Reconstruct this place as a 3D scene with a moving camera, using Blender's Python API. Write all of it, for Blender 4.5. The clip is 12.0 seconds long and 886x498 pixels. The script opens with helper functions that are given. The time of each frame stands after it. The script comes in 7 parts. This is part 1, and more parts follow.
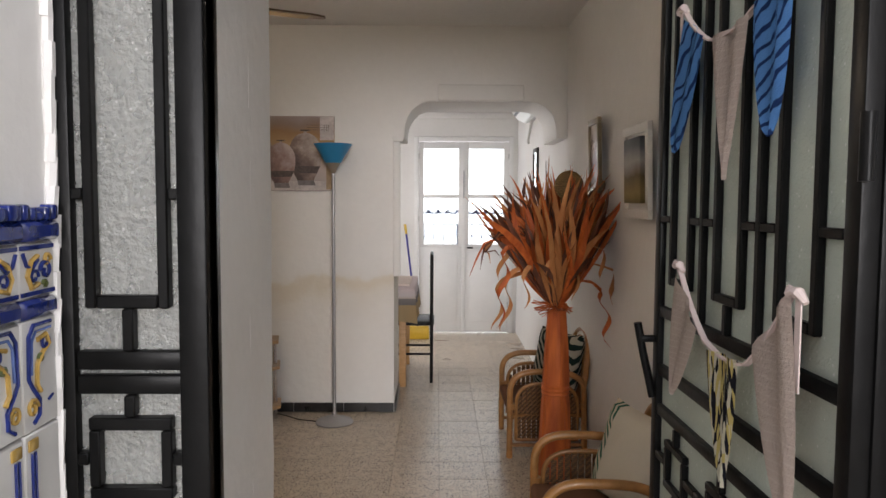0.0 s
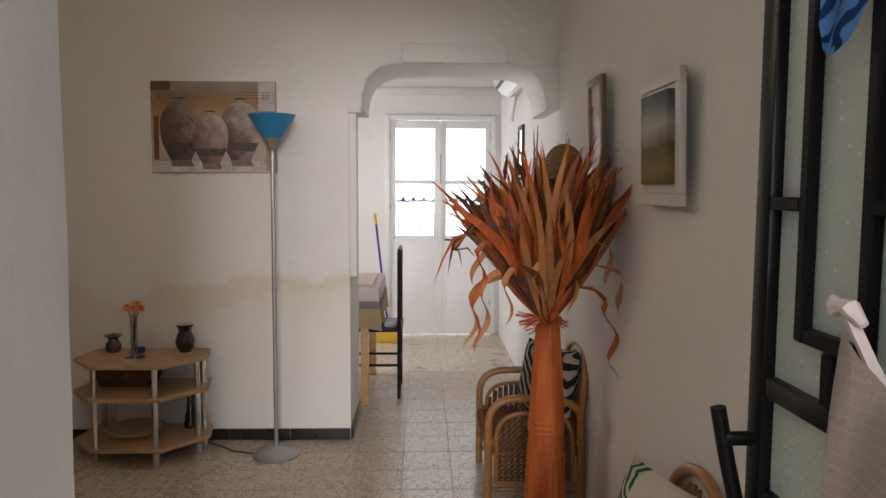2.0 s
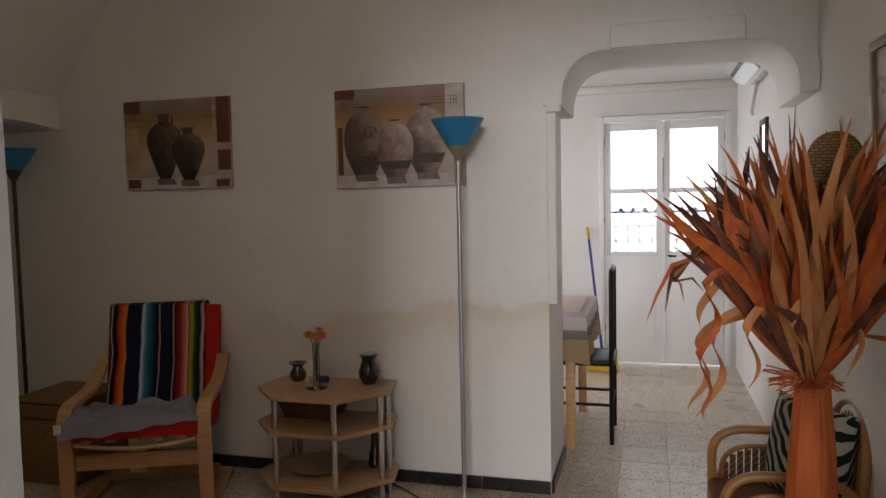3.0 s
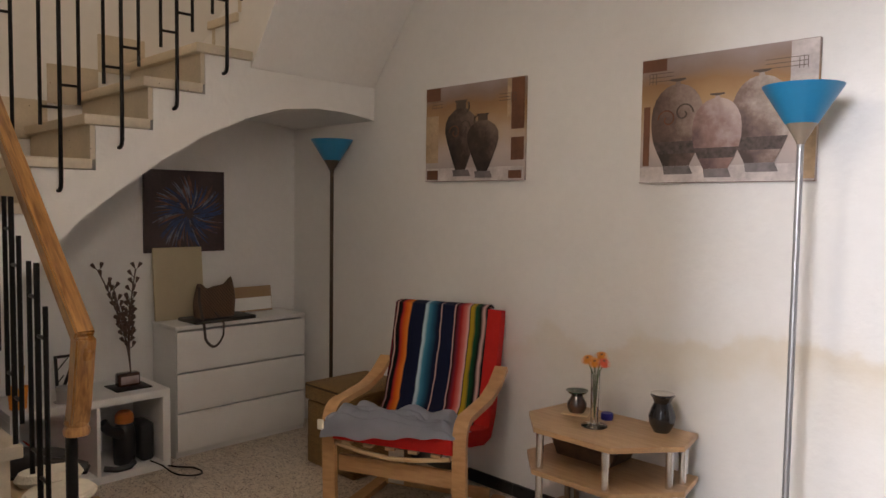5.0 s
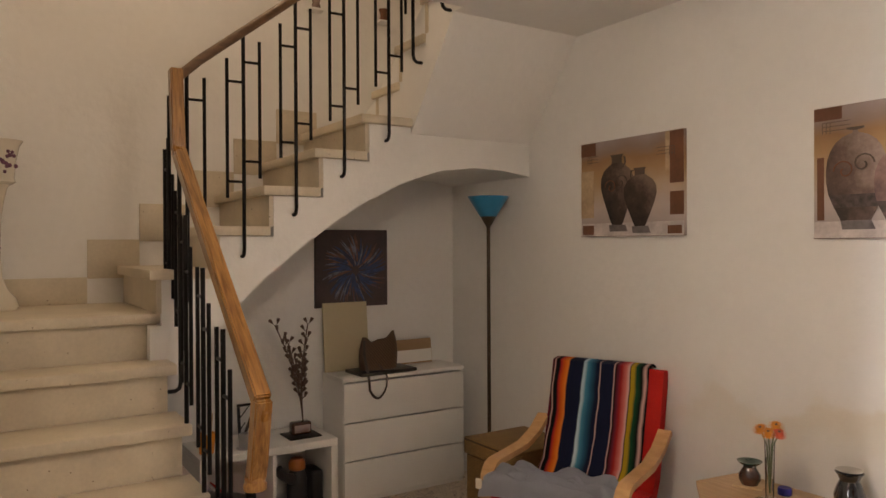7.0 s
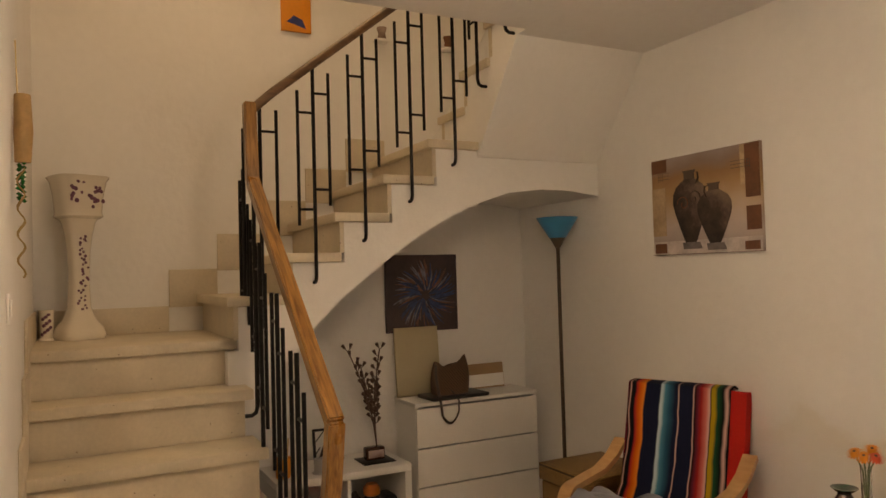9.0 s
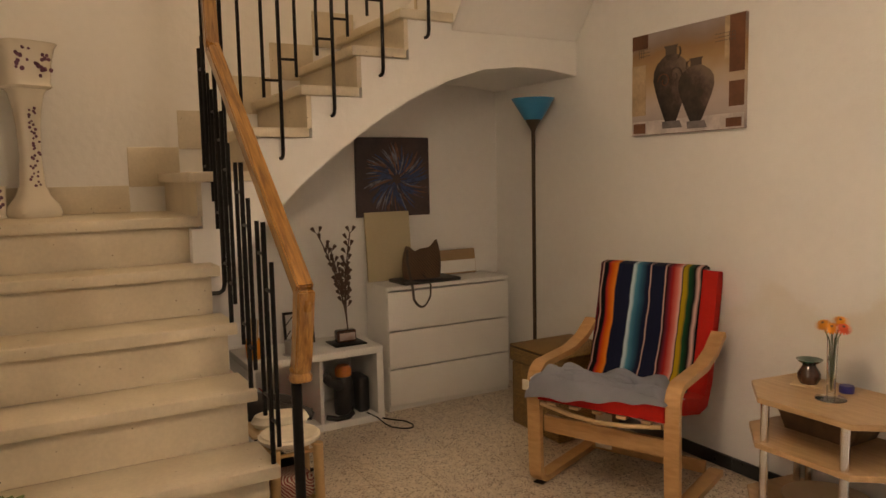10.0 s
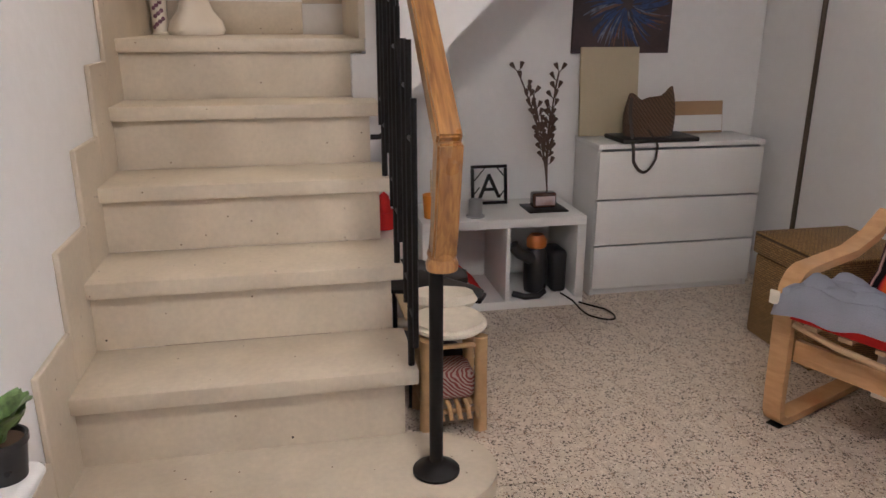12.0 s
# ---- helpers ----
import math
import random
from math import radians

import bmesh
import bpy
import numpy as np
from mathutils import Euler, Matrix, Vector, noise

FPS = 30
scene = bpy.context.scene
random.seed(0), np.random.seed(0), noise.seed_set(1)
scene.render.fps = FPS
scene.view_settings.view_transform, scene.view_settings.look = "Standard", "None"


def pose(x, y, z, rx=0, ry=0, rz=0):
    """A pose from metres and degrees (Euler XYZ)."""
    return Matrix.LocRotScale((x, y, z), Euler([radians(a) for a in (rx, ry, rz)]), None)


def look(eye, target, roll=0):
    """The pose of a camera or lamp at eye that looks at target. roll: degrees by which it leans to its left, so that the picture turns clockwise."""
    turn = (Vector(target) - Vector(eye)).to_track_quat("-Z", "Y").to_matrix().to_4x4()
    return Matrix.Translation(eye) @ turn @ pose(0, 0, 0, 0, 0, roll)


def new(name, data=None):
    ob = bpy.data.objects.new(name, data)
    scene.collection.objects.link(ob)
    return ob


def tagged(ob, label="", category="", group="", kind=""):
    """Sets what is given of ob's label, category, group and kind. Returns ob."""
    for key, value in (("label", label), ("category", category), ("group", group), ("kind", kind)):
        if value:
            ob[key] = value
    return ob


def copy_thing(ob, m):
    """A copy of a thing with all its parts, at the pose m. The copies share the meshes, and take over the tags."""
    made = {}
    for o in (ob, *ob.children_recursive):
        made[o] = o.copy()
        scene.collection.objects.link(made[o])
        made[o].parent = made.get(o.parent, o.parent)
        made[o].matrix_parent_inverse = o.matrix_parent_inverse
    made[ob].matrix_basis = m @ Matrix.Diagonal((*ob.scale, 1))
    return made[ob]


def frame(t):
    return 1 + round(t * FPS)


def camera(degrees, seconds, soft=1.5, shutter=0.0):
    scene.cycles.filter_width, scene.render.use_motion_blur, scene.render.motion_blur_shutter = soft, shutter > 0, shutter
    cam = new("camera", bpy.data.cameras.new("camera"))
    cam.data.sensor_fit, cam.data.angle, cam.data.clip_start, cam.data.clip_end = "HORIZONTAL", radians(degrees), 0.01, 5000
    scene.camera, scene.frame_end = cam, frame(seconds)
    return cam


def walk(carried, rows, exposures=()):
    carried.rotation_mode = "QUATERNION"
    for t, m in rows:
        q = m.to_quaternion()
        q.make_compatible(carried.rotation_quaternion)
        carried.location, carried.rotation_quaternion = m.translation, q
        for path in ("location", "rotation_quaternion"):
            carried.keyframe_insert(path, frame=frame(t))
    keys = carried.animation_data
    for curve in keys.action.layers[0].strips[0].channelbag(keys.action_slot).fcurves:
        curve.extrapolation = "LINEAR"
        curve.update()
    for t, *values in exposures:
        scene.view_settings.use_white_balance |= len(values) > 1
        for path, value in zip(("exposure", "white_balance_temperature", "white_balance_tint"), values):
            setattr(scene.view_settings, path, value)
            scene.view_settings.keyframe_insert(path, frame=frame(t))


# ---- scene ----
cam = camera(62.6, 12.0)
PATH = [
    (0, (-0.044, 0.28, 1.407), (-0.028, 2.275, 1.27), 0.3),
    (0.5, (-0.072, 0.423, 1.406), (0.11, 2.409, 1.265), 0.5),
    (1, (-0.037, 0.586, 1.391), (0.165, 2.568, 1.21), 0.5),
    (1.5, (0.033, 0.819, 1.385), (0.183, 2.805, 1.211), 0.6),
    (2, (0.069, 1.094, 1.381), (0.124, 3.086, 1.214), 0.3),
    (2.5, (0.088, 1.381, 1.395), (-0.081, 3.368, 1.246), -0.2),
    (3, (0.12, 1.677, 1.384), (-0.425, 3.597, 1.253), -1.2),
    (5, (0.128, 2.393, 1.356), (-1.275, 3.813, 1.237), 0.8),
    (5.5, (0.163, 2.404, 1.369), (-1.349, 3.708, 1.241), 0.7),
    (6, (0.166, 2.407, 1.398), (-1.412, 3.63, 1.277), 0.4),
    (6.5, (0.16, 2.397, 1.425), (-1.474, 3.547, 1.354), -0.0),
    (7, (0.157, 2.388, 1.441), (-1.523, 3.474, 1.429), -0.3),
    (7.5, (0.168, 2.389, 1.451), (-1.546, 3.42, 1.472), -0.8),
    (9.5, (0.14, 2.403, 1.385), (-1.65, 3.295, 1.428), -1.6),
    (10, (0.073, 2.427, 1.309), (-1.658, 3.408, 1.107), -1.2),
    (10.5, (-0.093, 2.467, 1.249), (-1.698, 3.549, 0.747), -0.1),
    (11, (-0.22, 2.553, 1.23), (-1.778, 3.654, 0.632), 0.2),
    (11.5, (-0.346, 2.738, 1.227), (-2.061, 3.568, 0.617), 1.6),
    (12, (-0.545, 2.811, 1.211), (-2.417, 3.186, 0.616), 0.1),
]
EXPOSURES = [
    (0.0, -0.92, 6450, 14), (1.5, -0.70, 6450, 15), (2.5, -1.02, 6400, 15), (3.0, -1.17, 6350, 15), (5.0, 0.2, 6050, 16), (5.5, 0.36, 5950, 17), (6.5, 0.4, 6250, 16), (7.5, 0.35, 7200, 18),
    (9.5, 0.33, 8300, 18), (10.5, 0.6, 7500, 18), (11.0, 0.5, 7400, 18), (11.5, 0.8, 6700, 18), (12.0, 1.05, 5300, 17),
]
walk(cam, [(t, look(eye, target, roll)) for t, eye, target, roll in PATH], EXPOSURES)

# ---- world and lamps ----
world = bpy.data.worlds.new("sky")
scene.world = world
world.use_nodes = True
wn = world.node_tree
sky = wn.nodes.new("ShaderNodeTexSky")
sky.sky_type, sky.sun_disc, sky.sun_elevation, sky.sun_rotation = "NISHITA", False, radians(50), radians(20)
wn.links.new(sky.outputs[0], wn.nodes["Background"].inputs[0])
wn.nodes["Background"].inputs[1].default_value = 0.15


def area_lamp(name, eye, target, sx, sy, power, color):
    data = bpy.data.lights.new(name, "AREA")
    data.shape, data.size, data.size_y, data.energy, data.color = "RECTANGLE", sx, sy, power, color
    ob = new(name, data)
    ob.matrix_world = look(eye, target)
    return ob


DAY, WARM = (1.0, 0.98, 0.96), (1.0, 0.74, 0.46)
area_lamp("patio_daylight", (1.2, -20.0, 3.6), (0.0, 1.5, 1.35), 8.6, 4.0, 6800, DAY)
area_lamp("patio_sky", (-0.2, -1.15, 3.02), (-0.2, -1.149, 0.0), 2.7, 3.8, 150, DAY)
# added fill lamp at the unseen left wall, brightens the dining room
area_lamp("dining_fill_light", (-2.38, 6.75, 1.5), (0.5, 6.75, 1.2), 1.0, 1.1, 55, DAY)
area_lamp("stair_lamp", (-2.9, 3.1, 4.6), (-3.1, 3.2, 1.0), 0.6, 0.6, 10.5, WARM)

# ---- materials ----
def material(name, color, rough=0.6, metal=0.0, vary=0.12, scale=6.0, bump=0.1, bscale=60.0, spec=0.5, stain=None, stain_amt=0.0, trans=0.0, alpha=1.0, coat=0.0, rand=0.0, detail=0.5):
    m = bpy.data.materials.new(name)
    m.use_nodes = True
    nt = m.node_tree
    N, L = nt.nodes, nt.links
    b = N["Principled BSDF"]
    tc = N.new("ShaderNodeTexCoord")
    n1 = N.new("ShaderNodeTexNoise")
    n1.inputs["Scale"].default_value, n1.inputs["Detail"].default_value = scale, 6
    L.new(tc.outputs["Object"], n1.inputs["Vector"])
    n2 = N.new("ShaderNodeTexNoise")
    n2.inputs["Scale"].default_value, n2.inputs["Detail"].default_value = bscale, 4
    L.new(tc.outputs["Object"], n2.inputs["Vector"])
    ramp = N.new("ShaderNodeValToRGB")
    ramp.color_ramp.elements[0].position, ramp.color_ramp.elements[1].position = 0.3, 0.7
    c = color
    ramp.color_ramp.elements[0].color = (*[v * (1 - vary) for v in c], 1)
    ramp.color_ramp.elements[1].color = (*[min(1, v * (1 + vary * 0.7)) for v in c], 1)
    mixf = N.new("ShaderNodeMath")
    mixf.operation = "MULTIPLY_ADD"
    mixf.inputs[1].default_value = 1 - detail * 0.6
    L.new(n1.outputs[0], mixf.inputs[0])
    sc = N.new("ShaderNodeMath")
    sc.operation = "MULTIPLY"
    sc.inputs[1].default_value = detail * 0.6
    L.new(n2.outputs[0], sc.inputs[0])
    L.new(sc.outputs[0], mixf.inputs[2])
    L.new(mixf.outputs[0], ramp.inputs[0])
    out = ramp.outputs[0]
    if stain:
        n3 = N.new("ShaderNodeTexNoise")
        n3.inputs["Scale"].default_value, n3.inputs["Detail"].default_value = 1.7, 8
        L.new(tc.outputs["Object"], n3.inputs["Vector"])
        r3 = N.new("ShaderNodeValToRGB")
        r3.color_ramp.elements[0].position, r3.color_ramp.elements[1].position = 0.52, 0.75
        L.new(n3.outputs[0], r3.inputs[0])
        k = N.new("ShaderNodeMath")
        k.operation = "MULTIPLY"
        k.inputs[1].default_value = stain_amt
        L.new(r3.outputs[0], k.inputs[0])
        mx = N.new("ShaderNodeMix")
        mx.data_type = "RGBA"
        L.new(k.outputs[0], mx.inputs[0])
        L.new(out, mx.inputs[6])
        mx.inputs[7].default_value = (*stain, 1)
        out = mx.outputs[2]
    if rand:
        oi = N.new("ShaderNodeObjectInfo")
        hs = N.new("ShaderNodeHueSaturation")
        mr = N.new("ShaderNodeMapRange")
        mr.inputs[3].default_value, mr.inputs[4].default_value = 1 - rand, 1 + rand
        L.new(oi.outputs["Random"], mr.inputs[0])
        L.new(mr.outputs[0], hs.inputs["Value"])
        L.new(out, hs.inputs["Color"])
        out = hs.outputs[0]
    L.new(out, b.inputs["Base Color"])
    rr = N.new("ShaderNodeMapRange")
    rr.inputs[3].default_value, rr.inputs[4].default_value = max(0.02, rough - 0.1), min(1, rough + 0.1)
    L.new(n1.outputs[0], rr.inputs[0])
    L.new(rr.outputs[0], b.inputs["Roughness"])
    b.inputs["Metallic"].default_value = metal
    b.inputs["Specular IOR Level"].default_value = spec
    b.inputs["Coat Weight"].default_value = coat
    if trans:
        b.inputs["Transmission Weight"].default_value = trans
    if bump:
        bp = N.new("ShaderNodeBump")
        bp.inputs["Strength"].default_value, bp.inputs["Distance"].default_value = bump, 0.01
        L.new(n2.outputs[0], bp.inputs["Height"])
        L.new(bp.outputs[0], b.inputs["Normal"])
    return m


def setup(m):
    return m.node_tree.nodes, m.node_tree.links, m.node_tree.nodes["Principled BSDF"]


def wood(name, light, dark, rough=0.4, scale=3.0, axis=(1, 12, 12), coat=0.1, slope=0.0):
    m = material(name, light, rough, bump=0.04, coat=coat)
    N, L, b = setup(m)
    tc, mp, nz, rp = N.new("ShaderNodeTexCoord"), N.new("ShaderNodeMapping"), N.new("ShaderNodeTexNoise"), N.new("ShaderNodeValToRGB")
    mp.vector_type = "TEXTURE"
    mp.inputs["Scale"].default_value = [1 / v for v in axis]
    mp.inputs["Rotation"].default_value = (0, math.radians(slope), 0)
    L.new(tc.outputs["Object"], mp.inputs[0])
    L.new(mp.outputs[0], nz.inputs["Vector"])
    nz.inputs["Scale"].default_value, nz.inputs["Detail"].default_value, nz.inputs["Distortion"].default_value = scale, 8, 0.6
    rp.color_ramp.elements[0].position, rp.color_ramp.elements[1].position = 0.32, 0.68
    rp.color_ramp.elements[0].color, rp.color_ramp.elements[1].color = (*dark, 1), (*light, 1)
    L.new(nz.outputs[0], rp.inputs[0])
    L.new(rp.outputs[0], b.inputs["Base Color"])
    return m


def plaster(name, color, stain_amt=0.12):
    """White wall paint with trowel waves, fine grain and faint yellow damp marks."""
    m = material(name, color, 0.75, vary=0.05, scale=1.6, bump=0.25, bscale=26, spec=0.25, stain=(0.62, 0.55, 0.42), stain_amt=stain_amt)
    return m


def damp_plaster(name, color):
    """Plaster with a tide mark of rising damp along the foot of the wall: a yellowed ragged edge, grainier below it."""
    m = material(name, color, 0.75, vary=0.05, scale=1.6, bump=0.25, bscale=26, spec=0.25)
    N, L, b = setup(m)
    src = b.inputs["Base Color"].links[0].from_socket
    tc, sep, nz = N.new("ShaderNodeTexCoord"), N.new("ShaderNodeSeparateXYZ"), N.new("ShaderNodeTexNoise")
    L.new(tc.outputs["Object"], sep.inputs[0])
    L.new(tc.outputs["Object"], nz.inputs["Vector"])
    nz.inputs["Scale"].default_value, nz.inputs["Detail"].default_value = 2.4, 7
    hgt = N.new("ShaderNodeMath")
    hgt.operation = "MULTIPLY_ADD"
    hgt.inputs[1].default_value = 0.75
    L.new(nz.outputs[0], hgt.inputs[0])
    slope = N.new("ShaderNodeMath")
    slope.operation = "MULTIPLY_ADD"
    slope.inputs[1].default_value, slope.inputs[2].default_value = -0.13, 0.0
    L.new(sep.outputs[0], slope.inputs[0])
    L.new(sep.outputs[2], hgt.inputs[2])
    tot = N.new("ShaderNodeMath")
    L.new(hgt.outputs[0], tot.inputs[0])
    L.new(slope.outputs[0], tot.inputs[1])
    rp = N.new("ShaderNodeValToRGB")
    e = rp.color_ramp.elements
    e[0].position, e[0].color = 0.55, (0.04, 0.04, 0.04, 1)
    e[1].position, e[1].color = 1.4, (0, 0, 0, 1)
    mr = N.new("ShaderNodeMapRange")
    mr.inputs[1].default_value, mr.inputs[2].default_value = 0.6, 1.6
    L.new(tot.outputs[0], mr.inputs[0])
    e[0].position, e[1].position = 0.0, 0.95
    for p, v in ((0.40, 0.12), (0.60, 0.26), (0.715, 0.50), (0.755, 0.46), (0.80, 0.12), (0.87, 0.03)):
        q = e.new(p)
        q.color = (v, v, v, 1)
    L.new(mr.outputs[0], rp.inputs[0])
    mx = N.new("ShaderNodeMix")
    mx.data_type = "RGBA"
    fade, mul = N.new("ShaderNodeMapRange"), N.new("ShaderNodeMath")
    fade.inputs[1].default_value, fade.inputs[2].default_value, fade.inputs[3].default_value = -2.5, -1.0, 0.1
    L.new(sep.outputs[0], fade.inputs[0])
    mul.operation = "MULTIPLY"
    L.new(rp.outputs[0], mul.inputs[0])
    L.new(fade.outputs[0], mul.inputs[1])
    L.new(mul.outputs[0], mx.inputs[0])
    L.new(src, mx.inputs[6])
    mx.inputs[7].default_value = (0.60, 0.49, 0.30, 1)
    L.new(mx.outputs[2], b.inputs["Base Color"])
    return m


def terrazzo(name):
    """Worn cream terrazzo with dark and rust chips."""
    m = material(name, (0.60, 0.51, 0.405), 0.3, vary=0.12, scale=2.2, bump=0.03, bscale=90, rand=0.05, stain=(0.33, 0.27, 0.205), stain_amt=0.5)
    N, L, b = setup(m)
    src = b.inputs["Base Color"].links[0].from_socket
    geo, jit, tc = N.new("ShaderNodeNewGeometry"), N.new("ShaderNodeTexNoise"), N.new("ShaderNodeVectorMath")
    jit.inputs["Scale"].default_value, jit.inputs["Detail"].default_value = 130, 2
    L.new(geo.outputs["Position"], jit.inputs["Vector"])
    tc.operation = "MULTIPLY_ADD"
    tc.inputs[1].default_value = (0.016, 0.016, 0.0)
    L.new(jit.outputs["Color"], tc.inputs[0])
    L.new(geo.outputs["Position"], tc.inputs[2])
    for sc, lo, hi, col, cut in ((120, 0.34, 0.44, (0.72, 0.64, 0.53), 0.47), (75, 0.22, 0.28, (0.30, 0.19, 0.12), 0.50), (84, 0.27, 0.31, (0.05, 0.031, 0.02), 0.49), (150, 0.29, 0.34, (0.10, 0.062, 0.04), 0.47)):
        vo, rp, mx = N.new("ShaderNodeTexVoronoi"), N.new("ShaderNodeValToRGB"), N.new("ShaderNodeMix")
        vo.inputs["Scale"].default_value = sc
        L.new(tc.outputs[0], vo.inputs["Vector"])
        rp.color_ramp.elements[0].position, rp.color_ramp.elements[0].color = lo, (1, 1, 1, 1)
        rp.color_ramp.elements[1].position, rp.color_ramp.elements[1].color = hi, (0, 0, 0, 1)
        nz, gt, ml = N.new("ShaderNodeTexNoise"), N.new("ShaderNodeMath"), N.new("ShaderNodeMath")
        nz.inputs["Scale"].default_value = sc * 0.22
        nz.inputs["Detail"].default_value = 5
        L.new(geo.outputs["Position"], nz.inputs["Vector"])
        gt.operation, gt.inputs[1].default_value, ml.operation = "GREATER_THAN", cut, "MULTIPLY"
        L.new(nz.outputs[0], gt.inputs[0])
        L.new(vo.outputs["Distance"], rp.inputs[0])
        L.new(rp.outputs[0], ml.inputs[0])
        L.new(gt.outputs[0], ml.inputs[1])
        mx.data_type = "RGBA"
        L.new(ml.outputs[0], mx.inputs[0])
        L.new(src, mx.inputs[6])
        mx.inputs[7].default_value = (*col, 1)
        src = mx.outputs[2]
    L.new(src, b.inputs["Base Color"])
    return m


def stripes(name, rows, span, axis=0, rough=0.9):
    """Woven cloth whose coloured stripes run across one axis of the thing. rows: (start 0..1, colour)."""
    m = material(name, (0.5, 0.5, 0.5), rough, bump=0.35, bscale=260, spec=0.15)
    N, L, b = setup(m)
    tc, sep, mr, rp = N.new("ShaderNodeTexCoord"), N.new("ShaderNodeSeparateXYZ"), N.new("ShaderNodeMapRange"), N.new("ShaderNodeValToRGB")
    L.new(tc.outputs["Object"], sep.inputs[0])
    mr.inputs[1].default_value, mr.inputs[2].default_value = span
    L.new(sep.outputs[axis], mr.inputs[0])
    L.new(mr.outputs[0], rp.inputs[0])
    e = rp.color_ramp.elements
    e[0].position, e[0].color = rows[0][0], (*rows[0][1], 1)
    e[1].position, e[1].color = rows[-1][0], (*rows[-1][1], 1)
    for p, c in rows[1:-1]:
        q = e.new(p)
        q.color = (*c, 1)
    L.new(rp.outputs[0], b.inputs["Base Color"])
    return m


def glass(name, rough=0.02, tint=(0.9, 0.95, 0.93), bump=0.0, bscale=90):
    m = material(name, tint, rough, vary=0.02, bump=bump, bscale=bscale, trans=1.0)
    return m


def pits_and_spots(m, scale, size, color):
    """Sparse spots of one flat colour: dark pitting as in worn stone, pale specks on glass."""
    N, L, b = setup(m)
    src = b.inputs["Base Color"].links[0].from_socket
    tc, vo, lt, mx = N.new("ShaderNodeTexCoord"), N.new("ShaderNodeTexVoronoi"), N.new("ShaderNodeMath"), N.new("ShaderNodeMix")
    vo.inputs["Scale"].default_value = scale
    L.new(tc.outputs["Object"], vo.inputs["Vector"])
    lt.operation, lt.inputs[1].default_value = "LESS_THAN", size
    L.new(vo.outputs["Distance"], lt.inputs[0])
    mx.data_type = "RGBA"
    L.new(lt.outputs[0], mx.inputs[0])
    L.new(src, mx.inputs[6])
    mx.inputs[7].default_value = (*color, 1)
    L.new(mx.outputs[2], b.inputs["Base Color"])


WHITE = plaster("white_plaster", (0.80, 0.79, 0.77))
DAMP = damp_plaster("damp_white_plaster", (0.80, 0.79, 0.77))
CEIL = plaster("ceiling_paint", (0.76, 0.75, 0.73))
TERRAZZO = terrazzo("terrazzo")
GROUT = material("grout", (0.27, 0.215, 0.16), 0.8)
LIMESTONE = material("cream_limestone", (0.60, 0.525, 0.405), 0.42, vary=0.16, scale=5.5, bump=0.05, bscale=70, stain=(0.36, 0.28, 0.18), stain_amt=0.5, rand=0.05)
pits_and_spots(LIMESTONE, 22, 0.055, (0.17, 0.11, 0.07))
pits_and_spots(LIMESTONE, 9, 0.03, (0.05, 0.035, 0.025))
BASEBOARD = material("black_marble", (0.018, 0.018, 0.018), 0.3, vary=0.5, scale=14, bump=0.03, stain=(0.3, 0.3, 0.29), stain_amt=0.25)
BLACK = material("black_enamel", (0.0045, 0.0045, 0.0045), 0.36, spec=0.16, vary=0.3, scale=14, bump=0.06, bscale=50)
BLACK_MATT = material("black_steel", (0.007, 0.006, 0.006), 0.42, spec=0.2, vary=0.3, scale=20, bump=0.05)
OAK = wood("varnished_oak", (0.40, 0.20, 0.055), (0.15, 0.062, 0.014), 0.3, 5, (1.3, 16, 18), 0.3, 40)
OAK_UP = wood("varnished_oak_upright", (0.40, 0.20, 0.055), (0.17, 0.07, 0.016), 0.3, 5, (16, 18, 1.3), 0.3)
DARKWOOD = wood("dark_rail_wood", (0.17, 0.09, 0.04), (0.08, 0.04, 0.018), 0.4, 3, (10, 3, 10), 0.2)
BEECH = wood("beech_veneer", (0.56, 0.33, 0.15), (0.45, 0.25, 0.10), 0.42, 4, (3, 3, 14))
BEECH_TOP = wood("beech_laminate", (0.52, 0.34, 0.18), (0.42, 0.26, 0.13), 0.4, 4, (2, 14, 14))
PALE = wood("pale_wood", (0.62, 0.46, 0.27), (0.48, 0.32, 0.17), 0.55)
CHROME = material("satin_chrome", (0.72, 0.72, 0.72), 0.16, 1.0, vary=0.05, bump=0.0)
SILVER = material("silver_paint", (0.40, 0.40, 0.41), 0.35, 0.7, vary=0.06, bump=0.02)
LACQUER = material("white_lacquer", (0.78, 0.77, 0.74), 0.35, vary=0.03, bump=0.02)
DOORPAINT = material("white_door_paint", (0.80, 0.80, 0.79), 0.4, vary=0.04, bump=0.05, bscale=30)
BLUEGLASS = material("blue_plastic_shade", (0.02, 0.20, 0.40), 0.35, vary=0.08, bump=0.0)
PANE = glass("clear_glass")
FROST = material("hammered_glass", (0.52, 0.575, 0.50), 0.4, vary=0.05, scale=30, bump=0.3, bscale=140, trans=0.15)
# pale specks in the colour of the door glass
pits_and_spots(FROST, 60, 0.12, (0.72, 0.74, 0.70))
HAMMERED = material("hammered_side_glass", (0.50, 0.51, 0.49), 0.28, vary=0.05, scale=30, bump=0.8, bscale=130, trans=0.7)

# near-white specks in the colour of the side light glass
pits_and_spots(HAMMERED, 70, 0.13, (0.95, 0.95, 0.94))


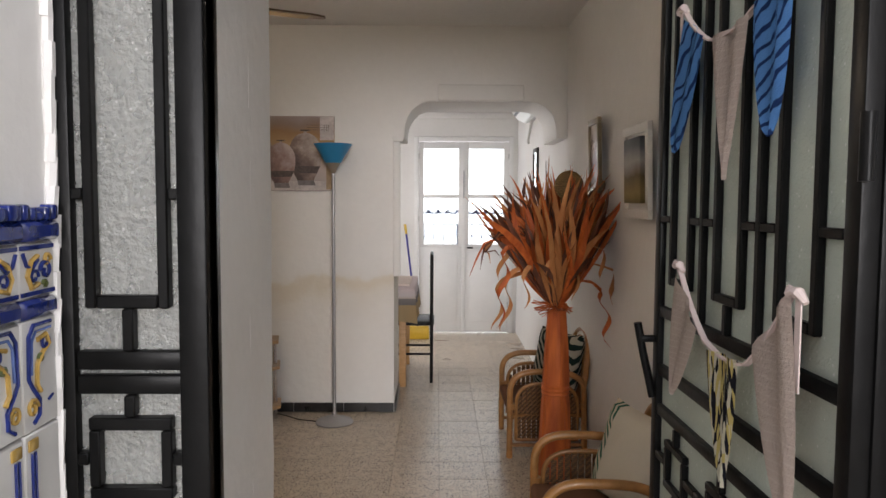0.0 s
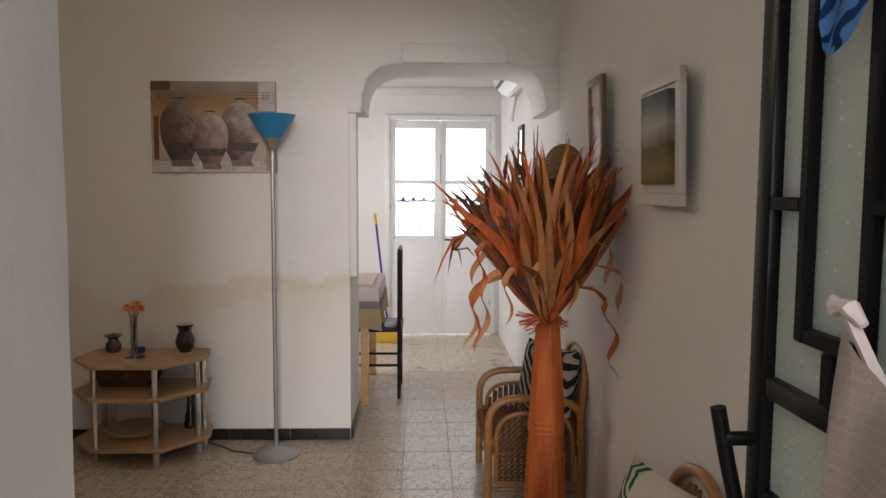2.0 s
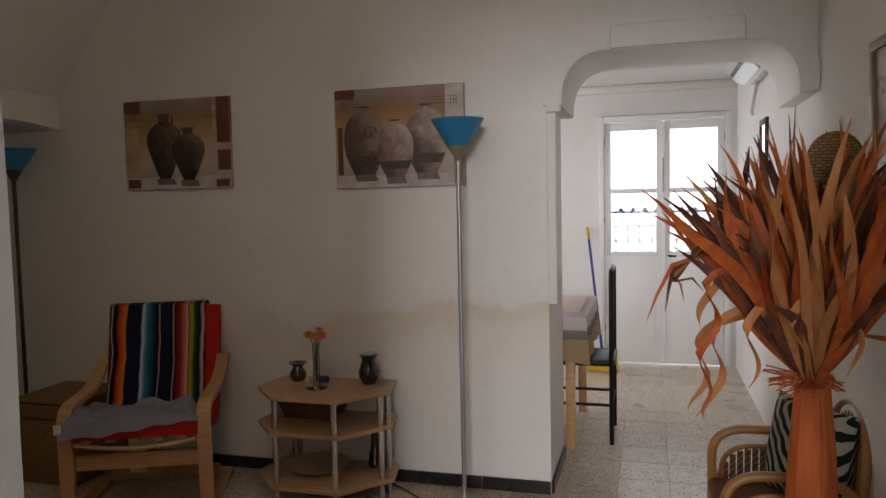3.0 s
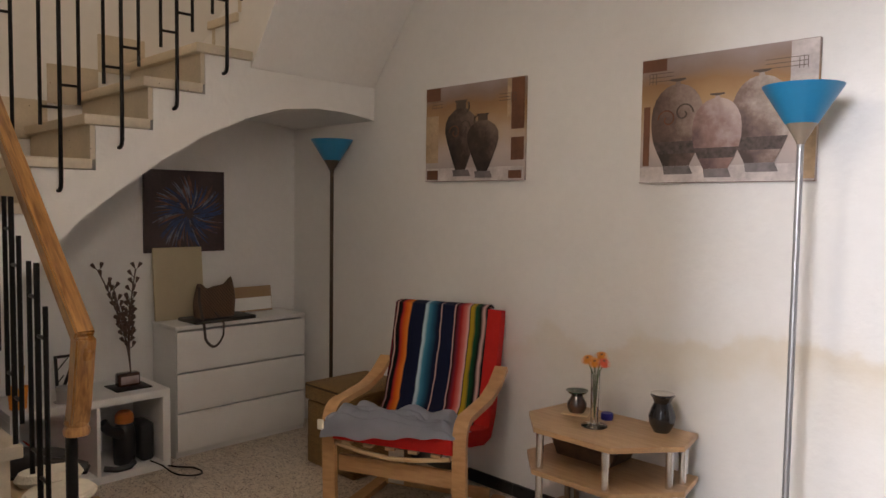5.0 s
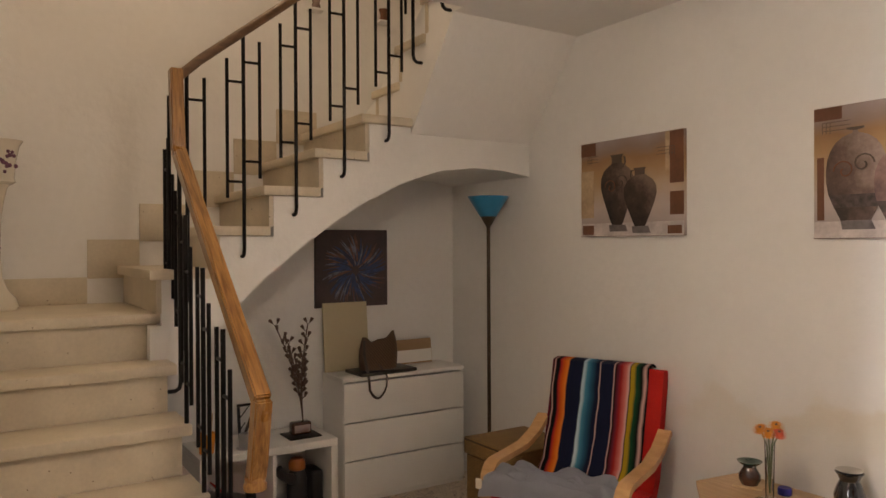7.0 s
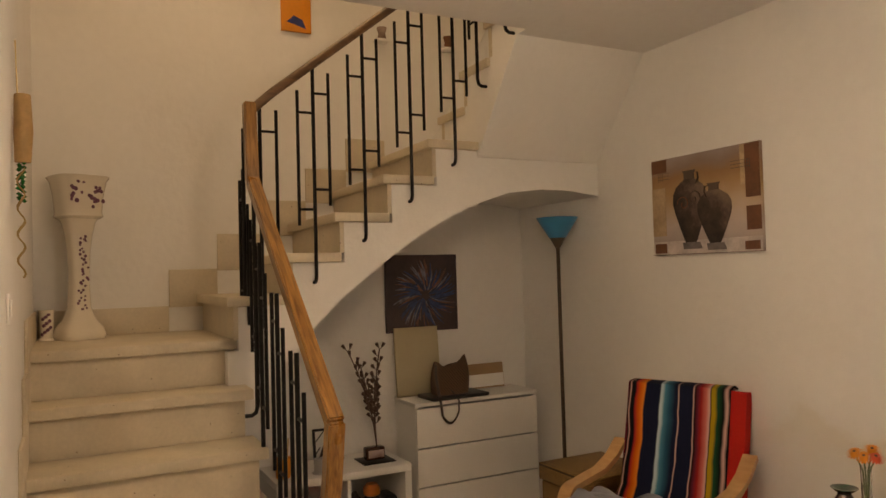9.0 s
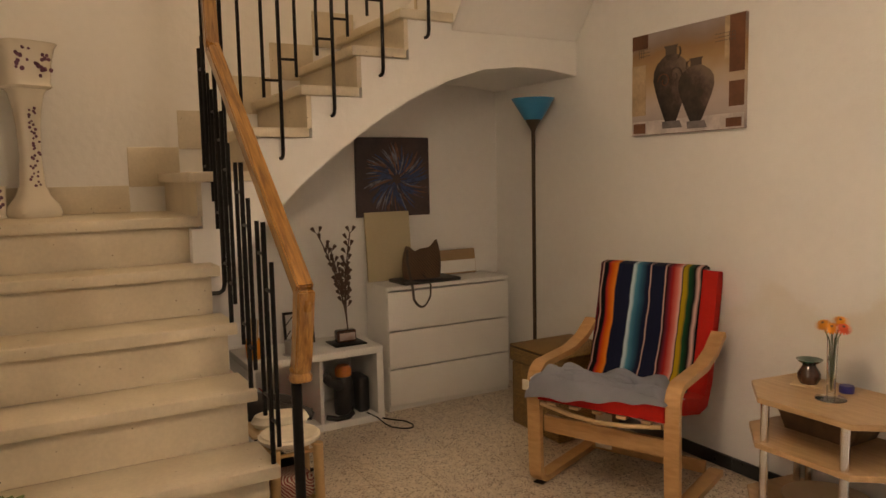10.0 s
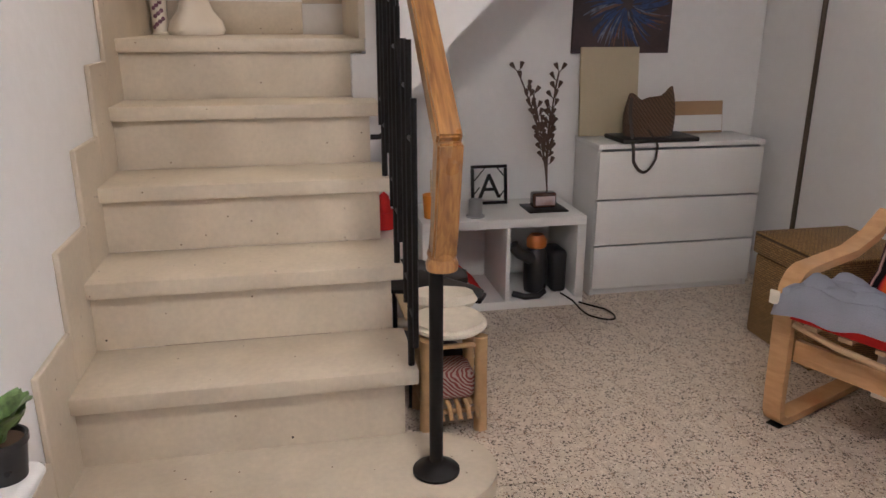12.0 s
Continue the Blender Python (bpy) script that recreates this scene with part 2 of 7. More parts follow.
# ---- mesh helpers ----
def box(bm, x0, x1, y0, y1, z0, z1, bevel=0.0, seg=2, m=None):
    r = bmesh.ops.create_cube(bm, size=1.0)
    vs = r["verts"]
    for v in vs:
        v.co = Vector((x0 + (v.co.x + 0.5) * (x1 - x0), y0 + (v.co.y + 0.5) * (y1 - y0), z0 + (v.co.z + 0.5) * (z1 - z0)))
    if bevel:
        es = list({e for v in vs for e in v.link_edges})
        r = bmesh.ops.bevel(bm, geom=es, offset=bevel, segments=seg, affect="EDGES", profile=0.5)
        vs = list({v for f in r["faces"] for v in f.verts} | {v for v in vs if v.is_valid})
    if m is not None:
        bmesh.ops.transform(bm, matrix=m, verts=[v for v in vs if v.is_valid])
    return bm


def frame_axes(d):
    d = d.normalized()
    u = d.cross(Vector((0, 0, 1)))
    if u.length < 1e-3:
        u = d.cross(Vector((1, 0, 0)))
    u.normalize()
    return u, u.cross(d).normalized()


def tube(bm, pts, r, seg=10, caps=True, flat=None):
    """A round (or, with flat=(a, b), rectangular) bar along a line of points; r may be a list."""
    pts = [Vector(p) for p in pts]
    n = len(pts)
    rs = r if isinstance(r, (list, tuple)) else [r] * n
    rings = []
    u = v = None
    for i, p in enumerate(pts):
        d = pts[min(i + 1, n - 1)] - pts[max(i - 1, 0)]
        if d.length < 1e-6:
            d = Vector((0, 0, 1))
        if u is None:
            u, v = frame_axes(d)
        else:
            d.normalize()
            u = (u - d * u.dot(d)).normalized()
            v = u.cross(d).normalized()
        if flat:
            a, b = flat
            ring = [bm.verts.new(p + u * (sx * a) + v * (sy * b)) for sx, sy in ((-1, -1), (1, -1), (1, 1), (-1, 1))]
        else:
            ring = [bm.verts.new(p + (u * math.cos(2 * math.pi * k / seg) + v * math.sin(2 * math.pi * k / seg)) * rs[i]) for k in range(seg)]
        rings.append(ring)
    k = len(rings[0])
    for a, b in zip(rings, rings[1:]):
        for j in range(k):
            bm.faces.new((a[j], a[(j + 1) % k], b[(j + 1) % k], b[j]))
    if caps:
        bm.faces.new(rings[0][::-1])
        bm.faces.new(rings[-1])
    return bm


def lathe(bm, prof, seg=32, m=None, squash=1.0):
    rings = []
    for r, z in prof:
        rings.append([bm.verts.new((r * math.cos(2 * math.pi * k / seg), squash * r * math.sin(2 * math.pi * k / seg), z)) for k in range(seg)])
    for a, b in zip(rings, rings[1:]):
        for j in range(seg):
            bm.faces.new((a[j], a[(j + 1) % seg], b[(j + 1) % seg], b[j]))
    if prof[0][0] > 1e-5:
        bm.faces.new(rings[0][::-1])
    if prof[-1][0] > 1e-5:
        bm.faces.new(rings[-1])
    if m is not None:
        bmesh.ops.transform(bm, matrix=m, verts=[v for ring in rings for v in ring])
    return bm


def prism(bm, poly, place, depth):
    """A slab from an outline: place(a, b, d) gives the point for outline coordinates a, b at depth d."""
    f0 = [bm.verts.new(place(a, b, 0)) for a, b in poly]
    f1 = [bm.verts.new(place(a, b, depth)) for a, b in poly]
    bm.faces.new(f0)
    bm.faces.new(f1[::-1])
    n = len(poly)
    for i in range(n):
        bm.faces.new((f0[i], f1[i], f1[(i + 1) % n], f0[(i + 1) % n]))
    bmesh.ops.recalc_face_normals(bm, faces=bm.faces[:])
    return bm


def finish(bm, name, mat, smooth=False):
    bmesh.ops.recalc_face_normals(bm, faces=bm.faces[:])
    me = bpy.data.meshes.new(name)
    bm.to_mesh(me)
    bm.free()
    me.materials.append(mat)
    if smooth:
        for p in me.polygons:
            p.use_smooth = True
        me.set_sharp_from_angle(angle=radians(40))
    return me


def part(name, bm, mat, parent, label="", smooth=True):
    ob = new(name, finish(bm, name, mat, smooth))
    ob.parent = parent
    if label:
        tagged(ob, label)
    return ob


def thing(name, m, label, category, group=""):
    ob = new(name)
    ob.empty_display_size = 0.1
    ob.matrix_basis = m
    return tagged(ob, label, category, group)


def solid(name, bm, mat, label, category, group="", kind="", smooth=True):
    return tagged(new(name, finish(bm, name, mat, smooth)), label, category, group, kind)


def bmn():
    return bmesh.new()


def wall(name, mat, label, *boxes):
    bm = bmn()
    for b in boxes:
        box(bm, *b)
    return solid(name, bm, mat, label, "wall", kind="structure", smooth=False)


# ---- the large structure ----
CEIL_Z = 2.51
LX, RX, FY, BX = -0.49, 0.79, 5.02, -3.80
wall("wall_far", DAMP, "white plastered wall with yellow damp marks", (BX - 0.2, -0.325, FY, FY + 0.53, 0, 5.2))
wall("wall_right", WHITE, "white plastered side wall", (RX, RX + 0.2, 1.29, 8.05, 0, 2.8))
wall("wall_back", WHITE, "white plastered wall behind the stairs", (BX - 0.2, BX, 2.0, FY, 0, 5.2))


def wavy_wall(name, label, x0, x1, y0, y1, z1, cuts):
    """A hand-plastered wall whose passage side swells and dips by a few millimetres."""
    bm = box(bmn(), x0, x1, y0, y1, 0, z1)
    bmesh.ops.subdivide_edges(bm, edges=bm.edges[:], cuts=cuts, use_grid_fill=True)
    for v in bm.verts:
        if v.co.x > x1 - 0.001:
            z, y = v.co.z, v.co.y
            v.co.x += 0.011 * noise.noise(Vector((y * 1.4, z * 1.7, 3.0))) + 0.005 * noise.noise(Vector((y * 5, z * 6.0, 8.0))) - 0.004
    return solid(name, bm, WHITE, label, "wall", kind="structure")


wavy_wall("wall_stair", "white plastered wall beside the stairs", BX, LX, 2.03, 2.258, 5.2, 44)
wavy_wall("wall_passage", "uneven white plastered passage wall", LX - 0.22, LX, 1.205, 2.03, 2.8, 30)
bm = bmn()
box(bm, -2.55, RX, 1.0, 4.25, CEIL_Z, CEIL_Z + 0.15)
box(bm, -2.64, RX, 4.25, FY + 0.53, CEIL_Z, CEIL_Z + 0.15)
box(bm, BX, -2.55, 2.0, FY + 0.53, 5.2, 5.3)
solid("ceiling", bm, CEIL, "white painted ceiling", "ceiling", kind="structure", smooth=False)
wall("wall_upstairs", WHITE, "white upstairs wall", (-2.55, -2.45, 2.258, FY, CEIL_Z + 0.16, 5.2))
bm = bmn()
box(bm, -2.4, 1.2, -3.2, 8.4, -0.2, -0.0025)
box(bm, BX - 0.2, -2.4, 2.0, 5.6, -0.2, -0.0025)
floor = solid("floor", bm, GROUT, "terrazzo tiled floor with grey joints", "floor", kind="structure", smooth=False)


def arch_outline():
    """The lintel over the opening to the dining room: flat middle, rounded corners that drop to the jambs."""
    x0, x1, lo = -0.325, RX, 1.80
    curve = [(0.272 - 0.205 * math.cos(math.pi * k / 28) ** 0.8, lo + 0.232 * math.sin(math.pi * k / 28) ** 0.8) for k in range(14)] + [(0.272, lo + 0.232)]
    pts = [(x0 + 0.0002, CEIL_Z + 0.1), (x0 + 0.0002, lo)] + [(x0 + a, b_) for a, b_ in curve]
    pts += [(x1 - a, b_) for a, b_ in reversed(curve)] + [(x1, lo), (x1, CEIL_Z + 0.1)]
    return pts


bm = prism(bmn(), arch_outline(), lambda a, b, d: (a, FY + d, b), 0.53)
solid("wall_arch", bm, WHITE, "white plaster arch with rounded corners", "arch", kind="structure", smooth=False)
# raised plaster bands of the arch: a curved shoulder at each side, a higher flat band between them
def shoulder(x_out, sgn):
    """Quarter ring from the jamb up to the flat band; x_out is the wall side of the jamb."""
    out, inn = [], []
    for k in range(15):
        a = math.pi / 2 * k / 14
        c_, s_ = max(0.0, math.cos(a)) ** 0.8, math.sin(a) ** 0.8
        out.append((x_out + sgn * (0.272 - 0.292 * c_), 1.80 + 0.305 * s_))
        inn.append((x_out + sgn * (0.272 - 0.205 * c_), 1.80 + 0.232 * s_))
    return out + inn[::-1]


bm = bmn()
for sgn, x0 in ((1, -0.325), (-1, RX - 0.002)):
    q = prism(bmn(), shoulder(x0, sgn), lambda a, b_, d: (a, FY - 0.024 + d, b_), 0.03)
    bmesh.ops.bevel(q, geom=[e for e in q.edges if e.calc_face_angle(0) > 0.9], offset=0.007, segments=2, affect="EDGES")
    me_ = bpy.data.meshes.new("shoulder")
    q.to_mesh(me_)
    q.free()
    bm.from_mesh(me_)
    bpy.data.meshes.remove(me_)
box(bm, -0.043, 0.508, FY - 0.03, FY + 0.02, 2.036, 2.137, 0.008)
box(bm, -0.33, -0.262, FY - 0.022, FY + 0.05, 1.775, 1.848, 0.008)
box(bm, -0.33, -0.285, FY - 0.012, FY + 0.03, 0.9, 1.774, 0.008)
solid("trim", bm, WHITE, "rounded white plaster moulding of the arch", "moulding", kind="structure")

# dining room
wall("wall_terrace", WHITE, "white wall round the terrace door", (-2.4, -0.285, 7.9, 8.1, 0, 2.4), (0.745, RX, 7.9, 8.1, 0, 2.4), (-0.285, 0.745, 7.9, 8.1, 2.055, 2.4))
# this wall is out of view; its opening is added for the fill lamp
wall("wall_dining", WHITE, "white dining room wall with an added opening for the fill light, out of view", (-2.6, -2.4, 5.55, 6.2, 0, 2.4), (-2.6, -2.4, 7.3, 8.1, 0, 2.4), (-2.6, -2.4, 6.2, 7.3, 0, 0.9), (-2.6, -2.4, 6.2, 7.3, 2.1, 2.4))
wall("ceiling_dining", CEIL, "white dining room ceiling", (-2.4, RX, 5.55, 8.1, 2.30, 2.4))
bm = bmn()
box(bm, -2.4, RX - 0.001, 7.86, 7.899, 2.235, 2.299, 0.01)
solid("trim_cornice", bm, WHITE, "white cornice over the terrace door", "moulding", kind="structure")

# entrance wall and patio
wall("wall_entrance", WHITE, "white plastered entrance wall", (-1.6, -0.5085, 0.15, 1.155, 0, 2.8), (-1.6, -0.712, 1.155, 1.3, 0, 2.8), (0.50, 1.2, 1.12, 1.24, 0, 2.8), (-0.505, 0.50, 1.12, 1.24, 2.35, 2.8))
wall("wall_patio", WHITE, "white patio wall", (-1.7, -1.6, -3.2, 1.2, 0, 3.0), (1.2, 1.3, -3.2, 1.24, 0, 3.0), (-1.7, 1.3, -3.3, -3.2, 0, 0.5))

# baseboard of black marble pieces on the far wall
for i in range(9):
    x1 = -0.327 - i * 0.33
    bm = box(bmn(), x1 - 0.327, x1, FY - 0.014, FY - 0.001, 0.002, 0.062, 0.002, 1)
    solid("baseboard", bm, BASEBOARD, "black marble skirting worn at the edges", "skirting", kind="structure")
bm = box(bmn(), -0.324, -0.312, FY + 0.005, FY + 0.52, 0.002, 0.062, 0.002, 1)
solid("baseboard", bm, BASEBOARD, "black marble skirting worn at the edges", "skirting", kind="structure")

# ---- the stairs ----
RISE_A, RISE_B = 0.191, 0.183
SY0, SY1 = 2.262, 3.06
TREAD_X = [-1.93, -2.145, -2.383, -2.622, -2.858, -3.05]
TREAD_Z = [0.205 + RISE_A * k for k in range(6)]
stairs = thing("staircase", pose(-2.5, 2.7, 0), "cream limestone staircase with a white plastered soffit and an iron railing", "stairs")
tagged(stairs, kind="structure")
OFF = Vector((-2.5, 2.7, 0))


def spart(name, bm, mat, label="", smooth=True):
    bmesh.ops.translate(bm, verts=bm.verts[:], vec=-OFF)
    return part(name, bm, mat, stairs, label, smooth)


for k in range(6):
    z, x = TREAD_Z[k], TREAD_X[k]
    back = TREAD_X[k + 1] - 0.03 if k < 5 else BX
    zlo = 0 if k == 0 else TREAD_Z[k - 1]
    if k:
        spart("riser", box(bmn(), back, x - 0.028, SY0, SY1 - 0.02, zlo, z - 0.042), LIMESTONE, smooth=False)
    if k == 0:
        bm = bmn()
        n = 24
        fx = x + 0.065

        def bullnose(inset):
            pts = [(fx - inset, SY0)]
            for j in range(n + 1):
                a = math.pi * j / n
                pts.append((fx - 0.15 + (0.15 - inset) * math.cos(a), SY1 + 0.025 + (0.15 - inset) * math.sin(a)))
            return pts + [(back, SY1 + 0.02), (back, SY0)]

        out = bullnose(0.0)
        prism(bm, out, lambda a, b, d: (a, b, z - 0.045 + d), 0.045)
        spart("tread", bm, LIMESTONE, "bullnosed bottom tread", smooth=False)
        bm = bmn()
        inn = bullnose(0.028)
        prism(bm, inn, lambda a, b, d: (a, b, d), z - 0.046)
        spart("riser", bm, LIMESTONE, smooth=False)
    else:
        spart("tread", box(bmn(), back, x, SY0, SY1 + 0.012, z - 0.042, z, 0.005), LIMESTONE)

# stepped skirting on the wall beside the lower flight
for k in range(6):
    x = TREAD_X[k] + 0.15
    x2 = TREAD_X[k + 1] + 0.1515 if k < 5 else BX + 0.002
    lo = 0.0 if k == 0 else TREAD_Z[k - 1] - 0.06
    spart("skirting", box(bmn(), x2, x, 2.2585, 2.272, lo, TREAD_Z[k] + 0.13, 0.003, 1), LIMESTONE)
# skirting at the back of the landing and up the second flight
spart("skirting", box(bmn(), BX + 0.001, BX + 0.014, SY0 + 0.014, 2.8605, TREAD_Z[5] + 0.001, TREAD_Z[5] + 0.13, 0.003), LIMESTONE)

UX0, UX1 = BX, -3.015
NOSE_Y = [2.997 + 0.242 * j for j in range(5)]
for j in range(5):
    z = TREAD_Z[5] + RISE_B * (j + 1)
    y = NOSE_Y[j]
    end = NOSE_Y[j + 1] + 0.03 if j < 4 else 4.25
    zlo = z - RISE_B
    spart("tread", box(bmn(), UX0, UX1 + 0.02, y, end, z - 0.042, z, 0.005), LIMESTONE)
    spart("riser", box(bmn(), UX0, UX1 - 0.004, y + 0.03, y + 0.06, zlo, z - 0.043), LIMESTONE, smooth=False)
    spart("skirting", box(bmn(), BX + 0.001, BX + 0.014, y - 0.135, y + 0.1055, z - 0.06, z + 0.132, 0.003), LIMESTONE)


def soffit(y):
    """Height of the vaulted underside of the second flight."""
    pts = [(3.0, 0.70), (3.15, 0.93), (3.338, 1.147), (3.5, 1.304), (3.67, 1.434), (3.846, 1.56), (4.03, 1.669), (4.225, 1.759), (4.427, 1.824), (4.638, 1.848), (4.82, 1.845), (5.02, 1.819)]
    for (a, za), (b, zb) in zip(pts, pts[1:]):
        if y <= b:
            t = (y - a) / (b - a)
            return za + (zb - za) * t
    return pts[-1][1]


ys = [3.0 + 2.018 * i / 48 for i in range(49)]
prof = [(y, soffit(y)) for y in ys]
top = [(5.018, 2.0), (4.25, 2.0)]
for j in range(4, -1, -1):
    z = TREAD_Z[5] + RISE_B * (j + 1) - 0.044
    end = NOSE_Y[j + 1] + 0.03 if j < 4 else 4.23
    top += [(end + 0.02, z), (NOSE_Y[j] + 0.05, z)]
top += [(NOSE_Y[0] + 0.05, TREAD_Z[5] - 0.05), (3.0, TREAD_Z[5] - 0.05)]
bm = bmn()
prism(bm, prof + top, lambda a, b, d: (UX1 - d, a, b), 0.78)
spart("soffit", bm, WHITE, "white plastered vault under the second flight", smooth=False)
# third flight: sloping soffit up to the ceiling, side and treads
bm = prism(bmn(), [(-3.8, 1.995), (-3.015, 2.002), (-2.62, 2.515), (-2.62, 2.85), (-2.9, 2.61), (-3.16, 2.42), (-3.42, 2.23), (-3.8, 2.06)], lambda a, b, d: (a, 4.252 + d, b), 0.764)
spart("soffit", bm, WHITE, "sloping white underside of the upper flight", smooth=False)
for i, (x, z) in enumerate(((-3.42, 2.282), (-3.16, 2.469), (-2.90, 2.656))):
    spart("tread", box(bmn(), x, x + 0.29, 4.235, 5.01, z - 0.042, z, 0.005), LIMESTONE)
    spart("riser", box(bmn(), x + 0.03, x + 0.055, 4.248, 5.01, z - 0.187, z - 0.043), LIMESTONE, smooth=False)

# railing
railing = thing("stair_railing", pose(-2.0, 3.09, 0.205), "wooden handrail on black steel balusters", "railing")
ROFF = Vector((-2.0, 3.09, 0.205))


def rpart(name, bm, mat, label="", smooth=True):
    bmesh.ops.translate(bm, verts=bm.verts[:], vec=-ROFF)
    return part(name, bm, mat, railing, label, smooth)


def rail_z(x):
    return 1.0 + 0.80 * (-1.90 - x)


RAIL_Y = 3.098
for pts, mat in (([(-1.985, RAIL_Y, 0.745), (-1.965, RAIL_Y, 0.80), (-1.9235, RAIL_Y, 0.993)], OAK_UP), ([(-1.922, RAIL_Y, 0.985), (-2.93, RAIL_Y, 1.835)], OAK), ([(-2.9285, RAIL_Y, 1.828), (-2.965, RAIL_Y, 2.17)], OAK_UP)):
    bm = tube(bmn(), pts, 0.03, flat=(0.026, 0.025) if mat is OAK_UP else (0.0255, 0.0245))
    bmesh.ops.bevel(bm, geom=bm.edges[:], offset=0.005, segments=2, affect="EDGES")
    rpart("handrail", bm, mat, "worn golden oak handrail")
bm = tube(bmn(), [(-2.968, RAIL_Y, 2.13), (-2.975, 3.2, 2.225), (-2.975, 4.2, 3.015), (-2.975, 4.24, 3.05)], 0.02, 12)
rpart("handrail", bm, DARKWOOD, "slim brown upper handrail")
rpart("rail_end", lathe(bmn(), [(0.0, 0.706), (0.034, 0.708), (0.036, 0.722), (0.030, 0.734), (0.033, 0.744), (0.030, 0.752), (0.0, 0.753)], 24, pose(-1.988, RAIL_Y, 0)), OAK_UP, "turned end of the handrail")
rpart("newel", tube(bmn(), [(-1.998, 3.087, 0.205), (-1.998, 3.087, 0.76)], 0.016, 14), BLACK_MATT)
rpart("newel_foot", lathe(bmn(), [(0.055, 0), (0.055, 0.006), (0.045, 0.012), (0.03, 0.022), (0.02, 0.03), (0, 0.03)], 28, pose(-1.998, 3.087, 0.2055)), BLACK_MATT)


def baluster(main, lft, rgt, along, side, hook=True):
    """One baluster: a long bar hooked to the step, with a shorter bar on each side held by small rungs."""
    bm = bmn()
    (px, py), z0, z1 = main
    ax, ay = along
    sx, sy = side
    foot = [(px + sx * 0.05, py + sy * 0.05, z0 - 0.012), (px + sx * 0.022, py + sy * 0.022, z0 - 0.012), (px + sx * 0.006, py + sy * 0.006, z0 - 0.002), (px, py, z0 + 0.02)] if hook else [(px, py, z0)]
    tube(bm, foot + [(px, py, z1)], 0.0085, 8)
    for off, (a, b), rungs in ((-0.072, lft, (0.12, 0.84)), (0.072, rgt, (0.12, 0.84))):
        qx, qy = px + ax * off, py + ay * off
        tube(bm, [(qx, qy, z0 + a), (qx, qy, z0 + b)], 0.0075, 8)
        for r in rungs:
            zz = z0 + a + (b - a) * r
            tube(bm, [(px, py, zz), (qx, qy, zz)], 0.006, 6)
    return bm


for i in range(5):
    y = 3.145 + 0.24 * i
    z0 = 1.220 + 0.1865 * i
    rpart("baluster", baluster(((-2.978, y), z0, z0 + 0.955), (0.24, 0.84), (0.33, 0.93), (0, 1), (-1, 0)), BLACK_MATT)
for i in range(2):
    x = -2.905 + 0.26 * i
    z0 = 2.345 + 0.187 * i
    rpart("baluster", baluster(((x, 4.20), z0, z0 + 1.0), (0.24, 0.84), (0.33, 0.93), (1, 0), (0, 1)), BLACK_MATT)
for k in range(1, 6):
    x = TREAD_X[k] - 0.03
    z0 = TREAD_Z[k] + (0.0 if k < 4 else -0.10)
    rpart("baluster", baluster(((x, 3.058 if k < 4 else 3.092), z0, rail_z(x) - 0.045), (0.14, 0.78) if k < 4 else (0.24, 0.80), (0.08, 0.66) if k < 4 else (0.16, 0.68), (1, 0), (0, -1), k >= 4), BLACK_MATT)

# ---- entrance: iron and glass door, side light, bunting, wall tiles ----
def bars(bm_list, name, parent, mat):
    for bm in bm_list:
        part(name, bm, mat, parent)


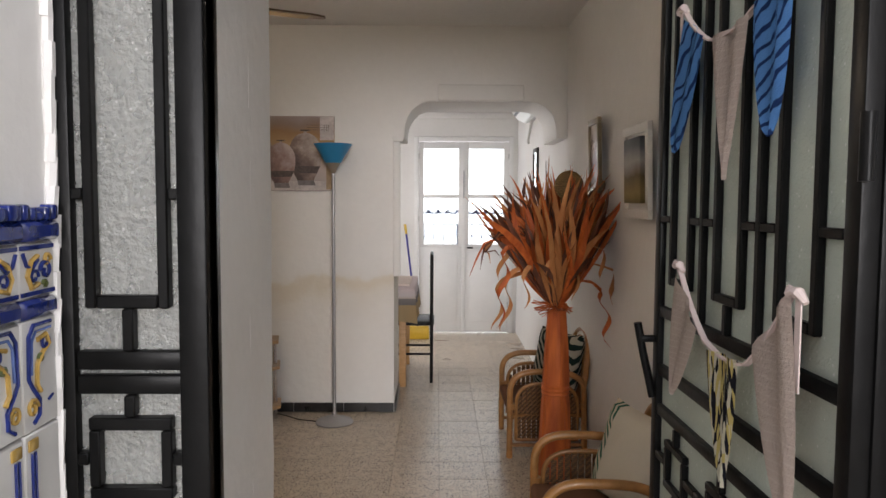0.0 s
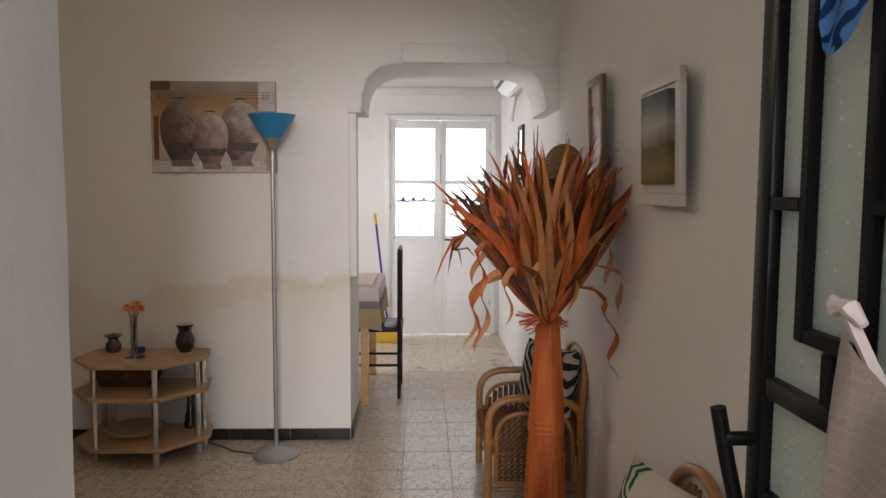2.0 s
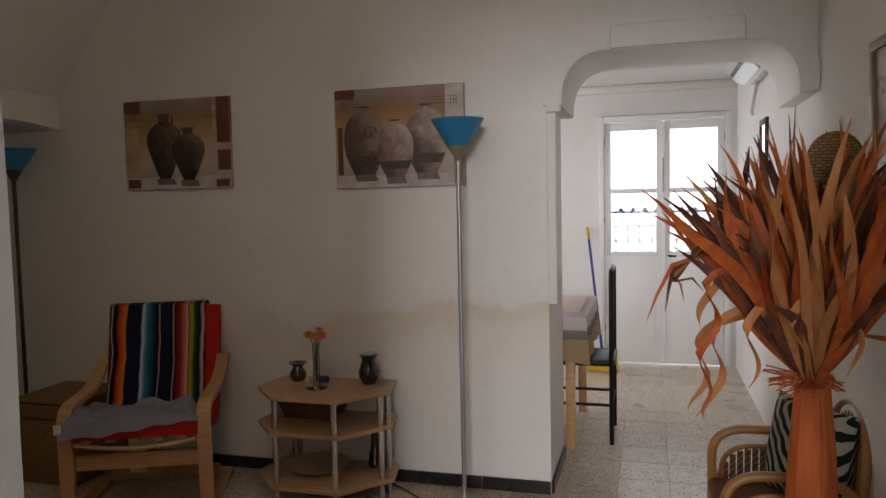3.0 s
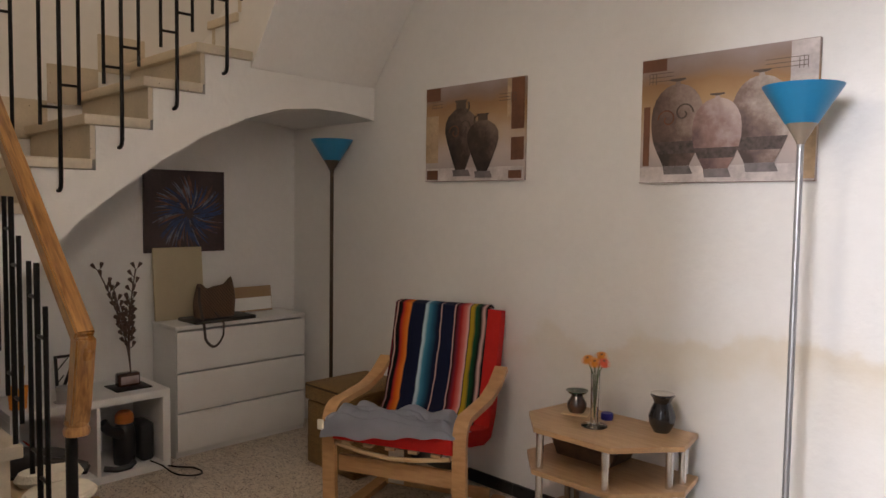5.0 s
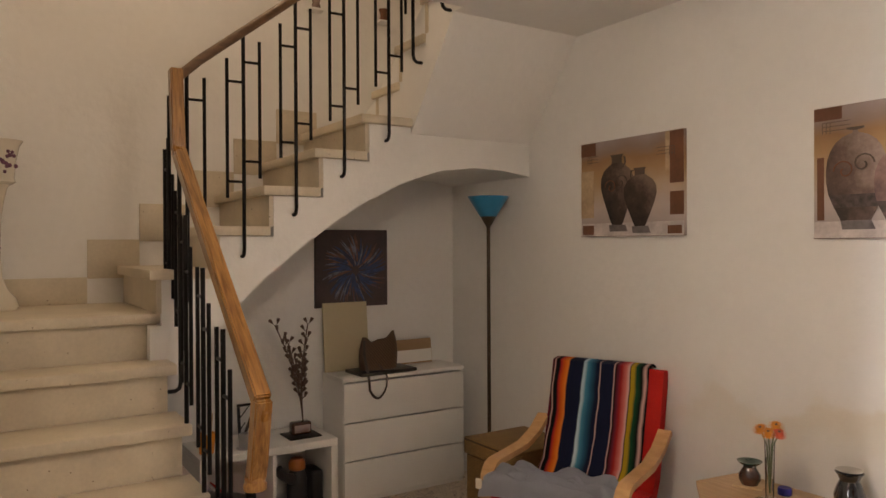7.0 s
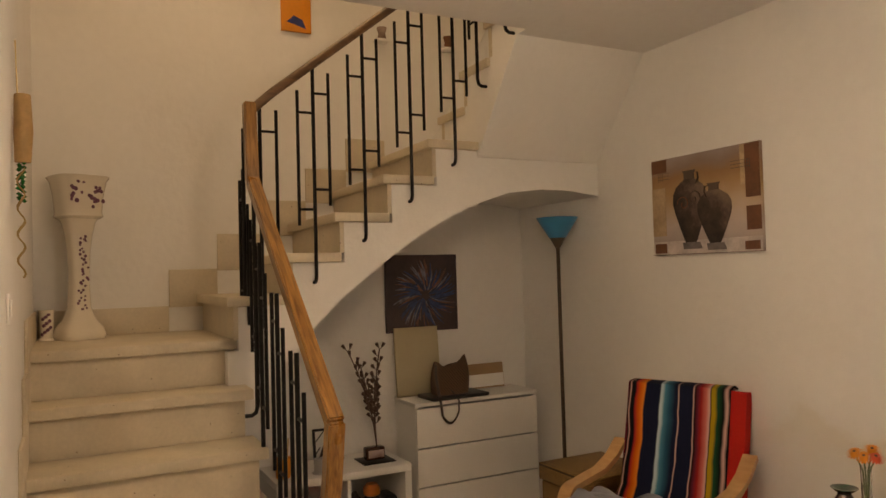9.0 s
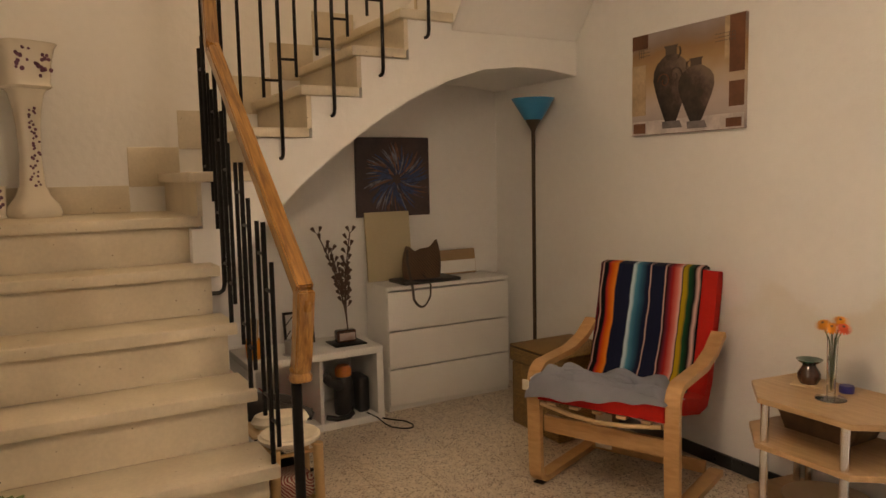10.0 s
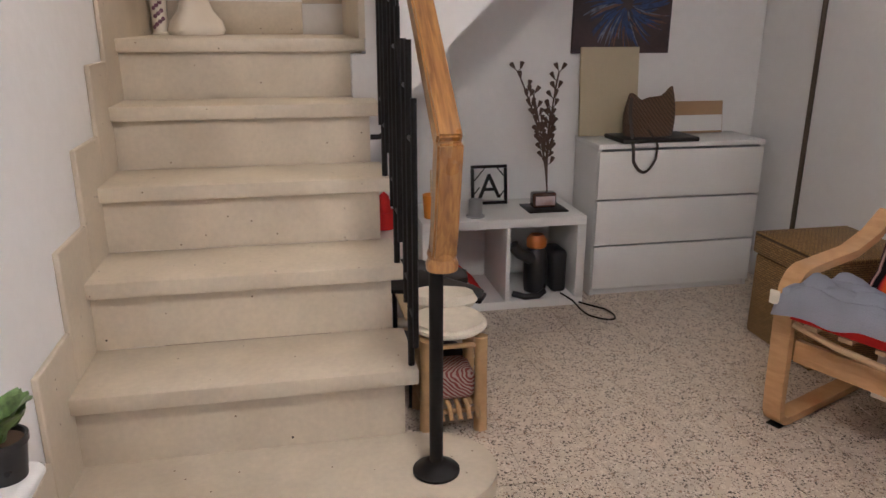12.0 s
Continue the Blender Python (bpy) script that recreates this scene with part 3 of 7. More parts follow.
def iron_panel(owner, w, units, flip, dz, hw, pane_mat, bt=0.011, rails=(1.185, 1.215), squares=(1.105, 0.62, 0.2)):
    """Black iron bars over hammered glass. Local x runs along the leaf, y through it; heights in metres."""
    t = bt
    pane = part("pane", box(bmn(), 0.02, w - 0.02, -0.004, 0.004, 0.06, 2.28), pane_mat, owner, "hammered translucent glass", smooth=False)
    pane.visible_shadow = False
    part("stile", box(bmn(), 0.0, 0.034, -0.018, 0.018, 0.03, 2.32, 0.003), BLACK, owner)
    part("stile", box(bmn(), w - 0.034, w, -0.018, 0.018, 0.03, 2.32, 0.003), BLACK, owner)
    for z in (0.03, 2.29, *(q + dz for q in rails)):
        part("rail", box(bmn(), 0.035, w - 0.035, -0.016, 0.016, z, z + 0.024, 0.003), BLACK, owner)
    uw = (w - 0.07) / units
    for i in range(units):
        c = 0.035 + uw * (i + 0.5)
        h = min(0.052, uw * 0.34)
        for y in ((bt + 0.005,) if flip else (-bt - 0.005,)):
            def rod(x0, x1, z0, z1):
                part("bar", box(bmn(), x0, x1, y - t, y + t, z0 + dz, z1 + dz, 0.002, 1), BLACK, owner)
            rod(c - h - hw, c - h + hw, 1.292, 2.18)
            rod(c + h - hw, c + h + hw, 1.292, 2.18)
            rod(c - h + hw - 0.0005 + 0.001, c + h - (hw + 0.0005), 1.292, 1.308)
            rod(c - h + hw - 0.0005 + 0.001, c + h - (hw + 0.0005), 2.164, 2.18)
            rod(c - hw, c + hw, max(rails) + 0.0245, 1.2915)
            rod(c - hw, c + hw, 2.1805, 2.289 - dz)
            rod(c - uw / 2 + (hw + 0.0005 if i else 0), c - h - (hw + 0.0005), 1.424, 1.438)
            rod(c + h + hw + 0.0005, c + uw / 2 - (hw + 0.0005 if i < units - 1 else 0), 1.424, 1.438)
            rod(c - hw, c + hw, squares[0] + 0.0525, rails[0] - 0.0005)
            if i:
                rod(c - uw / 2 - hw, c - uw / 2 + hw, max(rails) + 0.0245, 2.289 - dz)
            for zc in squares:
                rod(c - h - hw, c + h + hw, zc + 0.036, zc + 0.052)
                rod(c - h - hw, c + h + hw, zc - 0.052, zc - 0.036)
                rod(c - h - hw, c - h + hw, zc - 0.0355, zc + 0.0355)
                rod(c + h - hw, c + h + hw, zc - 0.0355, zc + 0.0355)
                rod(c - uw / 2, c - h - (hw + 0.0005), zc - 0.008, zc + 0.008)
                rod(c + h + hw - 0.0005 + 0.001, c + uw / 2, zc - 0.008, zc + 0.008)
            for upper, lower in zip(squares, squares[1:]):
                rod(c - hw, c + hw, lower + 0.055, upper - 0.0545)


side = thing("side_light", pose(-0.520, 1.18, 0), "black iron side light with hammered glass", "window")
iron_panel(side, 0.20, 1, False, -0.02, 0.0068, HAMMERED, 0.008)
tagged(side, kind="structure")
part("post", box(bmn(), 0.165, 0.2, -0.03, 0.03, 0.0, 2.34, 0.003), BLACK, side)
leaf = thing("iron_door", pose(0.472, 1.135, 0, 0, 0, 90.5), "open black iron door with hammered glass panes", "door")
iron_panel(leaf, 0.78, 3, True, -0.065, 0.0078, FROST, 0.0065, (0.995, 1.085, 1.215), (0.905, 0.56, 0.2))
tagged(leaf, kind="structure")
for z in (0.35, 1.47, 2.0):
    part("hinge", tube(bmn(), [(-0.012, 0.02, z - 0.04), (-0.012, 0.02, z + 0.04)], 0.009, 10), BLACK, leaf, "steel barrel hinge")
h = part("handle", tube(bmn(), [(0.772, 0.056, 1.131), (0.771, 0.044, 1.07), (0.769, 0.028, 1.0), (0.767, 0.020, 0.962)], 0.009, 10), BLACK, leaf, "black pull handle")
for z, y in ((1.095, 0.049), (0.968, 0.021)):
    part("bracket", box(bmn(), 0.762, 0.776, 0.010, y, z - 0.007, z + 0.007, 0.002), BLACK, h)
fr = thing("door_frame", pose(0.0, 1.18, 0), "black steel entrance door frame", "door frame")
tagged(fr, kind="structure")
part("jamb", box(bmn(), 0.478, 0.5, -0.05, 0.03, 0, 2.35, 0.003), BLACK, fr)
part("head", box(bmn(), -0.505, 0.478, -0.05, 0.03, 2.325, 2.35, 0.003), BLACK, fr)

# bunting tied to the iron door
CLOTH_BEIGE = material("beige_cotton", (0.62, 0.52, 0.46), 0.9, vary=0.06, bump=0.3, bscale=220, spec=0.1)
LACE = material("ribbon", (0.66, 0.55, 0.52), 0.9, bump=0.2, spec=0.1)


def leaf_print(name, base, ink, scale, ink_w=0.5):
    m = material(name, base, 0.9, bump=0.25, bscale=220, spec=0.1)
    N, L, b = setup(m)
    tc, wv, rp = N.new("ShaderNodeTexCoord"), N.new("ShaderNodeTexWave"), N.new("ShaderNodeValToRGB")
    wv.bands_direction, wv.wave_profile = "DIAGONAL", "SIN"
    wv.inputs["Scale"].default_value, wv.inputs["Distortion"].default_value, wv.inputs["Detail"].default_value, wv.inputs["Detail Scale"].default_value = scale, 5.0, 1.5, 0.8
    L.new(tc.outputs["Object"], wv.inputs["Vector"])
    rp.color_ramp.interpolation = "LINEAR"
    rp.color_ramp.elements[0].position, rp.color_ramp.elements[0].color = ink_w - 0.05, (*ink, 1)
    rp.color_ramp.elements[1].position, rp.color_ramp.elements[1].color = ink_w + 0.05, (*base, 1)
    L.new(wv.outputs[0], rp.inputs[0])
    L.new(rp.outputs[0], b.inputs["Base Color"])
    return m


CLOTH_BLUE = leaf_print("blue_leaf_print", (0.13, 0.32, 0.66), (0.02, 0.05, 0.16), 24, 0.2)


def shard_print(name, cols):
    """Torn upright shards of a few colours, as on batik cloth."""
    m = material(name, cols[0], 0.9, bump=0.25, bscale=220, spec=0.1)
    N, L, b = setup(m)
    tc, mp, vo, rp = N.new("ShaderNodeTexCoord"), N.new("ShaderNodeMapping"), N.new("ShaderNodeTexVoronoi"), N.new("ShaderNodeValToRGB")
    mp.inputs["Scale"].default_value = (1, 190, 34)
    L.new(tc.outputs["Object"], mp.inputs[0])
    L.new(mp.outputs[0], vo.inputs["Vector"])
    vo.inputs["Scale"].default_value = 1.0
    L.new(vo.outputs["Color"], rp.inputs[0])
    rp.color_ramp.interpolation = "CONSTANT"
    e = rp.color_ramp.elements
    e[0].position, e[0].color = 0.0, (*cols[0], 1)
    e[1].position, e[1].color = 0.42, (*cols[1], 1)
    q = e.new(0.62)
    q.color = (*cols[2], 1)
    L.new(rp.outputs[0], b.inputs["Base Color"])
    return m


CLOTH_YELLOW = shard_print("yellow_black_print", ((0.02, 0.02, 0.028), (0.66, 0.55, 0.22), (0.72, 0.68, 0.55)))
N_, L_, b_ = setup(CLOTH_BEIGE)
tc_, wv_, mx_ = N_.new("ShaderNodeTexCoord"), N_.new("ShaderNodeTexWave"), N_.new("ShaderNodeMix")
wv_.bands_direction = "Z"
wv_.inputs["Scale"].default_value, wv_.inputs["Distortion"].default_value, wv_.inputs["Detail"].default_value = 26, 2.5, 3
L_.new(tc_.outputs["Object"], wv_.inputs["Vector"])
pw_ = N_.new("ShaderNodeMath")
pw_.operation, pw_.inputs[1].default_value = "POWER", 9
L_.new(wv_.outputs[0], pw_.inputs[0])
mx_.data_type = "RGBA"
L_.new(b_.inputs["Base Color"].links[0].from_socket, mx_.inputs[6])
mx_.inputs[7].default_value = (0.66, 0.57, 0.51, 1)
L_.new(pw_.outputs[0], mx_.inputs[0])
L_.new(mx_.outputs[2], b_.inputs["Base Color"])
bunting = thing("bunting", pose(0.44, 1.5, 1.2), "cloth pennant bunting tied to the iron door", "bunting")


def flag(a, b, tip, mat, label, bow=0.012, full=1.0):
    """A hanging pennant between two points of the string, with soft folds."""
    bm = bmn()
    a, b, tip = Vector(a), Vector(b), Vector(tip)
    rows, cols = 14, 8
    grid = []
    for i in range(rows + 1):
        t = i / rows
        row = []
        for j in range(cols + 1):
            s = j / cols
            p = a.lerp(b, 0.5).lerp(tip, t) + (b - a) * (s - 0.5) * max(0.06, (1 - t) ** full)
            p.x -= 0.004 + bow * math.sin(3.0 * s * math.pi + t * 2) * (1 - t * 0.5) * 0.5
            row.append(bm.verts.new(p))
        grid.append(row)
    for i in range(rows):
        for j in range(cols):
            bm.faces.new((grid[i][j], grid[i][j + 1], grid[i + 1][j + 1], grid[i + 1][j]))
    r = bmesh.ops.solidify(bm, geom=bm.faces[:], thickness=0.0015)
    return part("flag", bm, mat, bunting, label)


def P(x, y, z):
    return (x - 0.44, y - 1.5, z - 1.2)


def string(pts):
    bm = bmn()
    out = []
    for p, q in zip(pts, pts[1:]):
        for i in range(8):
            t = i / 8
            m = Vector(p).lerp(Vector(q), t)
            m.z -= 0.12 * (Vector(q) - Vector(p)).length * t * (1 - t) * 2
            out.append(tuple(m))
    out.append(tuple(pts[-1]))
    tube(bm, out, 0.004, 6, flat=(0.005, 0.002))
    part("string", bm, LACE, bunting, "pale ribbon")


BX_ = 0.43
string([P(BX_, 1.71, 1.775), P(BX_, 1.565, 1.685), P(BX_, 1.39, 1.695), P(BX_, 1.22, 1.76)])
flag(P(BX_, 1.694, 1.755), P(BX_, 1.587, 1.697), P(BX_, 1.74, 1.502), CLOTH_BLUE, "blue leaf printed cotton flag", full=0.4)
flag(P(BX_, 1.547, 1.684), P(BX_, 1.401, 1.688), P(BX_, 1.478, 1.441), CLOTH_BEIGE, "plain beige cotton flag")
flag(P(BX_, 1.385, 1.694), P(BX_, 1.262, 1.73), P(BX_, 1.317, 1.499), CLOTH_BLUE, "blue leaf printed cotton flag", full=0.45)
string([P(BX_, 1.70, 1.282), P(BX_, 1.55, 1.16), P(BX_, 1.38, 1.155), P(BX_, 1.235, 1.292)])
flag(P(BX_ - 0.006, 1.685, 1.272), P(BX_ - 0.006, 1.567, 1.178), P(BX_ - 0.006, 1.697, 1.025), CLOTH_BEIGE, "plain beige cotton flag", full=0.7)
flag(P(BX_, 1.532, 1.15), P(BX_, 1.40, 1.158), P(BX_, 1.448, 0.935), CLOTH_YELLOW, "yellow and black printed flag", full=0.8)
flag(P(BX_, 1.351, 1.182), P(BX_, 1.24, 1.287), P(BX_ - 0.01, 1.208, 0.985), CLOTH_BEIGE, "plain beige cotton flag", full=0.5)
for y, z in ((1.70, 1.282), (1.232, 1.287), (1.715, 1.775)):
    part("bow", tube(bmn(), [(-0.008, y - 1.524, z - 1.212), (-0.012, y - 1.510, z - 1.200), (-0.013, y - 1.5, z - 1.199), (-0.012, y - 1.490, z - 1.203), (-0.009, y - 1.478, z - 1.196)], [0.004, 0.0085, 0.006, 0.0085, 0.004], 8), LACE, bunting, "knotted ribbon end")
part("ribbon_end", box(bmn(), -0.0125, -0.0105, 1.213 - 1.5, 1.228 - 1.5, 1.155 - 1.2, 1.278 - 1.2), LACE, bunting)
part("ribbon_end", box(bmn(), -0.0125, -0.0105, 1.708 - 1.5, 1.722 - 1.5, 1.71 - 1.2, 1.768 - 1.2), LACE, bunting)

# painted wall tiles beside the entrance
T_WHITE = material("glazed_white_tile", (0.64, 0.64, 0.62), 0.15, vary=0.05, bump=0.03, coat=0.5)
T_BLUE = material("cobalt_glaze", (0.012, 0.025, 0.16), 0.15, vary=0.4, scale=40, bump=0.1, coat=0.5)
T_YELLOW = material("ochre_glaze", (0.42, 0.27, 0.07), 0.2, vary=0.3, scale=50, bump=0.03, coat=0.5)
tiles = thing("wall_tiles", pose(-0.5085, 0.948, 0.0, 0, 0, 90), "blue, white and ochre painted tiles with a cobalt cap", "wall tiles")
tagged(tiles, kind="structure")
YF = -0.001


def tpart(name, x0, x1, z0, z1, d, mat, bev=0.002):
    return part(name, box(bmn(), x0, x1, YF - d, YF + 0.01, z0, z1, bev, 1), mat, tiles)


def swirl(cx, cz, r, turns, mat, parent, w=0.0042, flip=1):
    pts = []
    for i in range(16):
        a = i / 15 * turns * 2 * math.pi
        rr = r * (1 - 0.7 * i / 15)
        pts.append((cx + flip * rr * math.cos(a), YF - 0.0075, cz + rr * math.sin(a)))
    part("ornament", tube(bmn(), pts, w, 6), mat, parent)


def stroke(pts, mat, parent, w=0.003):
    part("ornament", tube(bmn(), [(p, YF - 0.0075, q) for p, q in pts], w, 6), mat, parent)


def quarter(q, fl, zt, parent):
    """Half of the painted pattern, mirrored about a joint."""
    stroke([(q + fl * 0.058, zt - 0.006), (q + fl * 0.022, zt - 0.006), (q + fl * 0.012, zt - 0.018), (q + fl * 0.010, zt - 0.066), (q + fl * 0.020, zt - 0.080), (q + fl * 0.031, zt - 0.092), (q + fl * 0.030, zt - 0.110), (q + fl * 0.018, zt - 0.118)], T_BLUE, parent, 0.0026)
    stroke([(q + fl * 0.058, zt - 0.013), (q + fl * 0.026, zt - 0.014), (q + fl * 0.018, zt - 0.024), (q + fl * 0.016, zt - 0.062)], T_PALEBLUE, parent, 0.0018)
    stroke([(q + fl * 0.030, zt - 0.024), (q + fl * 0.048, zt - 0.020), (q + fl * 0.054, zt - 0.032), (q + fl * 0.040, zt - 0.040), (q + fl * 0.028, zt - 0.052), (q + fl * 0.026, zt - 0.074), (q + fl * 0.034, zt - 0.084)], T_YELLOW, parent, 0.003)
    swirl(q + fl * 0.046, zt - 0.030, 0.010, 1.0, T_BLUE, parent, 0.002, fl)
    swirl(q + fl * 0.017, zt - 0.100, 0.011, 1.3, T_YELLOW, parent, 0.0024, fl)
    swirl(q + fl * 0.036, zt - 0.046, 0.006, 0.9, T_GREEN, parent, 0.002, -fl)
    stroke([(q + fl * 0.050, zt - 0.098), (q + fl * 0.060, zt - 0.094)], T_BLUE, parent, 0.0016)


T_PALEBLUE = material("pale_blue_glaze", (0.10, 0.16, 0.40), 0.15, vary=0.4, scale=40, coat=0.5)
T_GREEN = material("olive_glaze", (0.10, 0.12, 0.04), 0.2, vary=0.4, scale=40, coat=0.5)
for x0, x1, edges in ((0.1285, 0.202, ((0, 1),)), (0.0, 0.127, ((0, 1), (1, -1)))):
    wd = x1 - x0
    tpart("cap", x0, x1, 1.357, 1.380, 0.016, T_BLUE, 0.005)
    for s_ in range(5):
        c_ = x0 + wd * (s_ + 0.5) / 5
        hgt = 0.010 + 0.009 * abs(math.cos(math.pi * (s_ + 0.5) / 5))
        part("cap", box(bmn(), c_ - wd * 0.096, c_ + wd * 0.096, YF - 0.014, YF + 0.01, 1.3802, 1.3802 + hgt, 0.0035, 2), T_BLUE, tiles)
    b = tpart("tile", x0, x1, 1.293, 1.355, 0.006, T_WHITE)
    tpart("tile", x0, x1, 1.2695, 1.2915, 0.011, T_BLUE, 0.005)
    for k in range(5):
        swirl(x0 + wd * (k + 0.5) / 5, 1.2805, 0.006, 0.9, T_PALEBLUE, tiles, 0.0016, 1)
    for z in (1.350, 1.298):
        part("ornament", box(bmn(), x0 + 0.002, x1 - 0.002, YF - 0.0075, YF - 0.005, z - 0.0025, z + 0.0025), T_BLUE, b)
    for side_, fl in edges:
        q = (x0, x1)[side_]
        stroke([(q + fl * 0.006, 1.344), (q + fl * 0.013, 1.330), (q + fl * 0.024, 1.326), (q + fl * 0.036, 1.336)], T_BLUE, b, 0.0024)
        stroke([(q + fl * 0.036, 1.340), (q + fl * 0.022, 1.334), (q + fl * 0.014, 1.318), (q + fl * 0.022, 1.304), (q + fl * 0.036, 1.308)], T_YELLOW, b, 0.003)
        swirl(q + fl * 0.028, 1.316, 0.009, 1.0, T_BLUE, b, 0.002, fl)
        swirl(q + fl * 0.052, 1.322, 0.012, 1.1, T_BLUE, b, 0.0026, -fl)
        swirl(q + fl * 0.056, 1.334, 0.008, 1.0, T_YELLOW, b, 0.0024, fl)
        swirl(q + fl * 0.050, 1.306, 0.005, 0.8, T_GREEN, b, 0.0026, -fl)
    for r in range(9):
        zt = 1.268 - r * 0.1285
        b = tpart("tile", x0, x1, zt - 0.127, zt, 0.006, T_WHITE)
        for side_, fl in edges:
            q = (x0, x1)[side_]
            if r % 2 == 0:
                quarter(q, fl, zt, b)
            else:
                for off in (0.012, 0.019):
                    stroke([(q + fl * off, zt - 0.022), (q + fl * off, zt - 0.126)], T_BLUE, b, 0.0018)
                part("ornament", box(bmn(), min(q + fl * 0.006, q + fl * 0.026), max(q + fl * 0.006, q + fl * 0.026), YF - 0.0085, YF - 0.005, zt - 0.020, zt - 0.006, 0.002), T_YELLOW, b)
# ragged mortar edge between the tiles and the iron frame
bm = bmn()
rng5 = random.Random(8)
for k in range(70):
    z = 0.02 + k * 0.034
    tube(bm, [(0.206 + rng5.uniform(-0.002, 0.004), YF - 0.002, z), (0.207 + rng5.uniform(-0.002, 0.004), YF - 0.003, z + 0.04)], [0.006 + rng5.uniform(0, 0.003), 0.006 + rng5.uniform(0, 0.003)], 6)
part("mortar_edge", bm, WHITE, tiles, "rough white mortar edge")

# ---- right side of the hall ----
RATTAN = material("rattan_cane", (0.36, 0.17, 0.05), 0.4, vary=0.25, scale=20, bump=0.1, bscale=40, coat=0.2)


def woven(name, light, dark, scale):
    m = material(name, light, 0.6, bump=0.0)
    N, L, b = setup(m)
    tc, br, bp = N.new("ShaderNodeTexCoord"), N.new("ShaderNodeTexChecker"), N.new("ShaderNodeBump")
    wv, wv2, mul, rp = N.new("ShaderNodeTexWave"), N.new("ShaderNodeTexWave"), N.new("ShaderNodeMath"), N.new("ShaderNodeValToRGB")
    wv.bands_direction, wv2.bands_direction = "Z", "DIAGONAL"
    wv.inputs["Scale"].default_value = scale
    wv2.inputs["Scale"].default_value = scale * 0.6
    wv.inputs["Distortion"].default_value = wv2.inputs["Distortion"].default_value = 1.2
    L.new(tc.outputs["Object"], wv.inputs["Vector"])
    L.new(tc.outputs["Object"], wv2.inputs["Vector"])
    mul.operation = "MULTIPLY"
    L.new(wv.outputs[0], mul.inputs[0])
    L.new(wv2.outputs[0], mul.inputs[1])
    rp.color_ramp.elements[0].color, rp.color_ramp.elements[1].color = (*dark, 1), (*light, 1)
    rp.color_ramp.elements[1].position = 0.6
    L.new(mul.outputs[0], rp.inputs[0])
    L.new(rp.outputs[0], b.inputs["Base Color"])
    bp.inputs["Strength"].default_value, bp.inputs["Distance"].default_value = 0.6, 0.006
    L.new(mul.outputs[0], bp.inputs["Height"])
    L.new(bp.outputs[0], b.inputs["Normal"])
    return m


CANE_WEAVE = woven("cane_weave", (0.30, 0.15, 0.05), (0.07, 0.03, 0.01), 42)


def wicker(name, flat):
    """Rows of short strands, laid like bricks, round the sides or across a lid."""
    m = material(name, (0.3, 0.18, 0.06), 0.6, bump=0.0)
    N, L, b = setup(m)
    tc, sp, ad, cb, br, bp = N.new("ShaderNodeTexCoord"), N.new("ShaderNodeSeparateXYZ"), N.new("ShaderNodeMath"), N.new("ShaderNodeCombineXYZ"), N.new("ShaderNodeTexBrick"), N.new("ShaderNodeBump")
    L.new(tc.outputs["Object"], sp.inputs[0])
    L.new(sp.outputs[0], ad.inputs[0])
    if flat:
        ad.inputs[1].default_value = 0.0
    else:
        L.new(sp.outputs[1], ad.inputs[1])
    L.new(ad.outputs[0], cb.inputs[0])
    L.new(sp.outputs[1 if flat else 2], cb.inputs[1])
    L.new(cb.outputs[0], br.inputs["Vector"])
    br.inputs["Scale"].default_value = 1.0
    br.inputs["Brick Width"].default_value, br.inputs["Row Height"].default_value = 0.021, 0.0085
    br.inputs["Mortar Size"].default_value, br.inputs["Mortar Smooth"].default_value = 0.0016, 0.8
    br.inputs["Color1"].default_value, br.inputs["Color2"].default_value, br.inputs["Mortar"].default_value = (0.36, 0.22, 0.075, 1), (0.25, 0.145, 0.045, 1), (0.05, 0.025, 0.008, 1)
    L.new(br.outputs["Color"], b.inputs["Base Color"])
    bp.inputs["Strength"].default_value, bp.inputs["Distance"].default_value, bp.invert = 0.7, 0.004, True
    L.new(br.outputs["Fac"], bp.inputs["Height"])
    L.new(bp.outputs[0], b.inputs["Normal"])
    return m


WICKER, WICKER_TOP = wicker("wicker", False), wicker("wicker_lid", True)
SEATPAD = material("brown_seat_pad", (0.20, 0.10, 0.06), 0.9, bump=0.3, bscale=150, spec=0.1)


def arc(p, q, r, n=8):
    """Quarter bend between two directions: points from p to q bulging to r."""
    p, q, r = Vector(p), Vector(q), Vector(r)
    return [tuple(p * (1 - t) ** 2 + r * 2 * t * (1 - t) + q * t * t) for t in [i / n for i in range(n + 1)]]


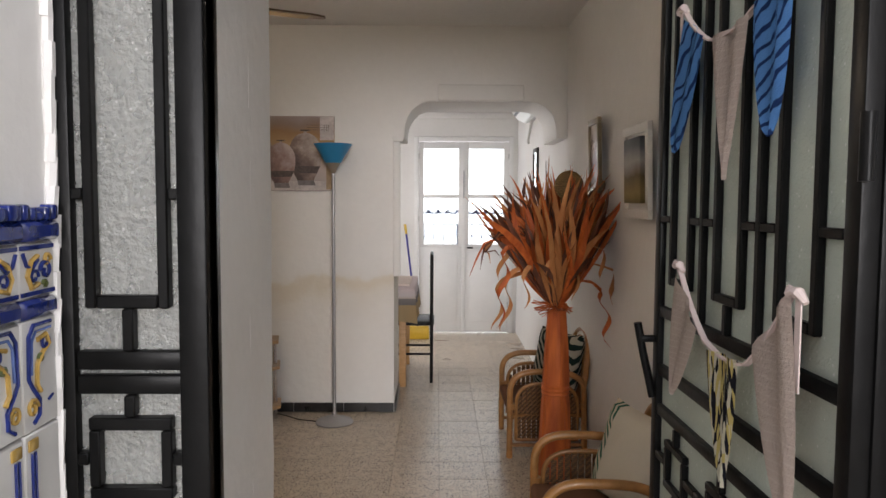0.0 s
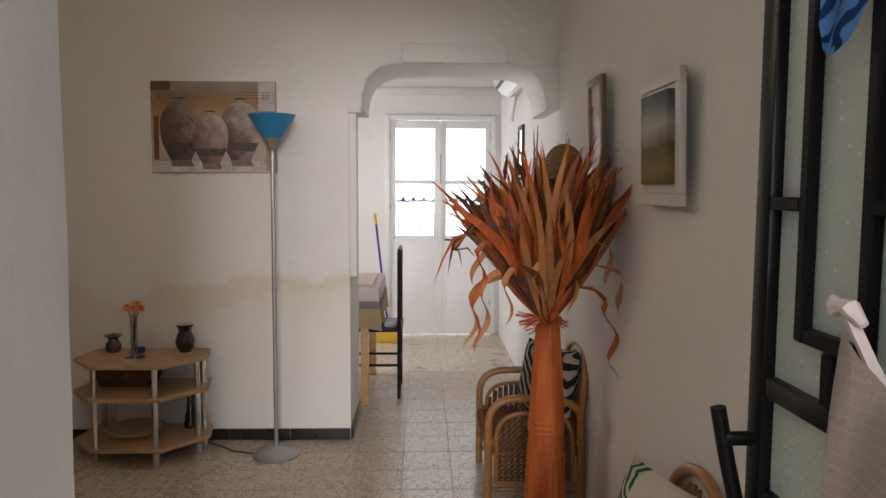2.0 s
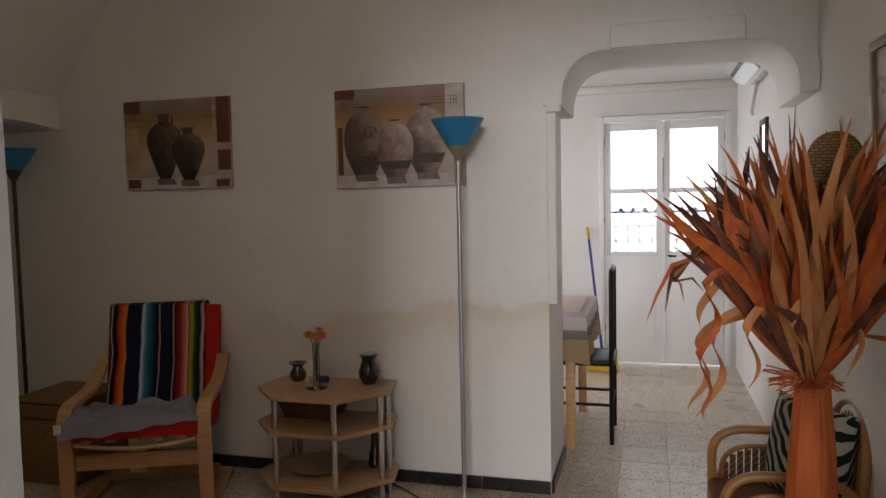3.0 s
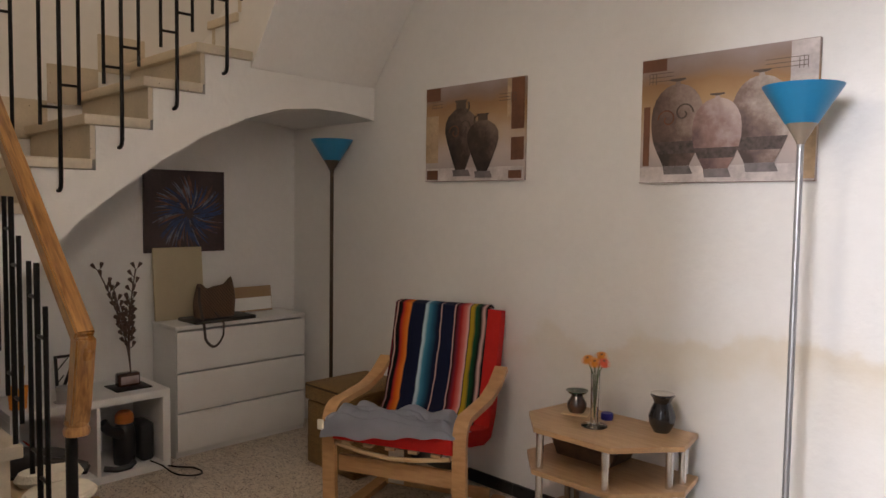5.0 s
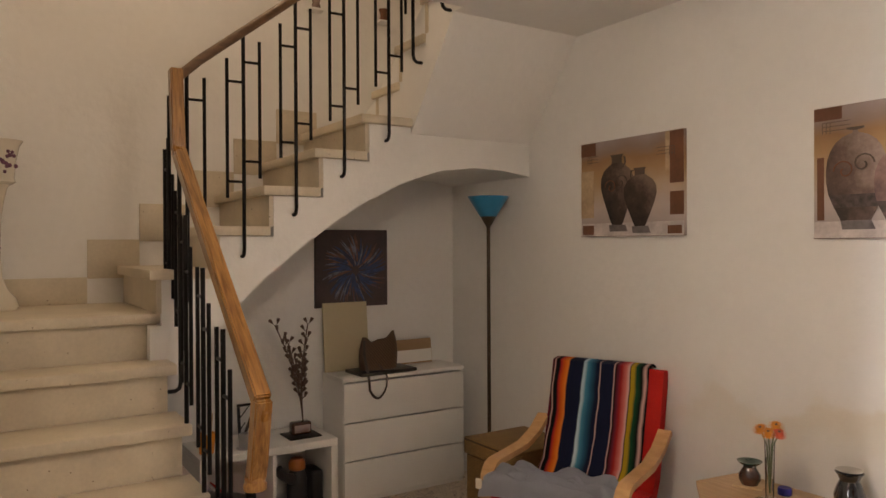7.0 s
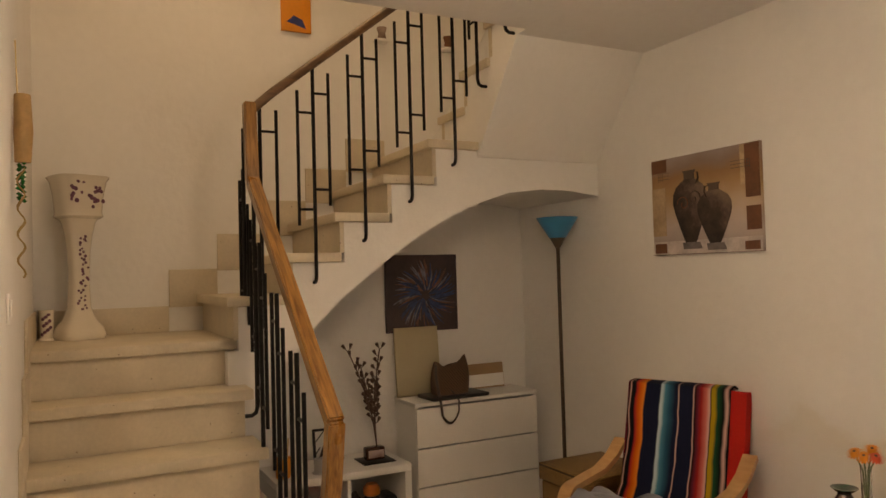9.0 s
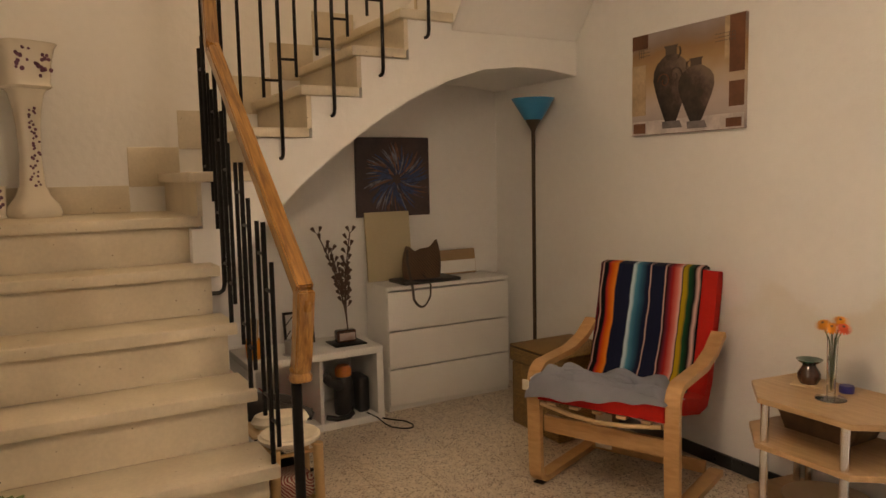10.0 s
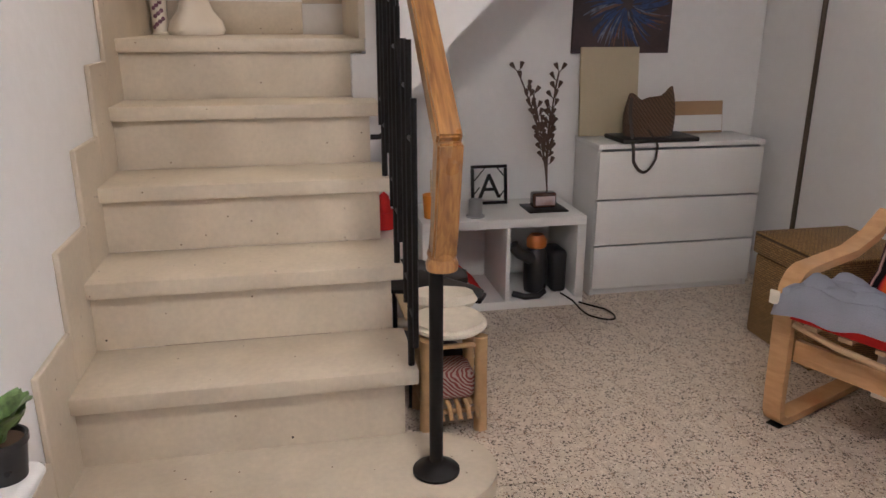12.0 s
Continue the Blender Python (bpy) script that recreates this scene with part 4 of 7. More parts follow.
def rattan_chair(m, group):
    """Low rattan armchair; local x is the way it faces, y its width."""
    ch = thing("rattan_armchair", m, "small rattan armchair with woven cane sides", "armchair", group)
    w = 0.25
    for s in (-1, 1):
        y = s * w
        pts = [(0.20, y, 0.0), (0.20, y, 0.30)] + arc((0.20, y, 0.36), (0.06, y, 0.475), (0.20, y, 0.475)) + arc((-0.02, y, 0.475), (-0.20, y, 0.40), (-0.17, y, 0.475)) + [(-0.21, y, 0.0)]
        part("arm", tube(bmn(), pts, 0.017, 10), RATTAN, ch)
        inner = [(0.165, y, 0.10), (0.165, y, 0.26)] + arc((0.165, y, 0.30), (0.03, y, 0.41), (0.165, y, 0.41)) + arc((-0.03, y, 0.41), (-0.17, y, 0.28), (-0.165, y, 0.41)) + [(-0.17, y, 0.10), (0.165, y, 0.10)]
        part("arm_frame", tube(bmn(), inner, 0.010, 8), RATTAN, ch)
        bm = bmn()
        for i in range(12):
            x = -0.15 + 0.3 * i / 11
            zt = 0.26 + 0.14 * math.sqrt(max(0, 1 - (abs(x) / 0.17) ** 3))
            box(bm, x - 0.011, x + 0.011, y - 0.003, y + 0.003, 0.105, zt)
        for i in range(10):
            z = 0.12 + i * 0.018
            box(bm, -0.165, 0.16, y - 0.0045, y + 0.0045, z, z + 0.007)
        part("side_weave", bm, CANE_WEAVE, ch, "woven cane panel", smooth=False)
        for x in (0.19, -0.2):
            part("binding", tube(bmn(), [(x, y, 0.27), (x, y, 0.30)], 0.021, 10), RATTAN, ch)
    back = arc((-0.20, -w, 0.38), (-0.25, 0, 0.66), (-0.24, -w, 0.66)) + arc((-0.25, 0, 0.66), (-0.20, w, 0.38), (-0.24, w, 0.66))
    part("backrest_frame", tube(bmn(), back, 0.016, 10), RATTAN, ch)
    for i in range(11):
        y = -0.2 + 0.04 * i
        part("spindle", tube(bmn(), [(-0.205, y, 0.2), (-0.235, y, 0.36 + 0.27 * math.sqrt(1 - (y / 0.25) ** 2))], 0.006, 6), RATTAN, ch)
    part("seat_frame", tube(bmn(), [(0.19, -w, 0.235), (0.19, w, 0.235), (-0.2, w, 0.235), (-0.2, -w, 0.235), (0.19, -w, 0.235)], 0.014, 8), RATTAN, ch)
    part("seat", box(bmn(), -0.2, 0.215, -0.235, 0.235, 0.235, 0.285, 0.02, 3), SEATPAD, ch, "dark brown seat pad")
    for s in (-1, 1):
        part("stretcher", tube(bmn(), [(0.19, s * w, 0.07), (-0.2, s * w, 0.07)], 0.010, 8), RATTAN, ch)
    return ch


chair = rattan_chair(pose(0.555, 4.42, 0, 0, 0, 180), "rattan armchairs along the wall")
copy_thing(chair, pose(0.53, 2.86, 0, 0, 0, 176))

LEAFCUSH = leaf_print("palm_print", (0.46, 0.44, 0.36), (0.015, 0.03, 0.025), 11, 0.55)
CREAM = material("cream_cotton", (0.66, 0.60, 0.49), 0.9, vary=0.06, bump=0.3, bscale=180, spec=0.1)


def cushion_mesh(w, h, d):
    bm = bmn()
    n = 16
    top, bot = [], []
    for i in range(n + 1):
        for j in range(n + 1):
            u, v = i / n * 2 - 1, j / n * 2 - 1
            k = (max(0, 1 - u ** 4) * max(0, 1 - v ** 4)) ** 0.6
            pinch = 1 - 0.07 * (1 - abs(u) ** 2) * abs(v) ** 6 - 0.0
            pinch2 = 1 - 0.07 * (1 - abs(v) ** 2) * abs(u) ** 6
            x, y = u * w / 2 * pinch2, v * h / 2 * pinch
            nz = 0.008 * noise.noise(Vector((u * 3, v * 3, w * 10)))
            top.append(bm.verts.new((x, y, d / 2 * k + nz)))
            bot.append(bm.verts.new((x, y, -d / 2 * k + nz - 0.0005)))
    for i in range(n):
        for j in range(n):
            a, b_, c, e = i * (n + 1) + j, (i + 1) * (n + 1) + j, (i + 1) * (n + 1) + j + 1, i * (n + 1) + j + 1
            bm.faces.new((top[a], top[b_], top[c], top[e]))
            bm.faces.new((bot[e], bot[c], bot[b_], bot[a]))
    bmesh.ops.remove_doubles(bm, verts=bm.verts[:], dist=0.0008)
    return bm


c = solid("cushion", cushion_mesh(0.38, 0.36, 0.12), LEAFCUSH, "black and sand palm leaf printed cushion on a rattan armchair", "cushion")
c.matrix_basis = pose(0.655, 4.43, 0.475, 78, 0, -60)
c = solid("cushion", cushion_mesh(0.36, 0.36, 0.12), CREAM, "cream cushion with a green leaf corner on a rattan armchair", "cushion")
c.matrix_basis = pose(0.66, 2.85, 0.475, 72, 0, -72)
GREENPRINT = leaf_print("green_leaf_print", (0.60, 0.54, 0.42), (0.03, 0.12, 0.08), 16, 0.45)
bm = cushion_mesh(0.362, 0.362, 0.124)
for f in [f for f in bm.faces if not (f.calc_center_median().x < -0.09)]:
    bm.faces.remove(f)
part("print", bm, GREENPRINT, c, "green leaf print")

# dried palm bouquet tied in a sheaf
PALM_A = wood("dyed_palm_orange", (0.66, 0.165, 0.03), (0.38, 0.07, 0.012), 0.6, 3, (8, 8, 1), 0)
PALM_B = wood("dyed_palm_brown", (0.20, 0.075, 0.04), (0.07, 0.026, 0.016), 0.65, 3, (8, 8, 1), 0)
PALM_C = wood("dyed_palm_tan", (0.62, 0.28, 0.10), (0.45, 0.17, 0.05), 0.65, 3, (8, 8, 1), 0)
palm = thing("palm_bouquet", pose(0.54, 3.80, 0), "tall sheaf of orange and brown dried palm leaves", "dried bouquet")
rng = random.Random(7)
bm = bmn()
rings = []
for z, r in ((0.0, 0.085), (0.15, 0.078), (0.40, 0.068), (0.47, 0.060), (0.49, 0.060), (0.52, 0.064), (0.7, 0.055), (0.84, 0.044), (0.87, 0.042)):
    ring = []
    for k in range(40):
        a = 2 * math.pi * k / 40
        rr = r * (1 + 0.05 * (k % 2) + 0.03 * math.sin(5 * a + z * 3))
        ring.append(bm.verts.new((rr * math.cos(a), rr * math.sin(a), z)))
    rings.append(ring)
for a, b_ in zip(rings, rings[1:]):
    for k in range(40):
        bm.faces.new((a[k], a[(k + 1) % 40], b_[(k + 1) % 40], b_[k]))
bm.faces.new(rings[0][::-1])
bm.faces.new(rings[-1])
part("wrapped_stem", bm, PALM_A, palm, "orange palm leaves wrapped round the stem")
part("tie", lathe(bmn(), [(0.064, 0.455), (0.070, 0.462), (0.066, 0.472), (0.071, 0.482), (0.066, 0.492), (0.070, 0.502), (0.063, 0.510)], 32), PALM_A, palm, "plaited tie")


def blade(bm, pts, w0, w1, twist=0.0, fold=0.25):
    """A leaf blade: a folded strip along a bent line, tapering to its tip."""
    pts = [Vector(p) for p in pts]
    n = len(pts)
    prev = None
    for i, p in enumerate(pts):
        d = (pts[min(i + 1, n - 1)] - pts[max(i - 1, 0)]).normalized()
        u, v = frame_axes(d)
        a = twist * i / (n - 1)
        s = u * math.cos(a) + v * math.sin(a)
        nrm = s.cross(d)
        t = i / (n - 1)
        w = w0 + (w1 - w0) * t
        if t > 0.6:
            w *= max(0.05, 1 - ((t - 0.6) / 0.4) ** 1.5)
        row = [bm.verts.new(p - s * w), bm.verts.new(p + nrm * w * fold), bm.verts.new(p + s * w)]
        if prev:
            bm.faces.new((prev[0], prev[1], row[1], row[0]))
            bm.faces.new((prev[1], prev[2], row[2], row[1]))
        prev = row


def bend(az, lean, length, curl, z0=0.88, r0=0.02, n=9):
    pts = []
    for i in range(n):
        t = i / (n - 1)
        rad = r0 + length * (lean * (1.55 * t - 0.6 * t * t) + curl * t ** 3)
        pts.append((rad * math.cos(az), rad * math.sin(az), z0 + length * (t * math.sqrt(max(0.05, 1 - lean ** 2)) - abs(curl) * 0.5 * t ** 3)))
    return pts


for i in range(270):
    az = rng.uniform(0, 2 * math.pi)
    reach = 0.72 if math.cos(az) > 0.3 else 1.0
    lean = rng.uniform(0.03, 0.60) ** 0.9 * reach
    length = rng.uniform(0.38, 0.80) * (1 - 0.25 * lean)
    bm = bmn()
    pts = bend(az, lean, length, rng.uniform(-0.12, 0.34) * reach)
    # the upper half of each leaf wanders sideways
    sway, kink = rng.uniform(-0.10, 0.10), rng.uniform(0.3, 0.7)
    pts = [(x - math.sin(az) * sway * max(0, q / 8 - kink) ** 1.2 * 2, y + math.cos(az) * sway * max(0, q / 8 - kink) ** 1.2 * 2, z) for q, (x, y, z) in enumerate(pts)]
    blade(bm, pts, rng.uniform(0.006, 0.013), rng.uniform(0.013, 0.028), rng.uniform(-3.0, 3.0), rng.uniform(-0.5, 0.5))
    part("leaf", bm, rng.choice((PALM_A, PALM_A, PALM_A, PALM_B, PALM_B, PALM_C)), palm)
for i in range(70):
    az = rng.uniform(0, 2 * math.pi)
    bm = bmn()
    lean = rng.uniform(0.1, 0.36) * (0.65 if math.cos(az) > 0.2 else 1)
    z0 = rng.uniform(1.0, 1.25)
    blade(bm, bend(az, lean, rng.uniform(0.15, 0.4), rng.uniform(0.1, 0.5) * (0.5 if math.cos(az) > 0.2 else 1), z0, rng.uniform(0.04, 0.15)), 0.011, 0.008, rng.uniform(-2, 2))
    part("leaf", bm, rng.choice((PALM_A, PALM_B, PALM_C)), palm)
# curled ribbons that hang down, and the long bent leaf
for az, r, z, length, turns in ((3.3, 0.16, 1.10, 0.36, 2.0), (3.0, 0.17, 1.2, 0.2, 1.0), (5.6, 0.17, 1.02, 0.32, 2.2), (3.9, 0.14, 1.15, 0.25, 1.5), (5.9, 0.18, 1.1, 0.22, 1.0), (4.4, 0.15, 1.18, 0.2, 1.3), (3.5, 0.2, 1.22, 0.42, 2.6), (4.9, 0.13, 1.25, 0.3, 1.7), (2.8, 0.2, 1.05, 0.3, 1.8), (5.3, 0.2, 1.2, 0.16, 0.8)):
    bm = bmn()
    pts = []
    for i in range(22):
        t = i / 21
        rr = 0.06 + (r + 0.05 * t) * min(1, t * 4)
        pts.append((rr * math.cos(az) + 0.02 * math.sin(turns * 2 * math.pi * t), rr * math.sin(az) + 0.012 * math.cos(turns * 2 * math.pi * t), z - length * max(0, t - 0.15) / 0.85))
    blade(bm, pts, 0.011, 0.012, turns * 3)
    part("ribbon", bm, PALM_C if turns < 2.1 else PALM_A, palm, "curled hanging palm strip")
for k in range(4):
    bm = bmn()
    dz = 0.015 * k
    blade(bm, [(-0.10, -0.05, 1.18 + dz), (-0.2, -0.06, 1.235 + dz), (-0.29, -0.07, 1.225 + dz * 0.6), (-0.36, -0.08, 1.20 - dz), (-0.40 + 0.03 * k, -0.08, 1.12 + dz), (-0.43 + 0.05 * k, -0.08, 1.04 + 2 * dz)], 0.012, 0.009, 0.8)
    part("leaf", bm, (PALM_A, PALM_B, PALM_C, PALM_B)[k], palm)
bm = bmn()
for i in range(90):
    az = rng.uniform(0, 2 * math.pi)
    r = rng.uniform(0.045, 0.085) + (0.04 if math.cos(az - 3.4) > 0.7 else 0)
    z = rng.uniform(0.865, 0.905)
    tube(bm, [(0.03 * math.cos(az), 0.03 * math.sin(az), z), (r * math.cos(az), r * math.sin(az), z + rng.uniform(-0.03, 0.02))], 0.0022, 4)
part("fringe", bm, PALM_A, palm, "frayed collar of fibre")


def framed(name, y0, y1, z0, z1, lean, fw, frame_mat, inner, label, mount=None):
    """A framed picture leaning a little off the right wall."""
    th = thing(name, pose(RX - 0.030, (y0 + y1) / 2, z0, 0, -lean, 0), label, "picture")
    part("batten", box(bmn(), -0.0015, 0.028, -0.05, 0.05, 0.02, 0.06), GILT, th)
    w = (y1 - y0) / 2
    h = z1 - z0
    d = 0.022
    for a, b_, c, e in ((-w, w, 0, fw), (-w, w, h - fw, h)):
        part("frame", box(bmn(), -d, -0.002, a, b_, c, e, 0.003), frame_mat, th)
    for a in (-w, w - fw):
        part("frame", box(bmn(), -d, -0.002, a, a + fw, fw + 0.0005, h - fw - 0.0005, 0.003), frame_mat, th)
    part("picture", box(bmn(), -0.012, -0.003, -w + fw + 0.0005, w - fw - 0.0005, fw + 0.0005, h - fw - 0.0005), inner, th, smooth=False)
    return th, w, h


def gradient(name, rows, span, axis, rough=0.5, nscale=6, amt=0.25):
    m = stripes(name, rows, span, axis, rough)
    N, L, b = setup(m)
    rp = b.inputs["Base Color"].links[0].from_node
    mr = rp.inputs[0].links[0].from_node
    tc, nz, ad = N.new("ShaderNodeTexCoord"), N.new("ShaderNodeTexNoise"), N.new("ShaderNodeMath")
    nz.inputs["Scale"].default_value, nz.inputs["Detail"].default_value = nscale, 6
    L.new(tc.outputs["Object"], nz.inputs["Vector"])
    sub = N.new("ShaderNodeMath")
    sub.operation, sub.inputs[1].default_value, sub.inputs[2].default_value = "MULTIPLY_ADD", amt, -amt / 2
    L.new(nz.outputs[0], sub.inputs[0])
    L.new(mr.outputs[0], ad.inputs[0])
    L.new(sub.outputs[0], ad.inputs[1])
    L.new(ad.outputs[0], rp.inputs[0])
    b.inputs["Normal"].links and L.remove(b.inputs["Normal"].links[0])
    return m


STORM = gradient("storm_picture", [(0.0, (0.10, 0.07, 0.03)), (0.2, (0.28, 0.22, 0.10)), (0.4, (0.16, 0.12, 0.07)), (0.55, (0.42, 0.40, 0.38)), (0.75, (0.16, 0.17, 0.18)), (1.0, (0.05, 0.055, 0.06))], (0.03, 0.36), 2, 0.65)
MAUVE = gradient("mauve_picture", [(0.0, (0.5, 0.45, 0.42)), (0.4, (0.30, 0.17, 0.15)), (0.7, (0.5, 0.4, 0.38)), (1.0, (0.6, 0.55, 0.52))], (0.0, 0.38), 2, 0.3)
MOUNT = material("white_mount", (0.74, 0.72, 0.69), 0.5, vary=0.03, bump=0.05)
GILT = material("dull_gilt", (0.23, 0.18, 0.11), 0.4, 0.3, vary=0.25, scale=40, bump=0.1)
th, w, h = framed("framed_picture", 2.985, 3.34, 1.335, 1.70, 1.5, 0.035, MOUNT, MOUNT, "stormy landscape on a white frame on the wall")
part("panel", box(bmn(), -0.034, -0.0125, -w + 0.06, w - 0.06, 0.06, h - 0.05, 0.002), STORM, th, "dark stormy landscape panel")
framed("framed_picture", 3.83, 4.06, 1.44, 1.81, 1.5, 0.028, GILT, MAUVE, "small mauve picture in a dull gilt frame on the wall")

# round woven disc tucked into the bouquet
part("woven_disc", lathe(bmn(), [(0.0, 0.012), (0.05, 0.01), (0.07, 0.004), (0.074, 0.0), (0.07, -0.003), (0.0, -0.002)], 36, pose(0.06, 0.05, 1.475, 90, 0, 8)), WICKER, palm, "round woven straw disc")

# carved mirror on the dining room side wall
MIRROR = material("mirror_glass", (0.85, 0.86, 0.86), 0.03, 1.0, vary=0.01, bump=0.0)
DARKIRON = material("dark_carved_wood", (0.06, 0.05, 0.045), 0.5, vary=0.3, bump=0.2)
mir = thing("wall_mirror", pose(RX - 0.001, 6.42, 1.44), "narrow mirror in a dark carved frame on the wall", "mirror")
part("glass", box(bmn(), -0.012, 0, -0.09, 0.09, 0.03, 0.36), MIRROR, mir, smooth=False)
for a, b_, c_, e in ((-0.12, 0.12, 0.0, 0.03), (-0.12, 0.12, 0.36, 0.395), (-0.12, -0.09, 0.0305, 0.3595), (0.09, 0.12, 0.0305, 0.3595)):
    part("frame", box(bmn(), -0.02, 0, a, b_, c_, e, 0.005), DARKIRON, mir)

# air conditioner
ACW = material("ac_plastic", (0.60, 0.59, 0.55), 0.35, vary=0.03, bump=0.0)
acu = thing("air_conditioner", pose(RX - 0.001, 6.35, 2.07), "white wall air conditioner with an open louvre", "air conditioner")
out = [(0, 0.02), (-0.06, 0.0), (-0.13, 0.03), (-0.185, 0.09), (-0.19, 0.15), (-0.16, 0.19), (0, 0.2)]
part("body", prism(bmn(), out, lambda a, b_, d: (a, -0.38 + d, b_), 0.76), ACW, acu)
part("louvre", box(bmn(), -0.05, 0.05, -0.33, 0.33, -0.004, 0.004, 0.002, 1, pose(-0.125, 0, 0.035, 0, 40, 0)), ACW, acu)
part("slot", box(bmn(), -0.012, 0.012, -0.33, 0.33, -0.003, 0.001, 0, 1, pose(-0.165, 0, 0.064, 0, 48, 0)), BLACK_MATT, acu)
part("badge", box(bmn(), -0.11, -0.07, -0.382, -0.3795, 0.13, 0.155), BLACK_MATT, acu)
part("outlet", box(bmn(), -0.16, -0.115, -0.382, -0.3795, 0.09, 0.125), BLACK_MATT, acu)
part("pipe", tube(bmn(), [(-0.03, 0.2, 0.02), (-0.03, 0.45, -0.14), (-0.02, 0.5, -0.16)], 0.012, 8), ACW, acu)

# ceiling fan
FANW = wood("fan_blade_wood", (0.10, 0.06, 0.03), (0.05, 0.03, 0.015), 0.4, 3, (2, 14, 14))
# glowing bowl is an addition under the fan, to lift the room's ambient light
FILL_GLOW = bpy.data.materials.new("fill_light_glow")
FILL_GLOW.use_nodes = True
bb = FILL_GLOW.node_tree.nodes["Principled BSDF"]
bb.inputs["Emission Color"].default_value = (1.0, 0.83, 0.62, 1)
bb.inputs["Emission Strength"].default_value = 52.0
FANC = material("fan_cane", (0.32, 0.24, 0.14), 0.6, vary=0.15, scale=60, bump=0.2)
fan = thing("ceiling_fan", pose(-1.05, 3.25, 2.165), "brown ceiling fan with cane inset blades and an added fill light bowl", "ceiling fan")
part("fill_light_bowl", lathe(bmn(), [(0.0, -0.17), (0.06, -0.16), (0.11, -0.125), (0.13, -0.08), (0.125, -0.052), (0.0, -0.051)], 28), FILL_GLOW, fan, "added glowing bowl that fills the room with light")
part("motor", lathe(bmn(), [(0.0, -0.05), (0.07, -0.045), (0.10, -0.01), (0.10, 0.05), (0.06, 0.09), (0.02, 0.1), (0.015, 0.33), (0.05, 0.335), (0.05, 0.344), (0, 0.344)], 28), DARKIRON, fan)
for k in range(4):
    mm = pose(0, 0, 0, 0, 0, 27 + 90 * k)
    bm = prism(bmn(), [(0.16, -0.05), (0.50, -0.06), (0.565, -0.035), (0.58, 0.0), (0.565, 0.035), (0.50, 0.06), (0.16, 0.05)], lambda a, b_, d: (a, b_, 0.02 + d + 0.1 * b_), 0.008)
    bmesh.ops.transform(bm, matrix=mm, verts=bm.verts[:])
    bl = part("blade", bm, FANW, fan)
    bm = box(bmn(), 0.2, 0.50, -0.03, 0.03, 0.0165, 0.0195)
    bmesh.ops.transform(bm, matrix=mm, verts=bm.verts[:])
    part("inset", bm, FANC, bl, "pale cane inset")
    bm = box(bmn(), 0.08, 0.2, -0.02, 0.02, 0.005, 0.013, 0.002)
    bmesh.ops.transform(bm, matrix=mm, verts=bm.verts[:])
    part("arm", bm, DARKIRON, fan)

# ---- dining room ----
door = thing("door_1", pose(0.23, 7.93, 0), "white half-glazed double terrace door, closed", "door")
tagged(door, kind="structure")
part("frame", box(bmn(), -0.515, -0.47, -0.05, 0.03, 0, 2.05, 0.004), DOORPAINT, door)
part("frame", box(bmn(), 0.47, 0.515, -0.05, 0.03, 0, 2.05, 0.004), DOORPAINT, door)
part("frame", box(bmn(), -0.469, 0.469, -0.05, 0.03, 2.005, 2.05, 0.004), DOORPAINT, door)
for s in (-1, 1):
    x0, x1 = (-0.468, -0.002) if s < 0 else (0.002, 0.468)
    lf = part("leaf", box(bmn(), x0, x1, -0.03, 0.01, 0.01, 0.90, 0.003), DOORPAINT, door, "white door leaf with a flat lower panel")
    for a, b_, c_, e in ((x0, x0 + 0.052, 0.9005, 2.0), (x1 - 0.052, x1, 0.9005, 2.0), (x0 + 0.0525, x1 - 0.0525, 1.93, 2.0), (x0 + 0.0525, x1 - 0.0525, 0.9005, 0.935), (x0 + 0.0525, x1 - 0.0525, 1.415, 1.455)):
        part("sash", box(bmn(), a, b_, -0.03, 0.01, c_, e, 0.003), DOORPAINT, lf)
    for z0, z1 in ((0.935, 1.415), (1.455, 1.93)):
        pn = part("pane", box(bmn(), x0 + 0.053, x1 - 0.053, -0.012, -0.008, z0, z1), PANE, lf, smooth=False)
        pn.visible_shadow = False
    part("moulding", box(bmn(), x0 + 0.06, x1 - 0.06, -0.035, -0.0305, 0.12, 0.84, 0.004), DOORPAINT, lf)
    for z in (0.3, 1.2, 1.85):
        part("hinge", tube(bmn(), [(x0 - 0.002 if s < 0 else x1 + 0.002, -0.036, z - 0.03), (x0 - 0.002 if s < 0 else x1 + 0.002, -0.036, z + 0.03)], 0.007, 8), SILVER, lf)
part("cover_strip", box(bmn(), -0.018, 0.018, -0.042, -0.031, 0.02, 1.98, 0.003), DOORPAINT, door)
part("bolt", tube(bmn(), [(0.0, -0.05, 1.42), (0.0, -0.05, 1.70)], 0.006, 8), SILVER, door)
hd = part("handle", tube(bmn(), [(0.045, -0.03, 0.90), (0.045, -0.07, 0.90), (0.10, -0.07, 0.90)], 0.008, 8), BLACK_MATT, door, "small dark lever handle")

